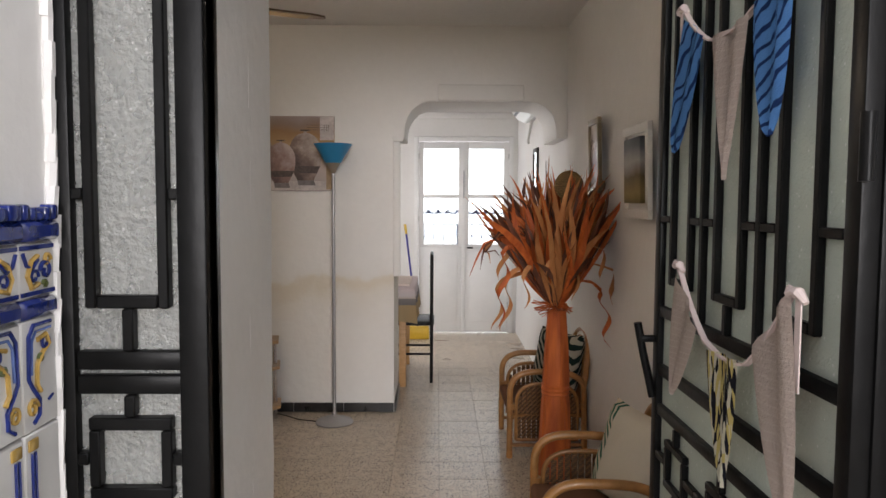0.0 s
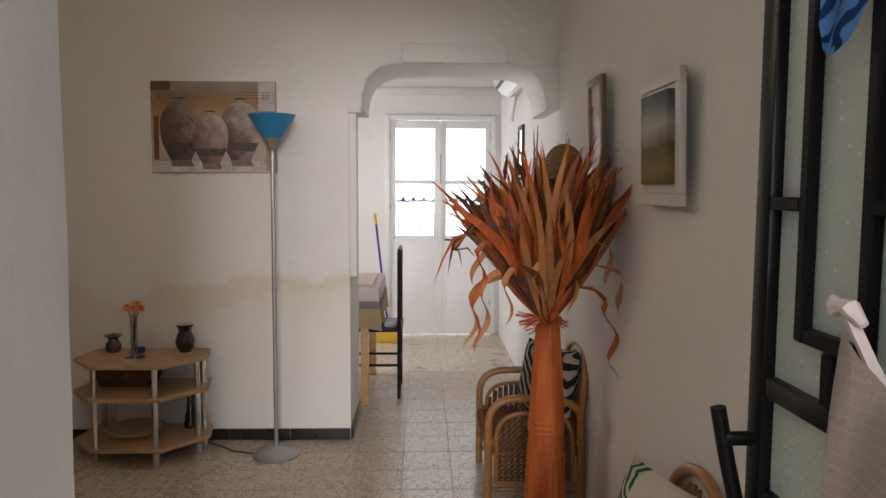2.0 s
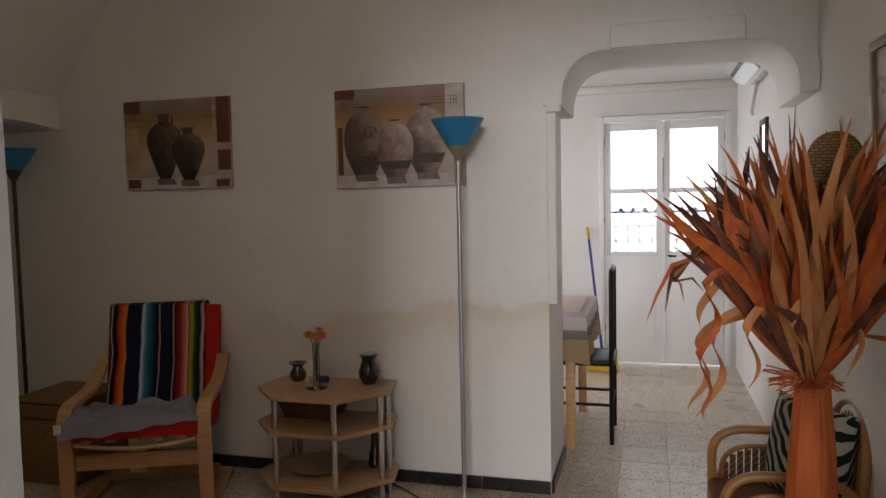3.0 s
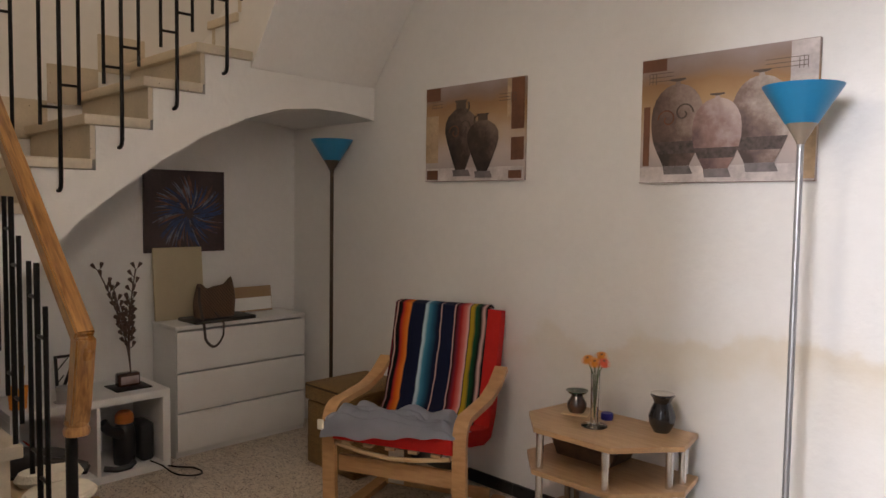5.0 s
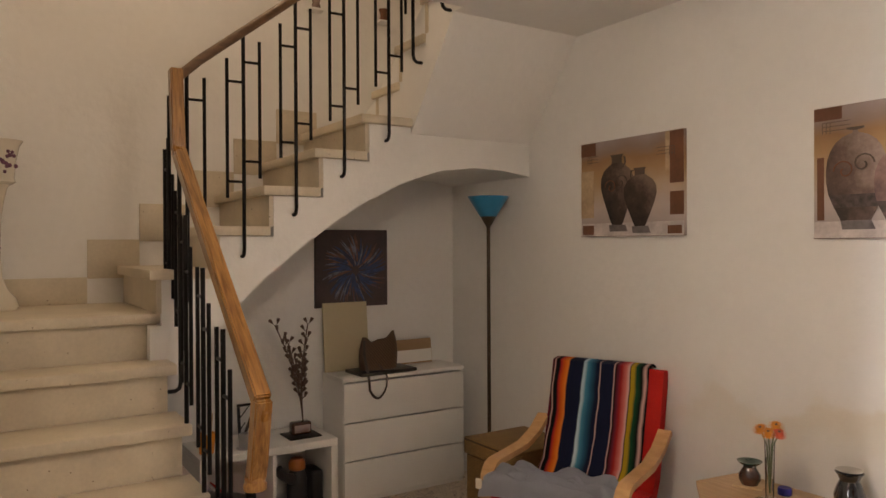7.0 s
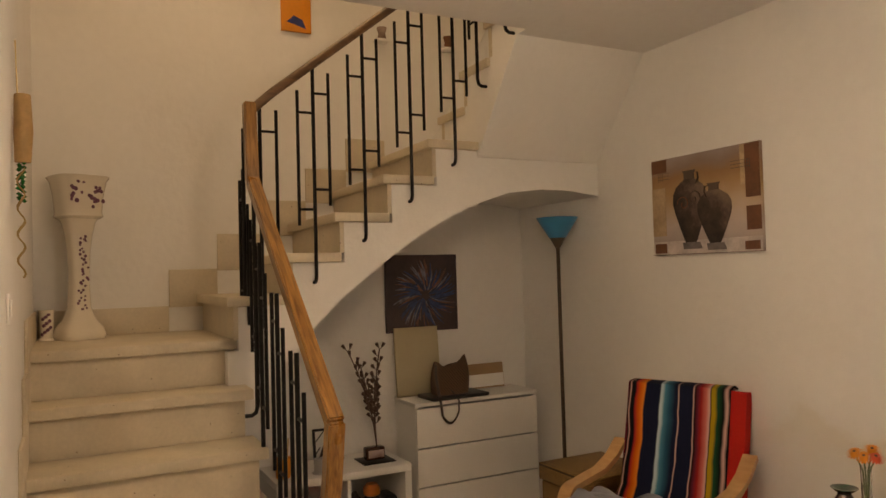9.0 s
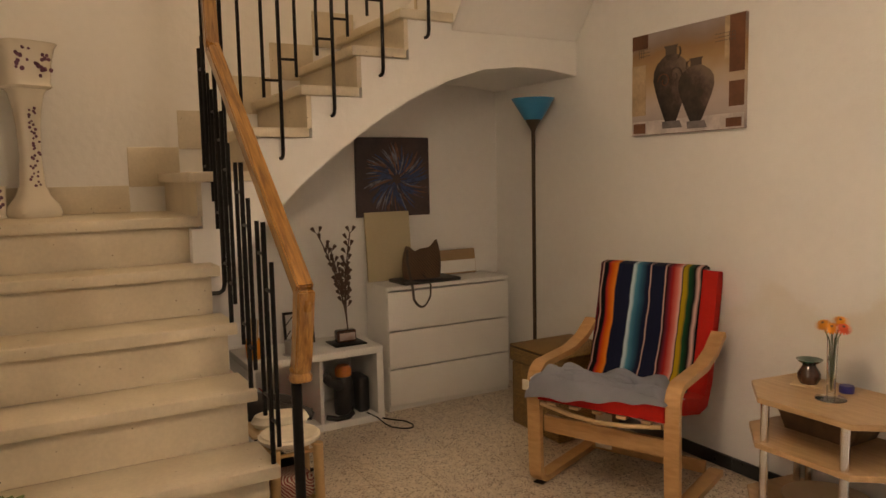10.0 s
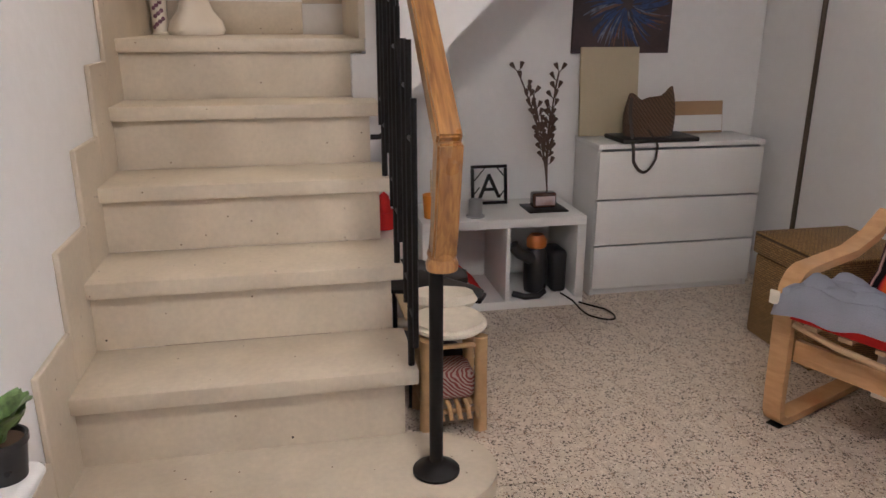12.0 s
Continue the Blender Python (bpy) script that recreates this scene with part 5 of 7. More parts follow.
# balcony rail and bright distance outside
IRONBLUE = material("sunlit_blue_iron", (0.07, 0.085, 0.19), 0.5, vary=0.1, bump=0.0)
rail = thing("balcony_railing", pose(0.2, 9.1, 0), "blue wrought iron balcony railing with scrolls", "railing")
part("top_rail", box(bmn(), -1.6, 1.6, -0.02, 0.02, 1.225, 1.25, 0.004), IRONBLUE, rail)
part("rail", box(bmn(), -1.6, 1.6, -0.015, 0.015, 1.095, 1.107, 0.003), IRONBLUE, rail)
part("rail", box(bmn(), -1.6, 1.6, -0.015, 0.015, 0.3, 0.312, 0.003), IRONBLUE, rail)
for x in (-1.6, 0.0, 1.6):
    part("post", box(bmn(), x - 0.015, x + 0.015, -0.015, 0.015, -0.01, 1.0945, 0.003), IRONBLUE, rail)
for i in range(28):
    x = -1.55 + i * 0.115
    part("bar", tube(bmn(), [(x, 0, 0.312), (x, 0, 1.095)], 0.007, 6), IRONBLUE, rail)
    pts = [(x + 0.057 + 0.04 * math.cos(a), 0, 1.165 + 0.04 * math.sin(a)) for a in [2 * math.pi * k / 12 for k in range(13)]]
    part("scroll", tube(bmn(), pts, 0.006, 6), IRONBLUE, rail)
    part("scroll", tube(bmn(), [(x + 0.115 * k / 8, 0, 0.93 + 0.09 * math.sin(math.pi * k / 8)) for k in range(9)], 0.005, 6), IRONBLUE, rail)
    part("finial", lathe(bmn(), [(0.0, 0), (0.03, 0.0), (0.022, 0.02), (0.0, 0.04)], 8, pose(x + 0.05, 0, 1.25)), IRONBLUE, rail)
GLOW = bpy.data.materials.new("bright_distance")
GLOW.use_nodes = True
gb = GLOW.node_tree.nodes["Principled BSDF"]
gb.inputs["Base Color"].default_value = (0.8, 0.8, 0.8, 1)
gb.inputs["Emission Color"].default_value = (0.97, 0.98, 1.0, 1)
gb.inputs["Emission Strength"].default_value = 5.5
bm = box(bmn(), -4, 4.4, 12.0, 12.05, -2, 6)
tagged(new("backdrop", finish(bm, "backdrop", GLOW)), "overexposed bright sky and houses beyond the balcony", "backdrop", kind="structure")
bm = box(bmn(), -2.4, 2.4, 8.1, 9.2, -0.2, -0.01)
solid("balcony_floor", bm, TERRAZZO, "balcony floor", "floor", kind="structure", smooth=False)

CLOTHA = stripes("checked_tablecloth", [(0.0, (0.33, 0.24, 0.13)), (0.55, (0.36, 0.26, 0.14)), (0.56, (0.16, 0.15, 0.15)), (0.72, (0.22, 0.2, 0.19)), (0.73, (0.5, 0.42, 0.36)), (0.8, (0.55, 0.5, 0.5)), (1.0, (0.6, 0.5, 0.5))], (-0.28, 0.006), 2)
table = thing("dining_table", pose(-0.75, 6.05, 0), "wooden dining table beside the opening", "table")
part("tabletop", box(bmn(), -0.6, 0.52, -0.42, 0.42, 0.715, 0.745, 0.005), BEECH_TOP, table)
for sx in (-0.55, 0.45):
    for sy in (-0.37, 0.37):
        part("leg", box(bmn(), sx - 0.025, sx + 0.025, sy - 0.025, sy + 0.025, 0, 0.7145, 0.004), BEECH, table)
part("apron", box(bmn(), -0.55, 0.47, -0.385, -0.365, 0.62, 0.7145), BEECH, table)
cl = thing("tablecloth", pose(-0.75, 6.05, 0.746), "checked cloth hanging over the dining table", "tablecloth")
bm = bmn()
nx = 24
ring = []
for lvl, (off, z) in enumerate(((0.0, 0.003), (0.012, -0.002), (0.02, -0.12), (0.03, -0.26))):
    row = []
    per = []
    for i in range(nx * 4):
        sd, t = divmod(i, nx)
        t = t / nx
        w_, d_ = 0.53 + off, 0.43 + off
        x, y = ((-0.61 - off + (0.61 + w_ + off) * t, -d_), (w_, -d_ + 2 * d_ * t), (w_ - (0.61 + w_ + off) * t, d_), (-0.61 - off, d_ - 2 * d_ * t))[sd]
        wob = 0.012 * lvl / 3 * math.sin(i * 0.9)
        row.append(bm.verts.new((x + wob, y + wob, z + (0.06 * abs(math.sin(i * math.pi / nx)) if lvl == 3 else 0))))
    ring.append(row)
for a, b_ in zip(ring, ring[1:]):
    for i in range(nx * 4):
        bm.faces.new((a[i], a[(i + 1) % (nx * 4)], b_[(i + 1) % (nx * 4)], b_[i]))
bm.faces.new(ring[0])
part("cloth", bm, CLOTHA, cl)
bm = box(bmn(), 0.2, 0.5, -0.3, 0.25, 0.0045, 0.02, 0.004)
part("folded_cloth", bm, CLOTH_BEIGE, cl, "folded pale cloth")

dchair = thing("dining_chair", pose(-0.085, 5.79, 0), "black metal dining chair beside the table", "chair")
part("backrest_frame", tube(bmn(), [(0, 0.0, 0.0), (0.0, 0.0, 0.9)] + arc((0, 0.0, 0.92), (0.0, 0.04, 0.975), (0, 0.0, 0.975), 5) + [(0, 0.30, 0.975)] + arc((0, 0.32, 0.975), (0, 0.36, 0.92), (0, 0.36, 0.975), 5) + [(0, 0.36, 0.0)], 0.013, 10), BLACK_MATT, dchair)
for y in (0.09, 0.18, 0.27):
    part("slat", tube(bmn(), [(0, y, 0.46), (0, y, 0.97)], 0.006, 8), BLACK_MATT, dchair)
part("seat", box(bmn(), -0.40, 0.02, 0.0, 0.36, 0.44, 0.475, 0.012), BLACK_MATT, dchair)
for y in (0.01, 0.35):
    part("leg", tube(bmn(), [(-0.38, y, 0.44), (-0.38, y, 0.0)], 0.012, 10), BLACK_MATT, dchair)
    part("stretcher", tube(bmn(), [(-0.38, y, 0.22), (0, y, 0.22)], 0.009, 8), BLACK_MATT, dchair)
part("stretcher", tube(bmn(), [(0, 0, 0.22), (0, 0.36, 0.22)], 0.009, 8), BLACK_MATT, dchair)

BROOMB = material("blue_broom_pole", (0.03, 0.03, 0.25), 0.35, bump=0.0)
YEL = material("yellow_plastic", (0.65, 0.42, 0.03), 0.4, bump=0.0)
br = thing("broom", pose(-0.28, 7.60, 0), "blue handled broom leaning on the wall", "broom")
part("pole", tube(bmn(), [(0.04, -0.05, 0.12), (-0.085, 0.24, 1.04)], 0.011, 10), BROOMB, br)
part("grip", tube(bmn(), [(-0.085, 0.24, 1.04), (-0.10, 0.272, 1.14)], 0.014, 10), YEL, br)
part("head", box(bmn(), -0.1, 0.16, -0.09, -0.02, 0.0, 0.13, 0.01), YEL, br)

# ---- floor lamps ----
CUPTAN = material("tan_plastic_cup", (0.26, 0.21, 0.16), 0.4, vary=0.06, bump=0.0)
BRONZEPAINT = material("bronze_paint", (0.085, 0.06, 0.042), 0.4, 0.6, vary=0.1, bump=0.02)


def floor_lamp(m, label, metal, cup, shade_r=0.116, group="matching floor lamps"):
    lamp = thing("floor_lamp", m, label, "floor lamp", group)
    part("base", lathe(bmn(), [(0.0, 0.0), (0.115, 0.0), (0.118, 0.006), (0.112, 0.014), (0.085, 0.026), (0.04, 0.042), (0.016, 0.052), (0.012, 0.07), (0, 0.07)], 40), metal, lamp)
    part("pole", tube(bmn(), [(0, 0, 0.06), (0, 0, 0.82)], 0.0105, 14), metal, lamp)
    part("pole", tube(bmn(), [(0, 0, 0.8201), (0, 0, 1.575)], 0.0105, 14), metal, lamp)
    part("cup", lathe(bmn(), [(0.011, 1.560), (0.016, 1.572), (0.046, 1.626), (0.044, 1.627), (0.01, 1.575)], 32), cup, lamp, "tapered cup under the shade")
    part("shade", lathe(bmn(), [(0.047, 1.624), (shade_r, 1.736), (shade_r + 0.001, 1.740), (shade_r - 0.003, 1.740), (0.044, 1.627)], 40), BLUEGLASS, lamp, "blue plastic cone shade")
    return lamp


floor_lamp(pose(-0.685, 4.785, 0), "silver floor lamp with a blue cone shade", SILVER, CUPTAN)
floor_lamp(pose(-3.197, 4.865, 0) @ Matrix.Diagonal((1, 1, 0.985, 1)), "bronze floor lamp with a blue cone shade in the corner", BRONZEPAINT, BRONZEPAINT)
cord = bmn()
tube(cord, [(-0.80, 4.79, 0.006), (-0.92, 4.83, 0.005), (-1.0, 4.90, 0.005), (-1.1, 4.97, 0.005), (-1.2, 4.99, 0.005)], 0.003, 6)
solid("lamp_cord", cord, BLACK_MATT, "thin lamp cord lying on the floor", "cord")

# ---- canvases ----
CANVAS = gradient("sepia_canvas", [(0.0, (0.34, 0.29, 0.28)), (0.13, (0.42, 0.36, 0.34)), (0.30, (0.52, 0.44, 0.40)), (0.45, (0.50, 0.38, 0.27)), (0.62, (0.42, 0.27, 0.14)), (0.78, (0.34, 0.20, 0.10)), (0.88, (0.30, 0.22, 0.18)), (1.0, (0.36, 0.29, 0.27))], (0.0, 0.48), 2, 0.6, 5, 0.38)
EDGE = material("canvas_edge", (0.13, 0.08, 0.055), 0.7, bump=0.1)
RUST = material("rust_patch", (0.17, 0.07, 0.035), 0.7, vary=0.3, scale=9, bump=0.05)
TANP = material("tan_patch", (0.47, 0.34, 0.21), 0.7, vary=0.4, scale=9, bump=0.05)


def painted_clay(name, dark, mid, light):
    """Brushed oil paint on the jars: dabs that go from dark to light across each one."""
    m = material(name, mid, 0.6, bump=0.15, bscale=60)
    N, L, b = setup(m)
    tc, sp, nz, rp = N.new("ShaderNodeTexCoord"), N.new("ShaderNodeSeparateXYZ"), N.new("ShaderNodeTexNoise"), N.new("ShaderNodeValToRGB")
    L.new(tc.outputs["Generated"], sp.inputs[0])
    L.new(tc.outputs["Object"], nz.inputs["Vector"])
    nz.inputs["Scale"].default_value, nz.inputs["Detail"].default_value, nz.inputs["Roughness"].default_value = 13, 8, 0.65
    m1, m2, m3 = N.new("ShaderNodeMath"), N.new("ShaderNodeMath"), N.new("ShaderNodeMath")
    for q, f1 in ((m1, 0.42), (m2, 0.38), (m3, 0.95)):
        q.operation = "MULTIPLY_ADD"
        q.inputs[1].default_value = f1
    m1.inputs[2].default_value = -0.38
    L.new(sp.outputs[0], m1.inputs[0])
    L.new(sp.outputs[2], m2.inputs[0])
    L.new(m1.outputs[0], m2.inputs[2])
    L.new(nz.outputs[0], m3.inputs[0])
    L.new(m2.outputs[0], m3.inputs[2])
    e = rp.color_ramp.elements
    e[0].position, e[0].color = 0.18, (*dark, 1)
    e[1].position, e[1].color = 0.80, (*light, 1)
    n_ = e.new(0.46)
    n_.color = (*mid, 1)
    L.new(m3.outputs[0], rp.inputs[0])
    L.new(rp.outputs[0], b.inputs["Base Color"])
    return m


CLAYA = painted_clay("umber_jar_paint", (0.045, 0.03, 0.024), (0.15, 0.095, 0.075), (0.34, 0.26, 0.22))
CLAYB = painted_clay("rose_jar_paint", (0.11, 0.065, 0.06), (0.27, 0.165, 0.145), (0.50, 0.41, 0.39))
CLAYC = painted_clay("mauve_jar_paint", (0.07, 0.045, 0.04), (0.20, 0.135, 0.115), (0.52, 0.44, 0.38))
CLAYD = painted_clay("dark_jug_paint", (0.016, 0.011, 0.009), (0.055, 0.035, 0.027), (0.20, 0.14, 0.105))
REFLP = material("grey_reflection_paint", (0.19, 0.165, 0.165), 0.6, vary=0.4, scale=25, bump=0.05)
BANDP = material("painted_band_ochre", (0.085, 0.062, 0.055), 0.6, vary=0.6, scale=70, bump=0.1)
PALEP = material("pale_reflection_paint", (0.58, 0.52, 0.50), 0.6, vary=0.35, scale=12, bump=0.05)
INK = material("ink_line", (0.10, 0.07, 0.05), 0.6, bump=0.0)


def vase_outline(cx, z0, w, h, neck, jar=False):
    pts = []
    prof = ([(0.0, 0.30), (0.03, 0.36), (0.2, 0.60), (0.4, 0.86), (0.55, 1.0), (0.68, 0.97), (0.78, 0.78), (0.84, 0.5), (0.88, neck), (0.96, neck), (1.0, neck * 1.3)] if jar else
            [(0.0, 0.50), (0.03, 0.54), (0.14, 0.72), (0.28, 0.91), (0.42, 0.99), (0.55, 1.0), (0.67, 0.95), (0.77, 0.83), (0.85, 0.65), (0.905, 0.42), (0.93, 0.2), (0.935, 0.1), (0.965, 0.08), (0.98, 0.3), (1.0, 0.28)])
    for t, r in prof:
        pts.append((cx + r * w / 2, z0 + t * h))
    for t, r in reversed(prof):
        pts.append((cx - r * w / 2, z0 + t * h))
    return pts


def canvas(name, x0, x1, z0, z1, vases, label, patches):
    w, h = x1 - x0, z1 - z0
    th = thing(name, pose(x0, FY - 0.001, z0), label, "painting", "vase paintings")
    cv = part("canvas", box(bmn(), 0, w, -0.018, 0, 0, h, 0.002, 1), CANVAS, th)
    part("edge", box(bmn(), 0.0, w, -0.0185, -0.0181, 0.0, 0.004), EDGE, th)
    for k, (a, b_, c_, e, m) in enumerate(patches):
        part("patch", box(bmn(), max(a * w, 0.002), min(b_ * w, w - 0.002), -0.0188 - 0.0003 * k, -0.0181, max(c_ * h, 0.002 + 0.0006 * k), min(e * h, h - 0.002 - 0.0003 * k)), m, cv, smooth=False)
    for k, (cx, z, vw, vh, nk, m) in enumerate(vases):
        d = 0.0220 + 0.0010 * k
        bm = prism(bmn(), vase_outline(cx * w, z * h, vw * w, vh * h, nk, nk > 0.25), lambda a, b_, q: (a, -d + q, b_), 0.0014)
        v = part("painted_vase", bm, m, cv, smooth=False)
        bm = prism(bmn(), [(cx * w - vw * w * 0.25, z * h - 0.0002), (cx * w + vw * w * 0.25, z * h - 0.0002), (cx * w + vw * w * 0.32, z * h - 0.032), (cx * w - vw * w * 0.22, z * h - 0.032)], lambda a, b_, q: (a, -d + q, b_), 0.0012)
        part("painted_reflection", bm, REFLP, cv, smooth=False)
        base = vase_outline(cx * w, z * h, vw * w, vh * h, nk, nk > 0.25)
        half = len(base) // 2
        lip = base[half - 3:half + 3]
        part("painted_lip", prism(bmn(), lip, lambda a, b_, q: (a, -d - 0.0003 + q, b_), 0.0006), INK, cv, smooth=False)
        if nk <= 0.25:
            band = base[2:4] + base[-4:-2]
            part("painted_band", prism(bmn(), band, lambda a, b_, q: (a, -d - 0.0003 + q, b_), 0.0006), BANDP, cv, smooth=False)
        if nk > 0.25:
            s_ = -1 if k else 1
            xa, za = cx * w + s_ * vw * w * 0.14, z * h + vh * h * 0.97
            part("painted_handle", tube(bmn(), [(xa, -d, za), (xa + s_ * 0.022, -d, za - 0.004), (xa + s_ * 0.026, -d, za - 0.03), (xa + s_ * 0.012, -d, za - 0.055)], 0.0045, 6, flat=(0.0045, 0.001)), INK, cv)
        if k == 0:
            swirl_pts = [(cx * w + vw * w * 0.12 + (0.040 - 0.0019 * q) * math.cos(q * 0.42), -d - 0.0006, z * h + vh * h * 0.6 + (0.040 - 0.0019 * q) * math.sin(q * 0.42)) for q in range(18)]
            part("painted_scroll", tube(bmn(), swirl_pts, 0.0032, 5), INK, cv)
            other = [(2 * cx * w - 0.02 * w - x_, y_, z_ - 0.02) for x_, y_, z_ in swirl_pts]
            part("painted_scroll", tube(bmn(), other, 0.0028, 5), RUST, cv)
    return th, w, h


def fret(th, x, z, s, w):
    """Small angular corner ornament."""
    for dx in (0, 0.35, 0.7):
        part("ornament", box(bmn(), x + s * dx * 0.04 - 0.001, x + s * dx * 0.04 + 0.001, -0.0218, -0.0212, z - 0.04, z), INK, th, smooth=False)
    for dz in (0, 0.015, 0.03):
        part("ornament", box(bmn(), min(x, x + s * w), max(x, x + s * w), -0.0218, -0.0212, z - dz - 0.001, z - dz + 0.001), INK, th, smooth=False)


th, w, h = canvas("vase_painting", -1.36, -0.708, 1.455, 1.932, [(0.235, 0.135, 0.325, 0.69, 0.2, CLAYA), (0.715, 0.14, 0.32, 0.68, 0.2, CLAYC), (0.475, 0.105, 0.285, 0.575, 0.2, CLAYB)],
    "sepia painting of three round clay jars on the wall", [(0.0, 1.0, 0.0, 0.13, PALEP), (0.0, 0.16, 0.90, 1.0, RUST), (0.02, 0.06, 0.14, 0.62, RUST), (0.86, 1.0, 0.68, 1.0, PALEP), (0.92, 1.0, 0.02, 0.5, TANP)])
fret(th, 0.035, h * 0.88, 1, 0.10)
fret(th, w - 0.035, h * 0.88, -1, 0.14)
th, w, h = canvas("vase_painting", -2.582, -1.942, 1.476, 1.945, [(0.385, 0.12, 0.33, 0.72, 0.3, CLAYD), (0.61, 0.10, 0.31, 0.58, 0.3, CLAYD)],
    "sepia painting of a tall jar and a jug on the wall", [(0.0, 1.0, 0.0, 0.14, PALEP), (0.0, 0.16, 0.86, 1.0, RUST), (0.84, 1.0, 0.62, 1.0, TANP), (0.0, 0.14, 0.2, 0.7, TANP), (0.88, 1.0, 0.2, 0.42, RUST), (0.88, 1.0, 0.50, 1.0, RUST), (0.02, 0.14, 0.02, 0.12, RUST), (0.86, 0.98, 0.02, 0.1, RUST)])
fret(th, w - 0.05, h * 0.85, -1, 0.10)
fret(th, 0.05, h * 0.85, 1, 0.07)

# dark flower canvas under the stairs
FLOWER = material("dark_flower_canvas", (0.05, 0.028, 0.03), 0.5, vary=0.5, scale=9, bump=0.15)
PET = [material("petal_blue", (0.022, 0.05, 0.15), 0.5, vary=0.6, scale=30), material("petal_grey", (0.17, 0.18, 0.23), 0.5, vary=0.6, scale=30), material("petal_brown", (0.17, 0.075, 0.05), 0.5, vary=0.6, scale=30), material("petal_night", (0.012, 0.02, 0.055), 0.5, vary=0.5, scale=30)]
fl = thing("flower_painting", pose(BX + 0.001, 4.053, 1.075), "dark painting of a blue swirling flower", "painting")
cv = part("canvas", box(bmn(), 0, 0.02, 0, 0.472, 0, 0.457, 0.002, 1), FLOWER, fl)
rng2 = random.Random(3)
for i in range(190):
    a = 2 * math.pi * i / 190 + rng2.uniform(-0.04, 0.04)
    r0, r1 = 0.022 + rng2.uniform(0, 0.07), rng2.uniform(0.10, 0.225)
    bm = bmn()
    pts = []
    for j in range(5):
        t = j / 4
        r = r0 + (r1 - r0) * t
        aa = a + 0.22 * t
        pts.append((0.0205 + 0.0004 * (i % 3), max(0.008, min(0.464, 0.255 + r * math.cos(aa))), max(0.008, min(0.449, 0.215 + r * math.sin(aa)))))
    blade_w = 0.0025 + 0.0055 * rng2.random()
    prev = None
    for j, p in enumerate(pts):
        nrm = Vector((0, -math.sin(a + 0.055 * j), math.cos(a + 0.055 * j))) * blade_w * math.sin(math.pi * (0.15 + 0.8 * j / 4))
        row = [bm.verts.new(Vector(p) - nrm), bm.verts.new(Vector(p) + nrm + Vector((0.0006, 0, 0)))]
        if prev:
            bm.faces.new((prev[0], prev[1], row[1], row[0]))
        prev = row
    part("painted_petal", bm, PET[rng2.choice((0, 0, 3)) if r1 < 0.15 else rng2.choice((1, 2, 2, 0, 0, 3))], cv, smooth=False)

# ---- armchair with striped throw ----
arm = thing("armchair", pose(-2.05, 4.326, 0, 0, 0, 22.7), "bent beech armchair with a red cushion", "armchair")
RED = material("red_cotton", (0.50, 0.022, 0.018), 0.85, vary=0.12, scale=8, bump=0.3, bscale=120, spec=0.15)
for s in (-1, 1):
    x = s * 0.292
    pts = [(x, 0.52, 0.018), (x, 0.08, 0.018)] + arc((x, 0.06, 0.018), (x, 0.0, 0.09), (x, 0.0, 0.018), 7) + [(x, -0.01, 0.36)] + arc((x, -0.012, 0.42), (x, 0.08, 0.515), (x, -0.012, 0.52), 8) + [(x, 0.30, 0.525), (x, 0.42, 0.56), (x, 0.52, 0.62)]
    bm = tube(bmn(), pts, 0.02, flat=(0.029, 0.013))
    part("side_frame", bm, BEECH, arm)
    part("glide", box(bmn(), x - 0.022, x + 0.022, 0.012, 0.05, 0.0, 0.0048, 0.0), BLACK_MATT, arm)
part("crossbar", box(bmn(), -0.262, 0.262, 0.012, 0.034, 0.235, 0.305, 0.004), BEECH, arm)
part("crossbar", box(bmn(), -0.262, 0.262, 0.46, 0.48, 0.02, 0.075, 0.004), BEECH, arm)
part("label_tag", box(bmn(), -0.05, 0.02, 0.06, 0.062, 0.20, 0.345), CREAM, arm, "paper tag under the seat")
seat_path = [(-0.035, 0.385), (0.05, 0.39), (0.2, 0.35), (0.36, 0.31), (0.46, 0.315), (0.52, 0.40), (0.565, 0.54), (0.61, 0.70), (0.64, 0.82), (0.65, 0.866)]


def offset_path(path, d):
    out = []
    n = len(path)
    for i, (y, z) in enumerate(path):
        a, b_ = path[max(0, i - 1)], path[min(n - 1, i + 1)]
        t = Vector((b_[0] - a[0], b_[1] - a[1])).normalized()
        out.append((y - t.y * d, z + t.x * d))
    return out


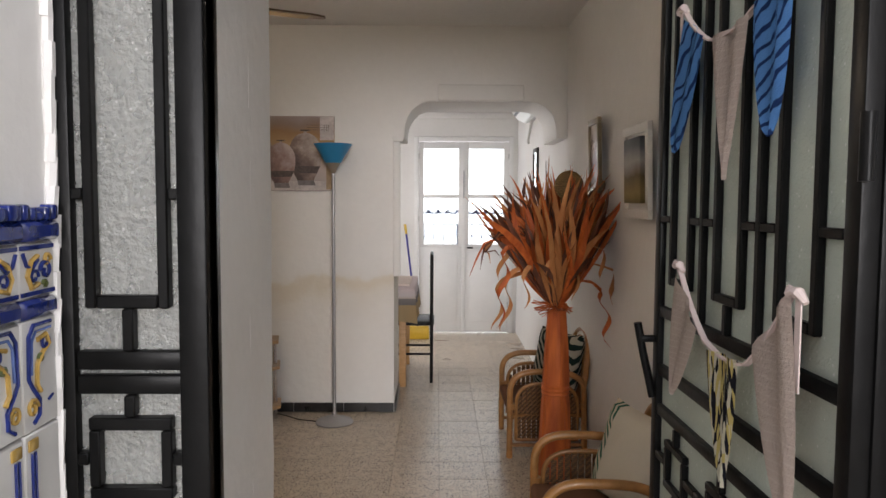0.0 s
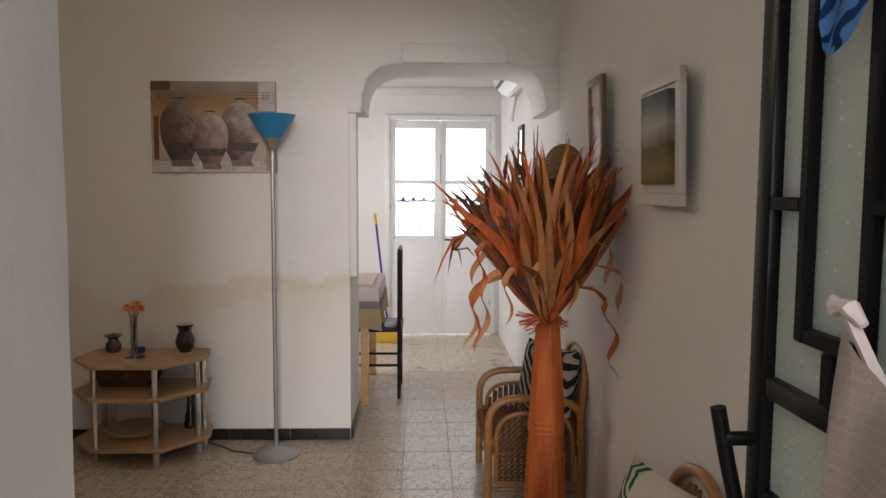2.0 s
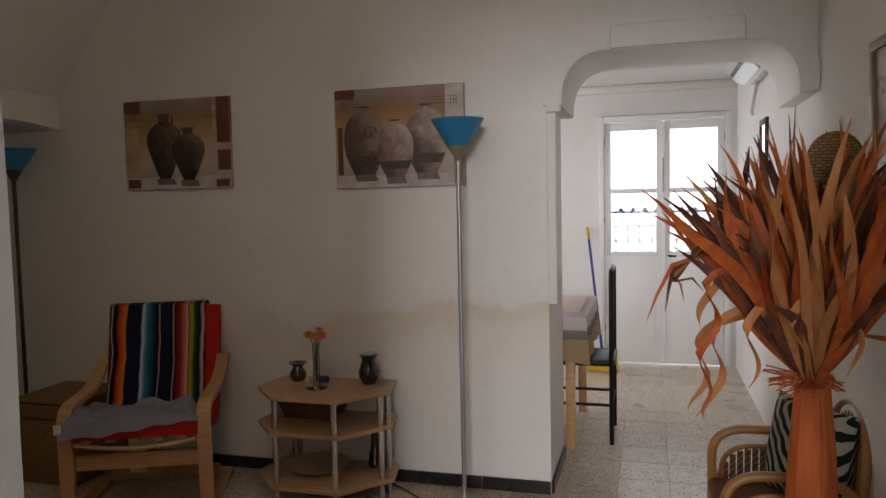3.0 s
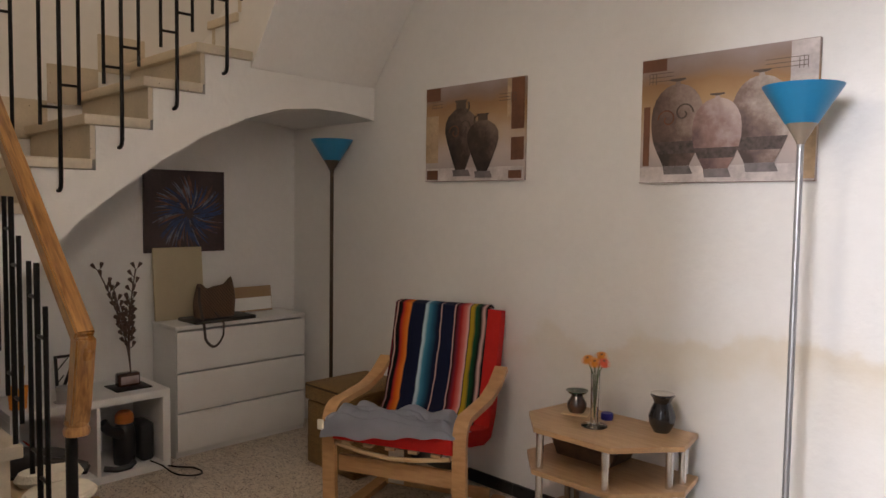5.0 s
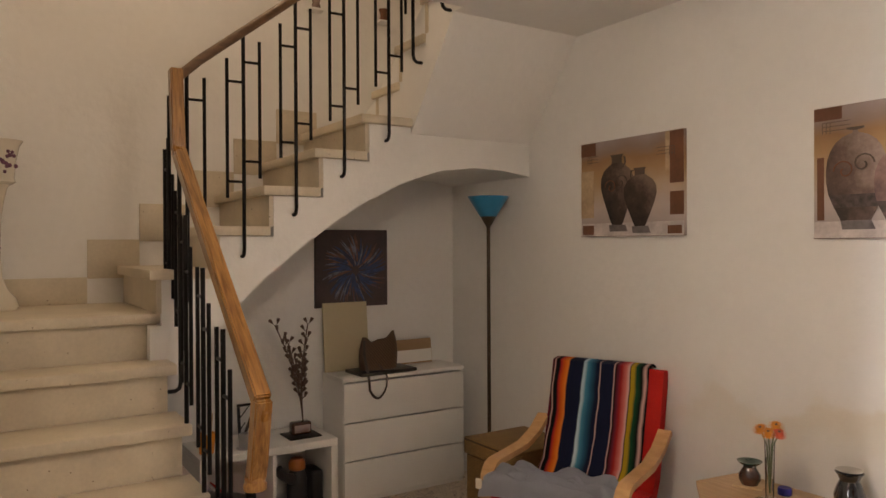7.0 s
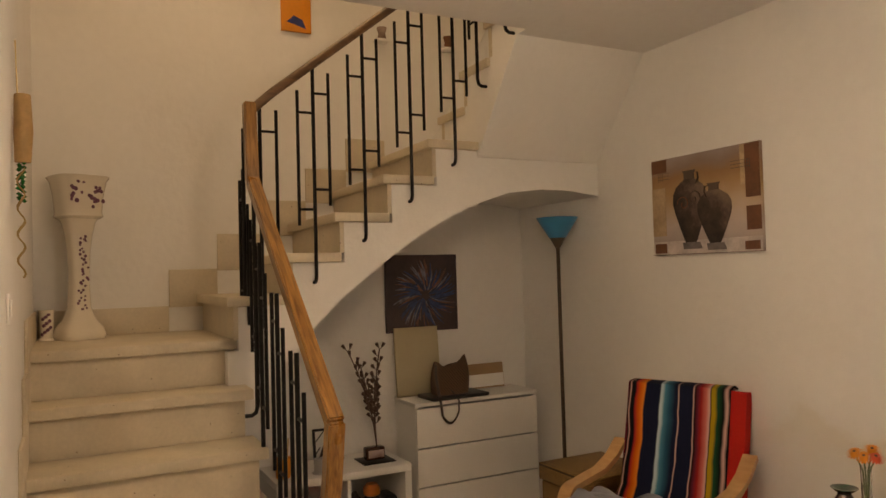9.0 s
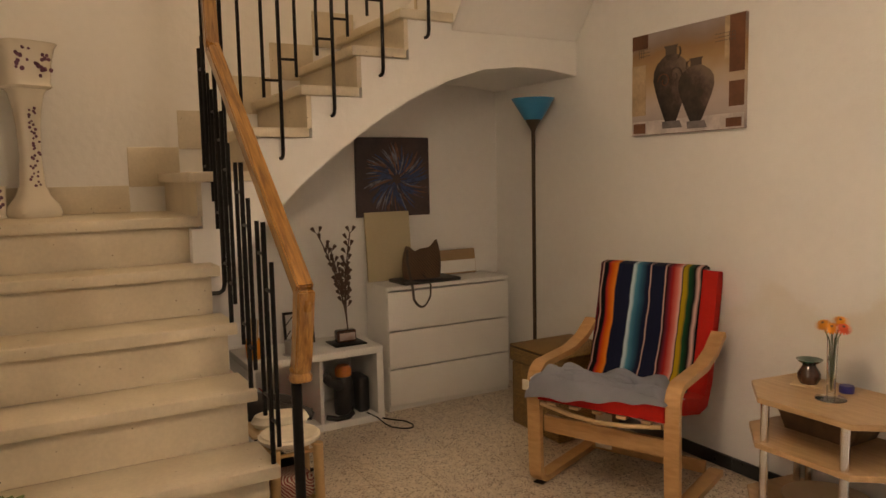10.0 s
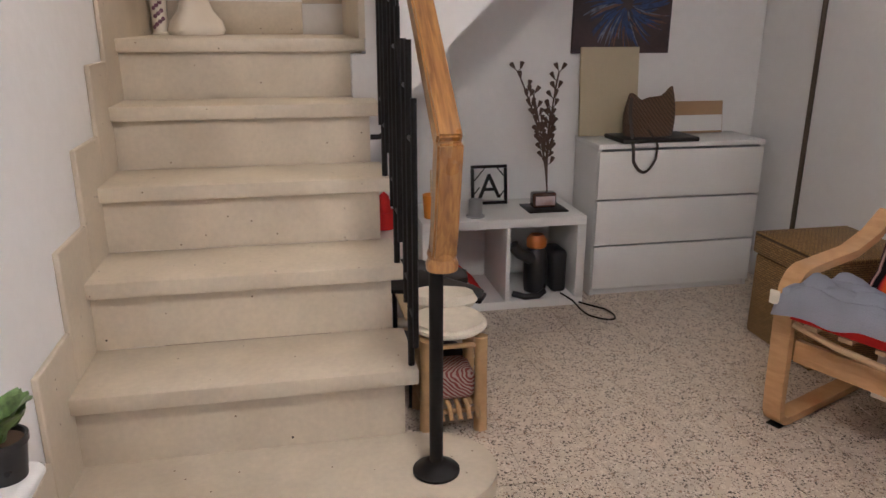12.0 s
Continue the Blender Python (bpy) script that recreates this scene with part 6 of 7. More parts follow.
def slab(path, d0, d1, x0, x1, nx=10, puff=0.0, skew=0.0):
    """A padded sheet that follows a bent profile, between two offsets from it."""
    lo, hi = offset_path(path, d0), offset_path(path, d1)
    bm = bmn()
    rows_t, rows_b = [], []
    n = len(path)
    for i in range(n):
        sk = skew * i / (n - 1)
        rt, rb = [], []
        for j in range(nx + 1):
            u = j / nx
            x = x0 + (x1 - x0) * u + sk
            e = 1 - (abs(2 * u - 1)) ** 6
            rt.append(bm.verts.new((x, hi[i][0], hi[i][1] - puff * (1 - e))))
            rb.append(bm.verts.new((x, lo[i][0], lo[i][1])))
        rows_t.append(rt)
        rows_b.append(rb)
    for i in range(n - 1):
        for j in range(nx):
            bm.faces.new((rows_t[i][j], rows_t[i][j + 1], rows_t[i + 1][j + 1], rows_t[i + 1][j]))
            bm.faces.new((rows_b[i][j + 1], rows_b[i][j], rows_b[i + 1][j], rows_b[i + 1][j + 1]))
        bm.faces.new((rows_t[i][0], rows_t[i + 1][0], rows_b[i + 1][0], rows_b[i][0]))
        bm.faces.new((rows_t[i + 1][nx], rows_t[i][nx], rows_b[i][nx], rows_b[i + 1][nx]))
    for i in (0, n - 1):
        for j in range(nx):
            bm.faces.new((rows_t[i][j], rows_t[i][j + 1], rows_b[i][j + 1], rows_b[i][j]))
    return bm


bm = slab(seat_path, 0.0, 0.075, -0.262, 0.268, 12, 0.01)
bmesh.ops.bevel(bm, geom=[e for e in bm.edges if len(e.link_faces) == 2 and e.calc_face_angle() > 1.0], offset=0.014, segments=3, affect="EDGES")
part("cushion", bm, RED, arm, "red padded seat and back cushion")
for i in range(5):
    x = -0.2 + 0.1 * i
    part("slat", slab([(y, z) for y, z in seat_path], -0.016, -0.004, x - 0.02, x + 0.02, 1), PALE, arm)
part("seat_bow", tube(bmn(), [(-0.255, -0.02, 0.365), (-0.12, -0.03, 0.345), (0, -0.034, 0.338), (0.12, -0.03, 0.345), (0.255, -0.02, 0.365)], 0.01, 8), PALE, arm)
K, NV, OR, RD, WH, BL, GR, YE, PK, MA = (0.006, 0.006, 0.008), (0.008, 0.012, 0.035), (0.55, 0.10, 0.01), (0.35, 0.02, 0.02), (0.6, 0.6, 0.6), (0.05, 0.22, 0.33), (0.01, 0.07, 0.03), (0.42, 0.30, 0.02), (0.6, 0.16, 0.13), (0.13, 0.015, 0.03)
PP, LB, TE = (0.62, 0.40, 0.36), (0.42, 0.55, 0.62), (0.02, 0.10, 0.17)
SERAPE = stripes("striped_throw", [(0.0, MA), (0.02, K), (0.03, PP), (0.042, K), (0.075, K), (0.09, RD), (0.125, OR), (0.165, (0.68, 0.22, 0.03)), (0.18, NV), (0.315, NV), (0.328, LB), (0.343, LB), (0.368, BL), (0.415, TE), (0.475, NV), (0.503, NV), (0.512, PP), (0.523, NV), (0.655, NV), (0.664, PP), (0.675, K), (0.705, MA), (0.74, RD), (0.785, PK), (0.815, PP), (0.826, K), (0.836, YE), (0.862, YE), (0.89, GR), (0.945, K), (0.975, PP), (1.0, K)], (-0.266, 0.205))
N_, L_, b_ = setup(SERAPE)
# the stripes wander a little with the folds of the cloth
mr_ = next(nd for nd in N_ if nd.type == "MAP_RANGE" and abs(nd.inputs[1].default_value + 0.266) < 1e-4)
wob, wtc, wadd, wsrc = N_.new("ShaderNodeTexNoise"), N_.new("ShaderNodeTexCoord"), N_.new("ShaderNodeMath"), mr_.inputs[0].links[0].from_socket
wob.inputs["Scale"].default_value, wob.inputs["Detail"].default_value = 5.0, 2
L_.new(wtc.outputs["Object"], wob.inputs["Vector"])
wadd.operation, wadd.inputs[1].default_value = "MULTIPLY_ADD", 0.035
L_.new(wob.outputs[0], wadd.inputs[0])
wsh = N_.new("ShaderNodeMath")
wsh.inputs[1].default_value = -0.0175
L_.new(wsrc, wsh.inputs[0])
L_.new(wsh.outputs[0], wadd.inputs[2])
L_.new(wadd.outputs[0], mr_.inputs[0])
throw = thing("striped_throw", pose(-2.05, 4.326, 0, 0, 0, 22.7), "multicoloured striped woven throw over the chair back", "throw")
tp = [(0.44, 0.325)] + seat_path[5:9] + [(0.65, 0.865)]
top_pts = offset_path(tp, 0.078) + [(0.586, 0.8825), (0.630, 0.886), (0.672, 0.868), (0.690, 0.80), (0.685, 0.70)]
part("cloth", slab(top_pts, 0.0, 0.007, -0.266, 0.205, 16, 0.0), SERAPE, throw)
part("hem", tube(bmn(), [(-0.266, top_pts[0][0], top_pts[0][1] + 0.004), (0.205, top_pts[0][0], top_pts[0][1] + 0.004)], 0.006, 8), SERAPE, throw)

GREYCLOTH = material("grey_blue_linen", (0.43, 0.45, 0.52), 0.9, vary=0.1, scale=10, bump=0.25, bscale=260, spec=0.1)
blouse = thing("folded_blouse", pose(-2.05, 4.326, 0, 0, 0, 22.7), "crumpled grey-blue shirt lying on the armchair seat", "shirt")


def rumpled(x0, x1, front, back, rolls, seed, lift):
    """Bunched soft cloth: rolls that run along the seat, fan out and crease where they meet.
    rolls: (start depth, end depth, radius); front, back: depth of the edges at both ends."""
    bm = bmn()
    n1, n2 = 80, 76
    g = []
    for i in range(n1 + 1):
        u = i / n1
        ya = front[0] + (front[1] - front[0]) * u + 0.012 * noise.noise(Vector((u * 5.0, seed, 0.0)))
        yb = back[0] + (back[1] - back[0]) * u + 0.020 * noise.noise(Vector((u * 4.0, seed + 9, 0.0)))
        lines = []
        for q, (a, b_, r) in enumerate(rolls):
            cy = a + (b_ - a) * u + 0.016 * noise.noise(Vector((u * 3.4, q * 1.7, seed)))
            lines.append((cy, r * (0.85 + 1.1 * noise.noise(Vector((u * 4.2, q * 2.3 + 5, seed))))))
        row = []
        for j in range(n2 + 1):
            v = j / n2
            y = ya + (yb - ya) * v
            x = x0 + (x1 - x0) * u + 0.015 * noise.noise(Vector((v * 4, seed + 4, 0))) * (2 * u - 1)
            top = max(math.sqrt(max(0.0, r * r - (y - cy) ** 2)) for cy, r in lines)
            base = 0.466 - 0.16 * max(0, y) - 2.0 * max(0, -0.052 - y)
            dome = 0.022 * math.sin(math.pi * min(1, max(0, v))) * (0.6 + 0.4 * math.sin(math.pi * u))
            fine = 0.003 * noise.noise(Vector((u * 30, v * 18, seed)))
            e = min(1.0, 9 * min(u, 1 - u), 9 * min(v, 1 - v))
            row.append(bm.verts.new((x, y, base + lift + e * (0.003 + 0.4 * dome + 1.15 * top + fine) - 0.010 * (1 - e))))
        g.append(row)
    for i in range(n1):
        for j in range(n2):
            bm.faces.new((g[i][j], g[i + 1][j], g[i + 1][j + 1], g[i][j + 1]))
    bmesh.ops.solidify(bm, geom=bm.faces[:], thickness=0.004)
    return bm


part("cloth", rumpled(-0.298, 0.275, (-0.078, -0.052), (0.25, 0.17), [(-0.05, -0.035, 0.030), (0.01, 0.02, 0.036), (0.08, 0.07, 0.036), (0.17, 0.115, 0.048)], 3.1, -0.004), GREYCLOTH, blouse)
part("sleeve", rumpled(-0.285, 0.12, (-0.06, 0.0), (0.06, 0.11), [(-0.03, 0.03, 0.026), (0.03, 0.08, 0.030)], 7.7, 0.016), GREYCLOTH, blouse)
part("tag", box(bmn(), -0.318, -0.288, -0.066, -0.061, 0.425, 0.468, 0.002), CREAM, blouse, "small white label")

# ---- side table and what stands on it ----
tab = thing("side_table", pose(-1.36, 4.78, 0), "three-tier beech side table with chrome legs", "side table")


def octo(sc, dy=0.0):
    return [(-0.30 * sc, 0.20), (-0.33 * sc, -0.03), (-0.18 * sc, -0.195 * sc), (0.155 * sc, -0.195 * sc), (0.325 * sc, 0.02), (0.29 * sc, 0.20)]


for z, sc in ((0.497, 1.0), (0.335, 1.02), (0.085, 1.03)):
    bm = prism(bmn(), octo(sc), lambda a, b_, d: (a, b_, z + d), 0.02)
    bmesh.ops.bevel(bm, geom=bm.edges[:], offset=0.002, segments=1, affect="EDGES")
    part("shelf", bm, BEECH_TOP, tab, smooth=False)
for x, y in ((-0.17, -0.165), (0.125, -0.175), (0.275, 0.01), (0.285, 0.09), (0.255, 0.165), (-0.265, 0.165), (-0.22, 0.17)):
    for z0, z1 in ((0.0, 0.085), (0.105, 0.335), (0.355, 0.497)):
        part("leg", tube(bmn(), [(x, y, z0 + 0.0003), (x, y, z1 - 0.0003)], 0.0145, 16), CHROME, tab)
TZ = 0.518


BRONZE = material("green_brown_glaze", (0.07, 0.03, 0.018), 0.15, vary=0.6, scale=20, bump=0.0, coat=0.5)
GREENG = material("green_glaze", (0.02, 0.08, 0.05), 0.15, vary=0.5, scale=30, bump=0.0, coat=0.5)
burner = thing("oil_burner", pose(-1.535, 4.865, TZ) @ Matrix.Scale(0.88, 4), "brown glazed oil burner with a green bowl", "oil burner")
part("saucer", box(bmn(), -0.06, 0.06, -0.05, 0.05, 0.0, 0.007, 0.003, 2, pose(0, 0, 0, 0, 0, 20)), PALE, burner)
part("pot", lathe(bmn(), [(0.0, 0.0072), (0.034, 0.0072), (0.045, 0.03), (0.045, 0.05), (0.03, 0.075), (0.025, 0.085), (0.0, 0.085)], 28), BRONZE, burner)
part("bowl", lathe(bmn(), [(0.024, 0.085), (0.045, 0.10), (0.052, 0.108), (0.048, 0.108), (0.02, 0.094), (0.0, 0.094)], 28), GREENG, burner, "flared green bowl")
VGLASS = glass("vase_glass", 0.02, (0.95, 0.97, 0.96))
vase = thing("glass_vase", pose(-1.39, 4.77, TZ), "slim clear glass vase with gerberas", "vase")
part("glass", lathe(bmn(), [(0.0, 0.0), (0.05, 0.0), (0.05, 0.004), (0.016, 0.01), (0.0145, 0.02), (0.018, 0.215), (0.015, 0.215), (0.011, 0.02), (0.0, 0.02)], 28), VGLASS, vase)
STEM = material("green_stem", (0.08, 0.12, 0.03), 0.5, bump=0.0)
ORANGE = material("orange_petal", (0.75, 0.27, 0.02), 0.6, vary=0.15, bump=0.1)
CORAL = material("coral_petal", (0.70, 0.10, 0.04), 0.6, vary=0.15, bump=0.1)
for cx, cy, cz, pm in ((-0.030, -0.01, 0.258, ORANGE), (0.006, -0.018, 0.252, ORANGE), (0.036, 0.0, 0.254, CORAL), (0.012, 0.02, 0.272, ORANGE)):
    part("stem", tube(bmn(), [(0.0, 0.0, 0.03), (cx * 0.3, cy * 0.3, 0.2), (cx, cy, cz - 0.005)], 0.0025, 6), STEM, vase)
    tilt = pose(cx, cy, cz, 30, 0, 30 + cx * 500)
    bm = bmn()
    for k in range(18):
        a = 2 * math.pi * k / 18
        for r0, r1, up in ((0.005, 0.030, 0.0), (0.004, 0.021, 0.005)):
            blade(bm, [tilt @ Vector((r * math.cos(a + up * 30), r * math.sin(a + up * 30), up - 0.005 * ((r - r0) / (r1 - r0)) ** 2)) for r in (r0, r0 + 0.006, r0 + 0.012, r1 - 0.003, r1)], 0.0038, 0.0042)
    f_ = part("flower", bm, pm, vase, "gerbera head")
    part("heart", lathe(bmn(), [(0.0055, 0.004), (0.005, 0.007), (0.0, 0.008)], 12, tilt), EDGE, f_)
BLUELID = material("blue_plastic", (0.02, 0.015, 0.22), 0.4, bump=0.0)
o = solid("blue_lid", lathe(bmn(), [(0.024, 0.0), (0.025, 0.02), (0.022, 0.026), (0.0, 0.026)], 24), BLUELID, "small blue jar lid on the side table", "lid")
o.location = (-1.405, 4.885, TZ)
BLACKG = material("black_glaze", (0.012, 0.012, 0.014), 0.12, vary=0.3, bump=0.0, coat=0.6)
v2 = thing("black_vase", pose(-1.178, 4.90, TZ), "black glazed oil burner on the side table", "vase")
part("body", lathe(bmn(), [(0.0, 0.0), (0.03, 0.0), (0.046, 0.03), (0.05, 0.06), (0.04, 0.09), (0.031, 0.11), (0.038, 0.128), (0.046, 0.138), (0.042, 0.138), (0.02, 0.12), (0.0, 0.12)], 32), BLACKG, v2)
part("dish", lathe(bmn(), [(0.02, 0.1385), (0.04, 0.1385), (0.044, 0.146), (0.0, 0.14)], 28), CHROME, v2, "pale metal dish")
BASK = material("dark_leaf_basket", (0.13, 0.07, 0.035), 0.45, vary=0.5, scale=14, bump=0.25, bscale=30)
bm = prism(bmn(), [(-0.12, 0.0), (0.12, 0.0), (0.165, 0.09), (-0.165, 0.09)], lambda a, b_, d: (a, -0.08 + d, b_), 0.16)
bk = solid("basket", bm, BASK, "dark leaf covered basket on the middle shelf", "basket")
bk.matrix_basis = pose(-1.46, 4.88, 0.3555)
BAMBOO = material("pale_dish", (0.50, 0.38, 0.24), 0.4, vary=0.08, bump=0.03)
pl = solid("wooden_platter", lathe(bmn(), [(0.0, 0.0), (0.07, 0.0), (0.14, 0.022), (0.152, 0.034), (0.148, 0.036), (0.07, 0.01), (0.0, 0.008)], 48), BAMBOO, "round pale wooden platter on the bottom shelf", "platter")
pl.matrix_basis = pose(-1.42, 4.82, 0.1055)
pb = solid("pepper_mill", lathe(bmn(), [(0.0, 0.0), (0.036, 0.0), (0.036, 0.03), (0.03, 0.04), (0.033, 0.06), (0.024, 0.08), (0.018, 0.14), (0.021, 0.17), (0.017, 0.19), (0.02, 0.21), (0.0, 0.215)], 24), BLACKG, "black turned bottle on the bottom shelf", "bottle")
pb.matrix_basis = pose(-1.165, 4.925, 0.1055)

# ---- wicker box, chest of drawers ----
wb = thing("wicker_box", pose(-2.83, 4.775, 0), "brown woven wicker box with a lid", "wicker box")
bm = box(bmn(), -0.19, 0.20, -0.195, 0.20, 0.0, 0.335, 0.012)
part("body", bm, WICKER, wb)
lid_ = part("lid", box(bmn(), -0.20, 0.21, -0.205, 0.21, 0.3355, 0.415, 0.012), WICKER, wb)
part("lid_top", box(bmn(), -0.199, 0.209, -0.204, 0.209, 0.404, 0.424, 0.008), WICKER_TOP, lid_)

dr = thing("chest_of_drawers", pose(-3.50, 4.098, 0), "white lacquered chest of three drawers", "chest of drawers")
part("side", box(bmn(), -0.285, -0.016, 0.0, 0.018, 0.0, 0.681, 0.001), LACQUER, dr)
part("side", box(bmn(), -0.285, -0.016, 0.782, 0.80, 0.0, 0.681, 0.001), LACQUER, dr)
part("top", box(bmn(), -0.287, -0.004, -0.004, 0.804, 0.6815, 0.703, 0.002), LACQUER, dr)
part("back", box(bmn(), -0.284, -0.278, 0.019, 0.781, 0.02, 0.681), LACQUER, dr)
part("plinth", box(bmn(), -0.04, -0.022, 0.019, 0.781, 0.0, 0.032), LACQUER, dr)
for z0, z1 in ((0.034, 0.236), (0.244, 0.449), (0.457, 0.672)):
    part("drawer", box(bmn(), -0.016, 0.0, 0.002, 0.798, z0, z1, 0.002), LACQUER, dr)
    part("drawer_box", box(bmn(), -0.25, -0.0165, 0.022, 0.778, z0 + 0.01, z1 - 0.02), LACQUER, dr)

BOARD = material("primed_board", (0.50, 0.43, 0.28), 0.7, vary=0.05, bump=0.1)
bd = solid("blank_canvas", box(bmn(), 0, 0.018, 0, 0.283, 0, 0.40, 0.002), BOARD, "blank cream canvas leaning on the wall", "canvas")
bd.matrix_basis = pose(-3.752, 4.093, 0.7035, 0, -5, 0)
CARD = material("brown_card", (0.36, 0.24, 0.13), 0.8, vary=0.08, bump=0.05)
cd = thing("card_frame", pose(-3.75, 4.552, 0.7035, 0, -8, 0), "brown card box with a white panel", "box")
part("box", box(bmn(), 0, 0.025, 0, 0.262, 0, 0.15, 0.002), CARD, cd)
part("panel", box(bmn(), 0.0253, 0.027, 0.004, 0.258, 0.01, 0.085), LACQUER, cd, "white panel")
lp = solid("laptop_case", box(bmn(), -0.1, 0.1, -0.185, 0.185, 0, 0.02, 0.006, 3), material("black_leather", (0.018, 0.016, 0.015), 0.45, bump=0.2), "flat black case on the chest of drawers", "case")
lp.matrix_basis = pose(-3.60, 4.385, 0.7035, 0, 0, 2)
BAGM = woven("brown_knit_bag", (0.17, 0.095, 0.045), (0.06, 0.03, 0.015), 60)
bag = thing("handbag", pose(-3.60, 4.365, 0.724), "brown woven handbag with a leather strap", "handbag")
bm = bmn()
g = []
n1 = 20
for lvl in range(11):
    t = lvl / 10
    row = []
    for k in range(28):
        a = 2 * math.pi * k / 28
        wx, wy = (0.055 - 0.042 * t), (0.112 + 0.016 * math.sin(t * 3) - 0.012 * t)
        x = wx * math.copysign(abs(math.cos(a)) ** 0.7, math.cos(a))
        y = wy * math.copysign(abs(math.sin(a)) ** 0.7, math.sin(a))
        dip = 0.034 * t * t * max(0, 1 - ((y - 0.005) / 0.085) ** 2) - 0.018 * t * t * max(0, y / 0.118) + 0.02 * t * max(0, -y / 0.118) - 0.008 * t * math.sin(y * 60 + 1)
        row.append(bm.verts.new((x, y, 0.195 * t - dip)))
    g.append(row)
for a, b_ in zip(g, g[1:]):
    for k in range(28):
        bm.faces.new((a[k], a[(k + 1) % 28], b_[(k + 1) % 28], b_[k]))
bm.faces.new(g[0][::-1])
part("body", bm, BAGM, bag)
STRAP = material("brown_strap", (0.035, 0.02, 0.012), 0.5, bump=0.1)
part("strap", tube(bmn(), [(0.02, -0.10, 0.17), (0.05, -0.115, 0.10), (0.085, -0.118, 0.03), (0.108, -0.115, -0.04)] + arc((0.108, -0.11, -0.10), (0.108, -0.005, -0.09), (0.108, -0.055, -0.20), 8) + [(0.106, 0.0, -0.03), (0.08, -0.01, 0.0), (0.045, -0.02, 0.03)], 0.006, 6, flat=(0.007, 0.002)), STRAP, bag)

# ---- low white shelf unit and what is on and in it ----
sh = thing("shelf_unit", pose(-3.42, 3.30, 0), "low white two-bay shelf unit", "shelf")
part("top", box(bmn(), -0.37, 0.0, 0, 0.725, 0.372, 0.41, 0.002), LACQUER, sh)
part("bottom", box(bmn(), -0.37, 0.0, 0, 0.725, 0.0, 0.038, 0.002), LACQUER, sh)
for y in (0.0, 0.365, 0.687):
    part("side" if y != 0.365 else "divider", box(bmn(), -0.37, -0.001, y, y + (0.038 if y != 0.365 else 0.018), 0.0385, 0.3715, 0.001), LACQUER, sh)
vc = thing("vacuum_cleaner", pose(-3.56, 3.84, 0.0385), "black handheld vacuum cleaner with an orange motor", "vacuum cleaner")
DARKPL = material("dark_plastic", (0.015, 0.015, 0.017), 0.3, bump=0.0)
part("body", lathe(bmn(), [(0.0, 0.0), (0.05, 0.0), (0.055, 0.05), (0.055, 0.14), (0.045, 0.19), (0.03, 0.21), (0.0, 0.21)], 24, pose(0.02, 0.0, 0.0)), DARKPL, vc)
part("motor", lathe(bmn(), [(0.03, 0.2), (0.045, 0.21), (0.045, 0.245), (0.03, 0.265), (0.0, 0.27)], 24, pose(0.02, 0.0, 0.0)), material("orange_plastic", (0.45, 0.13, 0.015), 0.4, bump=0.0), vc)
part("bin", box(bmn(), -0.06, 0.08, 0.06, 0.13, 0.0, 0.2, 0.02, 3), DARKPL, vc)
part("nozzle", tube(bmn(), [(0.04, -0.03, 0.16), (0.08, -0.10, 0.20), (0.08, -0.13, 0.24)], [0.03, 0.024, 0.028], 14), DARKPL, vc)
part("brush", tube(bmn(), [(0.10, -0.13, 0.02), (0.13, -0.08, 0.012), (0.135, -0.02, 0.015), (0.12, 0.01, 0.03)], 0.014, 10), DARKPL, vc)
cord = tube(bmn(), [(-3.45, 3.93, 0.05), (-3.40, 3.97, 0.03), (-3.34, 3.99, 0.006), (-3.28, 4.0, 0.005)] + arc((-3.24, 4.03, 0.005), (-3.27, 4.11, 0.005), (-3.18, 4.10, 0.005), 8) + [(-3.33, 4.10, 0.005), (-3.385, 4.05, 0.006), (-3.40, 4.0, 0.02)], 0.004, 8)
solid("power_cord", cord, BLACK_MATT, "black power cord looped on the floor", "cord")
for i in range(5):
    b_ = solid("magazine", box(bmn(), 0, 0.27, 0, 0.006, 0, 0.21, 0.001, 1), (LACQUER, material("magazine_cover", (0.30, 0.30, 0.32), 0.4), DARKPL, LACQUER, RED)[i], "thin magazine leaning in the shelf unit", "magazine", "magazines in the shelf")
    b_.matrix_basis = pose(-3.74, 3.50 + i * 0.022, 0.05, 48, 0, 0)
TWIG = material("dry_twig", (0.09, 0.055, 0.04), 0.7, vary=0.3, bump=0.2)
tw = thing("dried_branches", pose(-3.60, 3.88, 0.4105), "dried seed branches in a dark square holder", "dried branches")
part("tray", box(bmn(), -0.06, 0.10, -0.09, 0.09, 0.0, 0.006, 0.001), BLACK_MATT, tw)
part("holder", box(bmn(), -0.02, 0.04, -0.055, 0.055, 0.0062, 0.075, 0.012, 3), BRONZE, tw, "dark glazed square holder")
part("holder_front", box(bmn(), 0.041, 0.043, -0.045, 0.045, 0.02, 0.06, 0.001, 1), CLAYB, tw)
rng3 = random.Random(5)
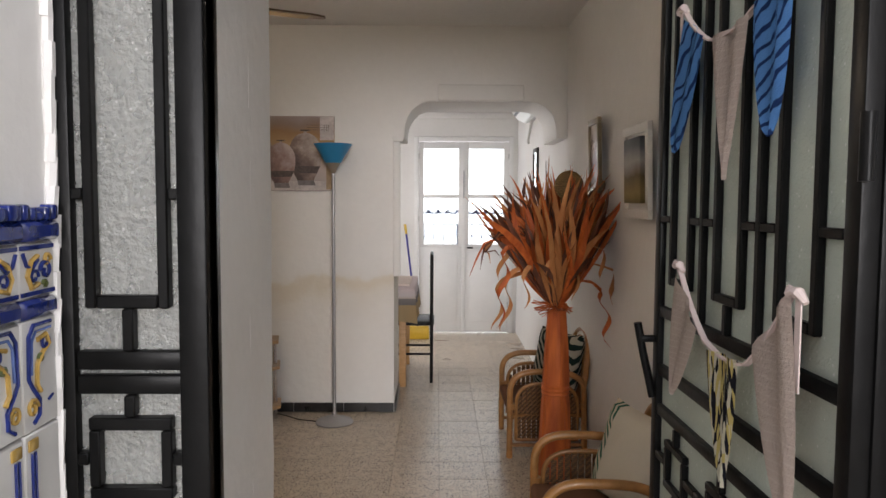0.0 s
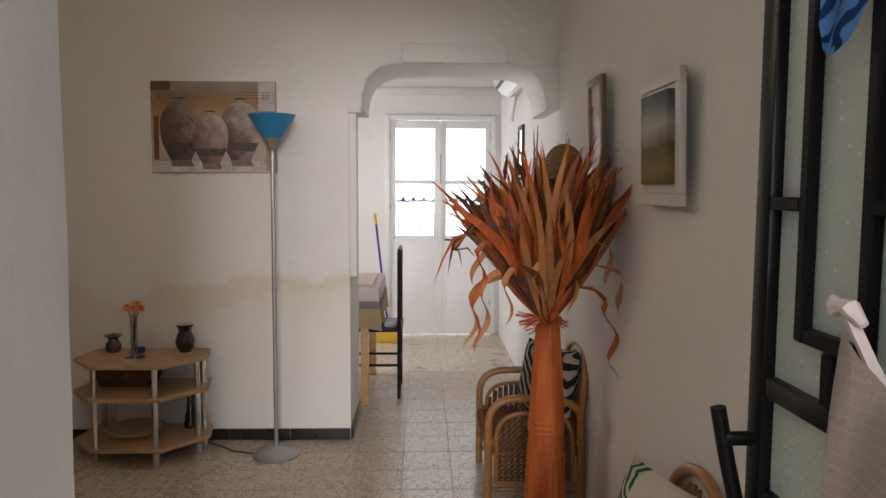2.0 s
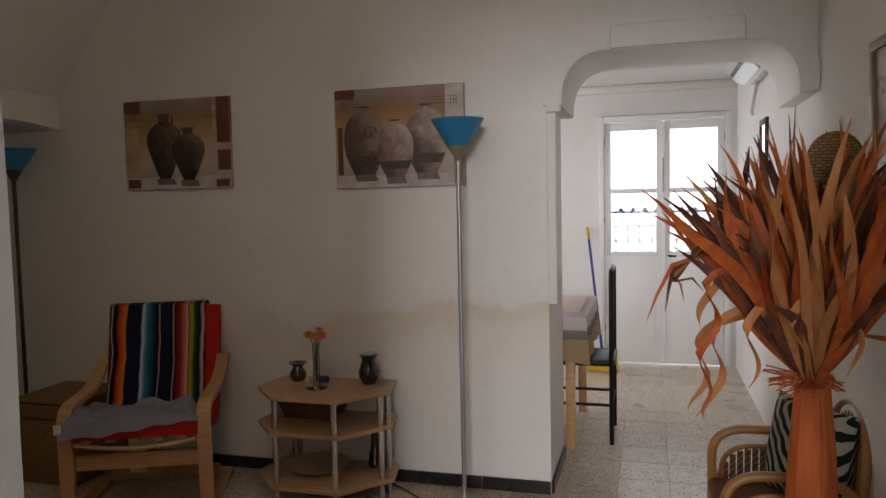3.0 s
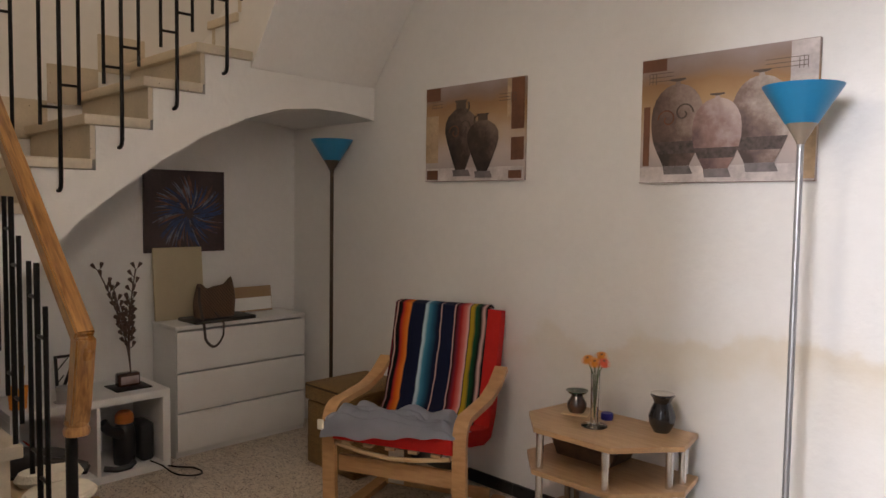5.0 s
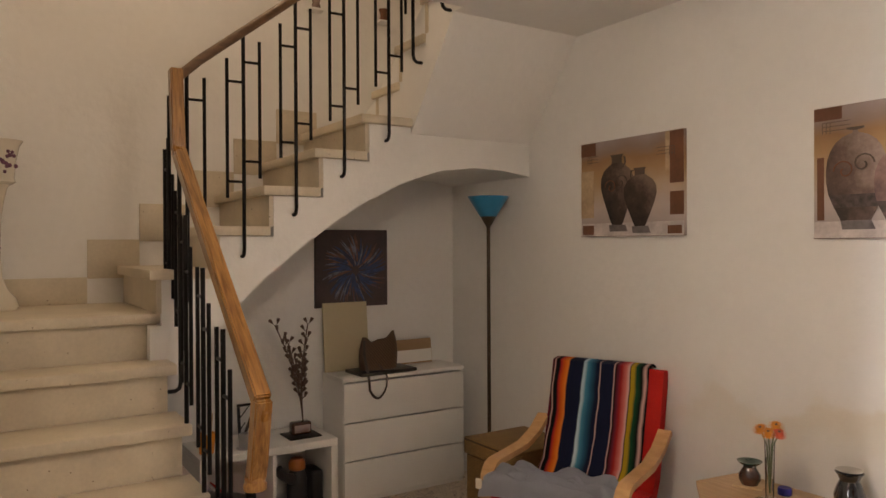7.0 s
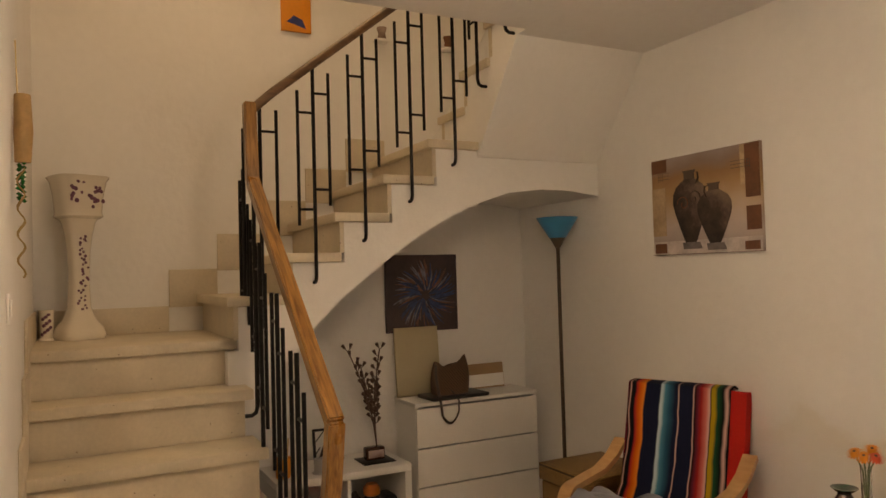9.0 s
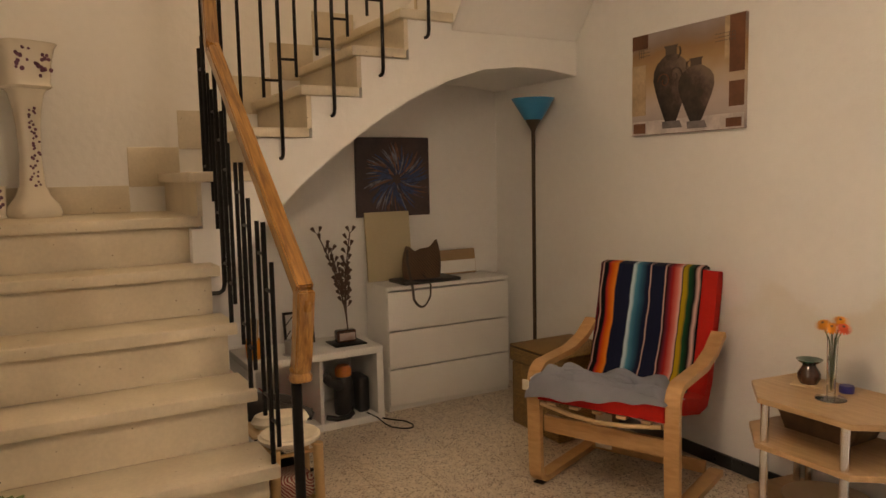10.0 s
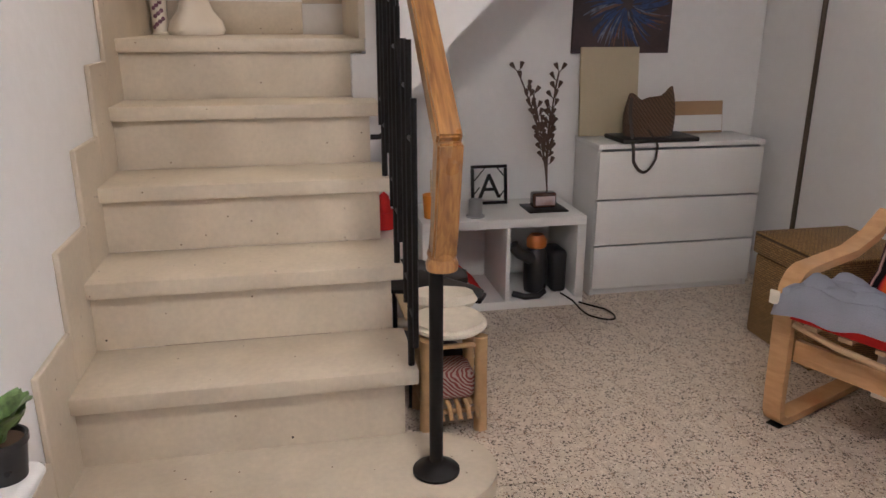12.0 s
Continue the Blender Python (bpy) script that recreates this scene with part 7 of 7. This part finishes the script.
for tips in ((-0.135, 0.60), (0.05, 0.595), (-0.06, 0.50), (0.02, 0.43)):
    y1, z1 = tips
    line = arc((0.0, 0.02, 0.07), (0.0, y1, z1), (0.0, 0.0, z1 * 0.55), 14)
    part("twig", tube(bmn(), line, 0.0035, 6), TWIG, tw)
    for i, p in enumerate(line[5:]):
        for s in (-1, 1):
            if rng3.random() < 0.8:
                bm = bmn()
                q = Vector(p) + Vector((rng3.uniform(-0.015, 0.015), s * rng3.uniform(0.005, 0.015), 0.012))
                tube(bm, [p, tuple(q)], 0.002, 5)
                lathe(bm, [(0.003, 0.0), (0.007, 0.012), (0.0105, 0.028), (0.008, 0.030), (0.0, 0.024)], 8, Matrix.Translation(q) @ pose(0, 0, 0, -s * rng3.uniform(5, 40), rng3.uniform(-25, 25), 0))
                part("seed_head", bm, TWIG, tw)
af = thing("letter_frame", pose(-3.70, 3.66, 0.4105, 0, -8, 0), "small black wire frame around a letter A", "ornament")
for a, b_, c_, e in ((-0.085, 0.085, 0, 0.014), (-0.085, 0.085, 0.166, 0.18), (-0.085, -0.071, 0.0145, 0.1655), (0.071, 0.085, 0.0145, 0.1655)):
    part("frame", box(bmn(), -0.008, 0.008, a, b_, c_, e, 0.003), BLACK_MATT, af)
for (y0, z0), (y1, z1) in (((-0.07, 0.11), (-0.02, 0.165)), ((-0.07, 0.05), (-0.045, 0.08)), ((0.07, 0.06), (0.045, 0.03)), ((0.07, 0.13), (0.04, 0.165))):
    part("wire", tube(bmn(), [(0.0, y0, z0), (0.0, y1, z1)], 0.003, 6), BLACK_MATT, af)
cu = bpy.data.curves.new("letter", "FONT")
cu.body, cu.size, cu.extrude, cu.align_x = "A", 0.16, 0.004, "CENTER"
lt = new("letter", cu)
lt.data.materials.append(BLACK_MATT)
lt.parent = af
lt.matrix_basis = pose(0.004, 0.0, 0.03, 90, 0, 90)
tl = thing("tealight_cup", pose(-3.50, 3.545, 0.4105), "small silver cup on a saucer", "cup")
part("saucer", lathe(bmn(), [(0.0, 0.0), (0.04, 0.0), (0.042, 0.004), (0, 0.004)], 24), SILVER, tl)
part("cup", lathe(bmn(), [(0.0, 0.0042), (0.03, 0.0042), (0.03, 0.075), (0.027, 0.075), (0.027, 0.01), (0, 0.01)], 24), SILVER, tl)
op = thing("orange_pot", pose(-3.52, 3.36, 0.4105), "orange pot with pencils", "pot")
part("pot", lathe(bmn(), [(0.0, 0.0), (0.035, 0.0), (0.042, 0.10), (0.038, 0.10), (0.032, 0.01), (0, 0.01)], 24), ORANGE, op)
for i in range(4):
    part("pencil", tube(bmn(), [(0.01 * i - 0.015, 0.01 * (i % 2), 0.012), (0.02 * i - 0.03, 0.02 * (i % 2), 0.2)], 0.004, 6), (PALE, BLACK_MATT, LACQUER, PALE)[i], op)

# ---- stool, slippers and shoes beside the stairs ----
LOG = material("peeled_branch", (0.50, 0.32, 0.15), 0.6, vary=0.2, scale=12, bump=0.2)
FLEECE = material("cream_fleece", (0.74, 0.68, 0.56), 0.95, vary=0.08, scale=30, bump=0.6, bscale=150, spec=0.05)
RAG = leaf_print("red_woven_rag", (0.22, 0.06, 0.05), (0.40, 0.32, 0.27), 40, 0.5)
st = thing("branch_stool", pose(-2.575, 3.235, 0) @ Matrix.Diagonal((1, 1, 0.87, 1)), "small rustic branch stool with a fleece heart seat", "stool")
for x, y in ((0.085, 0.085), (0.085, -0.085), (-0.085, 0.085), (-0.085, -0.085)):
    part("leg", tube(bmn(), [(x, y, 0.0), (x * 0.98, y, 0.18), (x, y * 0.97, 0.36)], [0.022, 0.019, 0.021], 10), LOG, st)
for z in (0.08, 0.33):
    for a, b_ in (((0.085, -0.10), (0.085, 0.10)), ((-0.085, -0.10), (-0.085, 0.10)), ((-0.10, 0.085), (0.10, 0.085)), ((-0.10, -0.085), (0.10, -0.085))):
        part("stretcher", tube(bmn(), [(*a, z), (*b_, z)], 0.009, 8), LOG, st)
for k in range(6):
    y = -0.07 + 0.028 * k
    part("slat", tube(bmn(), [(-0.10, y, 0.105), (0.085, y, 0.10), (0.125, y, 0.07)], 0.008, 8), LOG, st)
part("rag", box(bmn(), -0.07, 0.075, -0.075, 0.075, 0.108, 0.22, 0.03, 3), RAG, st, "red woven cloth on the lower rack")
bm = bmn()
heart = []
for k in range(48):
    a = 2 * math.pi * k / 48
    heart.append((0.118 * math.cos(a) * (1 - 0.28 * math.exp(-((a - math.pi) / 0.3) ** 2)), 0.118 * math.sin(a)))
prism(bm, heart, lambda a, b_, d: (a, b_, 0.362 + d), 0.035)
bmesh.ops.bevel(bm, geom=[e for e in bm.edges if e.calc_face_angle(0) > 0.8], offset=0.012, segments=3, affect="EDGES")
part("seat", bm, FLEECE, st, "cream fleece seat")
bs = solid("fleece_slipper", lathe(bmn(), [(0.0, 0.0), (0.10, 0.0), (0.115, 0.02), (0.10, 0.045), (0.0, 0.05)], 32, None, 0.6), FLEECE, "cream fleece pad beside the stool", "slipper")
bs.matrix_basis = pose(-2.72, 3.245, 0.33, 0, 0, 80)
rk = thing("shoe_rack", pose(-2.85, 3.22, 0), "low shoe rack beside the stairs", "shoe rack")
for x in (-0.19, 0.19):
    for y in (-0.09, 0.09):
        part("leg", tube(bmn(), [(x, y, 0.0), (x, y, 0.32)], 0.009, 8), BLACK_MATT, rk)
for z in (0.1, 0.315):
    part("shelf", box(bmn(), -0.21, 0.21, -0.11, 0.11, z, z + 0.012, 0.003), PALE, rk)
SHOE = material("dark_shoe_leather", (0.02, 0.017, 0.016), 0.5, vary=0.3, bump=0.2)


def shoe(m, mat, label):
    s = thing("shoe", m, label, "shoe", "shoes on the rack")
    bm = bmn()
    rings = []
    for t, w_, h_ in ((0, 0.028, 0.06), (0.15, 0.035, 0.07), (0.35, 0.034, 0.062), (0.6, 0.042, 0.045), (0.85, 0.04, 0.035), (1.0, 0.02, 0.022)):
        x = -0.12 + 0.25 * t
        rings.append([bm.verts.new((x, w_ * math.cos(a), 0.014 + h_ * max(0, math.sin(a)))) for a in [math.pi * k / 8 for k in range(9)]])
    for a, b_ in zip(rings, rings[1:]):
        for k in range(8):
            bm.faces.new((a[k], a[k + 1], b_[k + 1], b_[k]))
    bm.faces.new(rings[0])
    bm.faces.new(rings[-1])
    part("upper", bm, mat, s)
    part("sole", box(bmn(), -0.125, 0.135, -0.04, 0.04, 0.0, 0.0138, 0.005), BLACK_MATT, s)
    return s


for i, (x, y, z, r) in enumerate(((-2.75, 3.18, 0.1125, 20), (-2.80, 3.27, 0.1125, 30), (-2.875, 3.17, 0.3275, 75), (-2.80, 3.27, 0.3275, 62), (-2.97, 3.25, 0.3275, 80))):
    shoe(pose(x, y, z, 0, 0, r), SHOE, "worn dark leather shoe on the rack")
rp_ = thing("red_potholder", pose(-3.32, 3.13, 0.0), "stack of towels topped by a small red pot", "towels")
for i in range(5):
    part("towel", box(bmn(), -0.12, 0.12, -0.06, 0.08, 0.001 + 0.085 * i, 0.083 + 0.085 * i, 0.02, 3), (CREAM, CLOTH_BEIGE, CREAM, PALEP, CLOTH_BEIGE)[i], rp_)
part("pot", lathe(bmn(), [(0.0, 0.43), (0.04, 0.43), (0.05, 0.50), (0.045, 0.50), (0.0, 0.45)], 20), RED, rp_, "small red pot")
part("plant", lathe(bmn(), [(0.0, 0.46), (0.03, 0.5), (0.02, 0.56), (0.0, 0.58)], 12), RED, rp_)

# ---- landing: planter on a pedestal, cup, hanging, plant ----
CERAM = material("cream_ceramic", (0.74, 0.68, 0.58), 0.18, vary=0.03, bump=0.0, coat=0.5)
PLUM = material("plum_flower_decal", (0.14, 0.05, 0.09), 0.3, vary=0.5, scale=60, bump=0.0)
LZ = TREAD_Z[5] + 0.0005


def square_lathe(prof, m=None, p=4.0, seg=48):
    """A turned form with a rounded-square plan."""
    bm = bmn()
    rings = []
    for r, z in prof:
        row = []
        for k in range(seg):
            a = 2 * math.pi * k / seg
            c_, s_ = math.cos(a), math.sin(a)
            q = r / (abs(c_) ** p + abs(s_) ** p) ** (1 / p)
            row.append(bm.verts.new((q * c_, q * s_, z)))
        rings.append(row)
    for a, b_ in zip(rings, rings[1:]):
        for k in range(seg):
            bm.faces.new((a[k], a[(k + 1) % seg], b_[(k + 1) % seg], b_[k]))
    bm.faces.new(rings[0][::-1])
    bm.faces.new(rings[-1])
    return bm


PEDM = pose(-3.645, 2.45, LZ, 0, 0, 24) @ Matrix.Scale(0.9, 4)
ped = thing("pedestal", PEDM, "cream ceramic pedestal with plum flowers on the landing", "pedestal")
part("column", square_lathe([(0.105, 0.0), (0.112, 0.02), (0.10, 0.06), (0.07, 0.10), (0.05, 0.16), (0.043, 0.3), (0.048, 0.45), (0.058, 0.54), (0.070, 0.60), (0.082, 0.62)]), CERAM, ped)
rng4 = random.Random(11)


def decal(owner, spots, r):
    for x, y, z in spots:
        part("flower_decal", lathe(bmn(), [(r * rng4.uniform(0.7, 1.1), 0), (0, 0.0015)], 7, pose(x, y, z, 0, 90, 0)), PLUM, owner)


decal(ped, [(0.0525 + 0.004 * abs(z - 0.3) + (0.012 if z > 0.45 else 0), 0.012 * math.sin(z * 22) + rng4.uniform(-0.02, 0.02), z) for z in [0.1 + 0.0105 * k + rng4.uniform(-0.006, 0.006) for k in range(42)]], 0.008)
plnt = thing("planter", PEDM @ pose(0, 0, 0.6205), "cream ceramic planter with plum flowers on a pedestal", "planter")
part("bowl", square_lathe([(0.09, 0.0), (0.104, 0.012), (0.098, 0.03), (0.105, 0.12), (0.118, 0.19), (0.132, 0.215), (0.128, 0.218), (0.11, 0.19), (0.095, 0.12), (0.09, 0.06)]), CERAM, plnt)
decal(plnt, [(0.1075 + max(0, (z - 0.1)) * 0.1, y, z) for y, z in [(rng4.uniform(-0.085, 0.085), 0.115 + rng4.gauss(0, 0.032)) for k in range(26)]], 0.011)
cp = thing("patterned_cup", pose(-3.66, 2.315, LZ), "small patterned ceramic beaker on the landing", "cup")
part("cup", lathe(bmn(), [(0.0, 0.0), (0.034, 0.0), (0.034, 0.006), (0.028, 0.012), (0.032, 0.13), (0.038, 0.14), (0.03, 0.14), (0.025, 0.02), (0, 0.02)], 28), CERAM, cp)
for k in range(10):
    a = -0.6 + 0.13 * k
    part("flower_decal", lathe(bmn(), [(0.009, 0), (0, 0.002)], 6, pose(0.031 * math.cos(a), 0.031 * math.sin(a), 0.03 + 0.01 * ((k * 7) % 10), 0, 90, math.degrees(a))), PLUM, cp)

CORK = material("carved_wood_plaque", (0.42, 0.26, 0.11), 0.6, vary=0.3, scale=25, bump=0.3)
GREENB = material("green_beads", (0.02, 0.20, 0.05), 0.2, bump=0.0, coat=0.4)
BRASS = material("brass_wire", (0.45, 0.33, 0.14), 0.35, 0.9, bump=0.0)
hg = thing("wall_hanging", pose(-2.30, 2.262, 1.42), "wooden plaque with green beads and brass spirals hanging on the wall", "wall hanging")
part("cord", tube(bmn(), [(0.0, 0.012, 0.56), (0.005, 0.008, 0.72)], 0.002, 6), BRASS, hg)
part("plaque", tube(bmn(), [(0.0, 0.025, 0.36), (0.004, 0.027, 0.45), (0.0, 0.025, 0.56)], [0.022, 0.026, 0.022], 14), CORK, hg)
bm = bmn()
for k in range(26):
    lathe(bm, [(0.0, 0.0), (0.008, 0.006), (0.0, 0.013)], 8, pose(0.012 * math.sin(k), 0.02 + 0.008 * math.cos(k * 2), 0.24 + 0.0045 * k))
part("beads", bm, GREENB, hg, "green glass beads")
for s in (-0.02, 0.012, 0.03):
    pts = [(s + 0.011 * math.sin(k * 0.9), 0.02 + 0.01 * math.cos(k * 0.9), 0.34 - 0.011 * k) for k in range(30)]
    part("spiral", tube(bmn(), pts, 0.002, 5), BRASS, hg)
sw = thing("light_switch", pose(-2.05, 2.259, 1.36), "small white light switch on the wall", "light switch")
part("plate", box(bmn(), -0.04, 0.04, 0, 0.008, -0.04, 0.04, 0.003), LACQUER, sw)
part("rocker", box(bmn(), -0.015, 0.015, 0.0082, 0.012, -0.022, 0.022, 0.002), LACQUER, sw)

ledge = solid("ledge", box(bmn(), -1.745, -1.5, 2.2585, 2.36, 0.47, 0.50, 0.02, 3), WHITE, "low white plastered ledge by the stairs", "ledge", kind="structure")
pot = thing("potted_plant", pose(-1.69, 2.315, 0.5005) @ Matrix.Scale(0.7, 4), "green leafed plant in a black plastic pot on the ledge", "potted plant")
part("pot", lathe(bmn(), [(0.0, 0.0), (0.045, 0.0), (0.056, 0.09), (0.06, 0.09), (0.06, 0.105), (0.054, 0.105), (0.05, 0.09), (0.0, 0.088)], 28), DARKPL, pot)
part("soil", lathe(bmn(), [(0.052, 0.088), (0.05, 0.0935), (0.0, 0.094)], 20), EDGE, pot)
LEAF = material("variegated_leaf", (0.14, 0.22, 0.07), 0.4, vary=0.6, scale=30, bump=0.05)
for k in range(9):
    az = k * 2.4 + 0.5
    bm = bmn()
    lean = 0.18 + 0.3 * ((k * 37) % 10) / 10
    n_ = 9
    length = 0.11 + 0.012 * (k % 5)
    pts = bend(az, lean, length, 0.35, 0.09, 0.01, n_)
    prev = None
    for q, p_ in enumerate(pts):
        t_ = q / (n_ - 1)
        w_ = 0.004 + 0.034 * math.sin(math.pi * min(1, max(0, (t_ - 0.25) / 0.75)) ** 0.8)
        side_ = Vector((-math.sin(az), math.cos(az), 0.15))
        row = [bm.verts.new(Vector(p_) - side_ * w_), bm.verts.new(Vector(p_) - Vector((0, 0, 0.006 if t_ > 0.25 else 0))), bm.verts.new(Vector(p_) + side_ * w_)]
        if prev:
            bm.faces.new((prev[0], prev[1], row[1], row[0]))
            bm.faces.new((prev[1], prev[2], row[2], row[1]))
        prev = row
    part("leaf", bm, LEAF, pot)

# things on the wall up the stairs
up = thing("orange_picture", pose(BX + 0.001, 3.47, 2.79), "orange picture with a dark blue bird shape", "picture")
part("canvas", box(bmn(), 0, 0.015, 0, 0.17, 0, 0.2, 0.002), ORANGE, up)
part("shape", prism(bmn(), [(0.03, 0.05), (0.09, 0.035), (0.14, 0.02), (0.12, 0.07), (0.07, 0.09)], lambda a, b_, d: (0.0155 + d, a, b_), 0.001), T_BLUE, up, smooth=False)
for y, z, m in ((4.06, 2.80, CLAYA), (4.5, 2.80, RUST)):
    o = solid("clay_cup", lathe(bmn(), [(0.0, 0.0), (0.028, 0.0), (0.02, 0.035), (0.03, 0.07), (0.026, 0.07), (0.0, 0.04)], 20), m, "small clay cup on a wall bracket", "cup")
    o.location = (BX + 0.04, y, z)
    b_ = solid("wall_bracket", box(bmn(), 0, 0.07, -0.04, 0.04, -0.012, 0.0, 0.002), WHITE, "small white wall bracket", "bracket")
    b_.location = (BX + 0.001, y, z - 0.0005)

# ---- floor tiles, last ----
TILE = 0.24
tile_mesh = finish(box(bmn(), -0.1192, 0.1192, -0.1192, 0.1192, -0.0058, 0.0, 0.0012, 1), "tile", TERRAZZO)
near, rest = [], []
for i in range(-16, 5):
    for j in range(-3, 34):
        x, y = 0.09 + TILE * i, 0.14 + TILE * j
        inside = (BX - 0.1 < x < RX + 0.06 and 2.2 < y < 5.1) or (LX - 0.1 < x < RX + 0.06 and -0.6 < y <= 2.2) or (-1.5 < x < RX + 0.06 and y >= 5.1 and y < 8.0)
        if not inside:
            continue
        covered = x < -2.05 and y < 3.0
        if covered:
            continue
        (near if y > 2.2 and y < 6.4 else rest).append((x, y))
for x, y in near[:300]:
    ob = new("tile", tile_mesh)
    ob.parent = floor
    ob.location = (x, y, random.uniform(-0.0008, 0.0))
bm = bmn()
for x, y in rest + near[300:]:
    box(bm, x - 0.1192, x + 0.1192, y - 0.1192, y + 0.1192, -0.0058, random.uniform(-0.0008, 0.0))
ob = part("tile", bm, TERRAZZO, floor, smooth=False)
tagged(ob, kind="stuff")
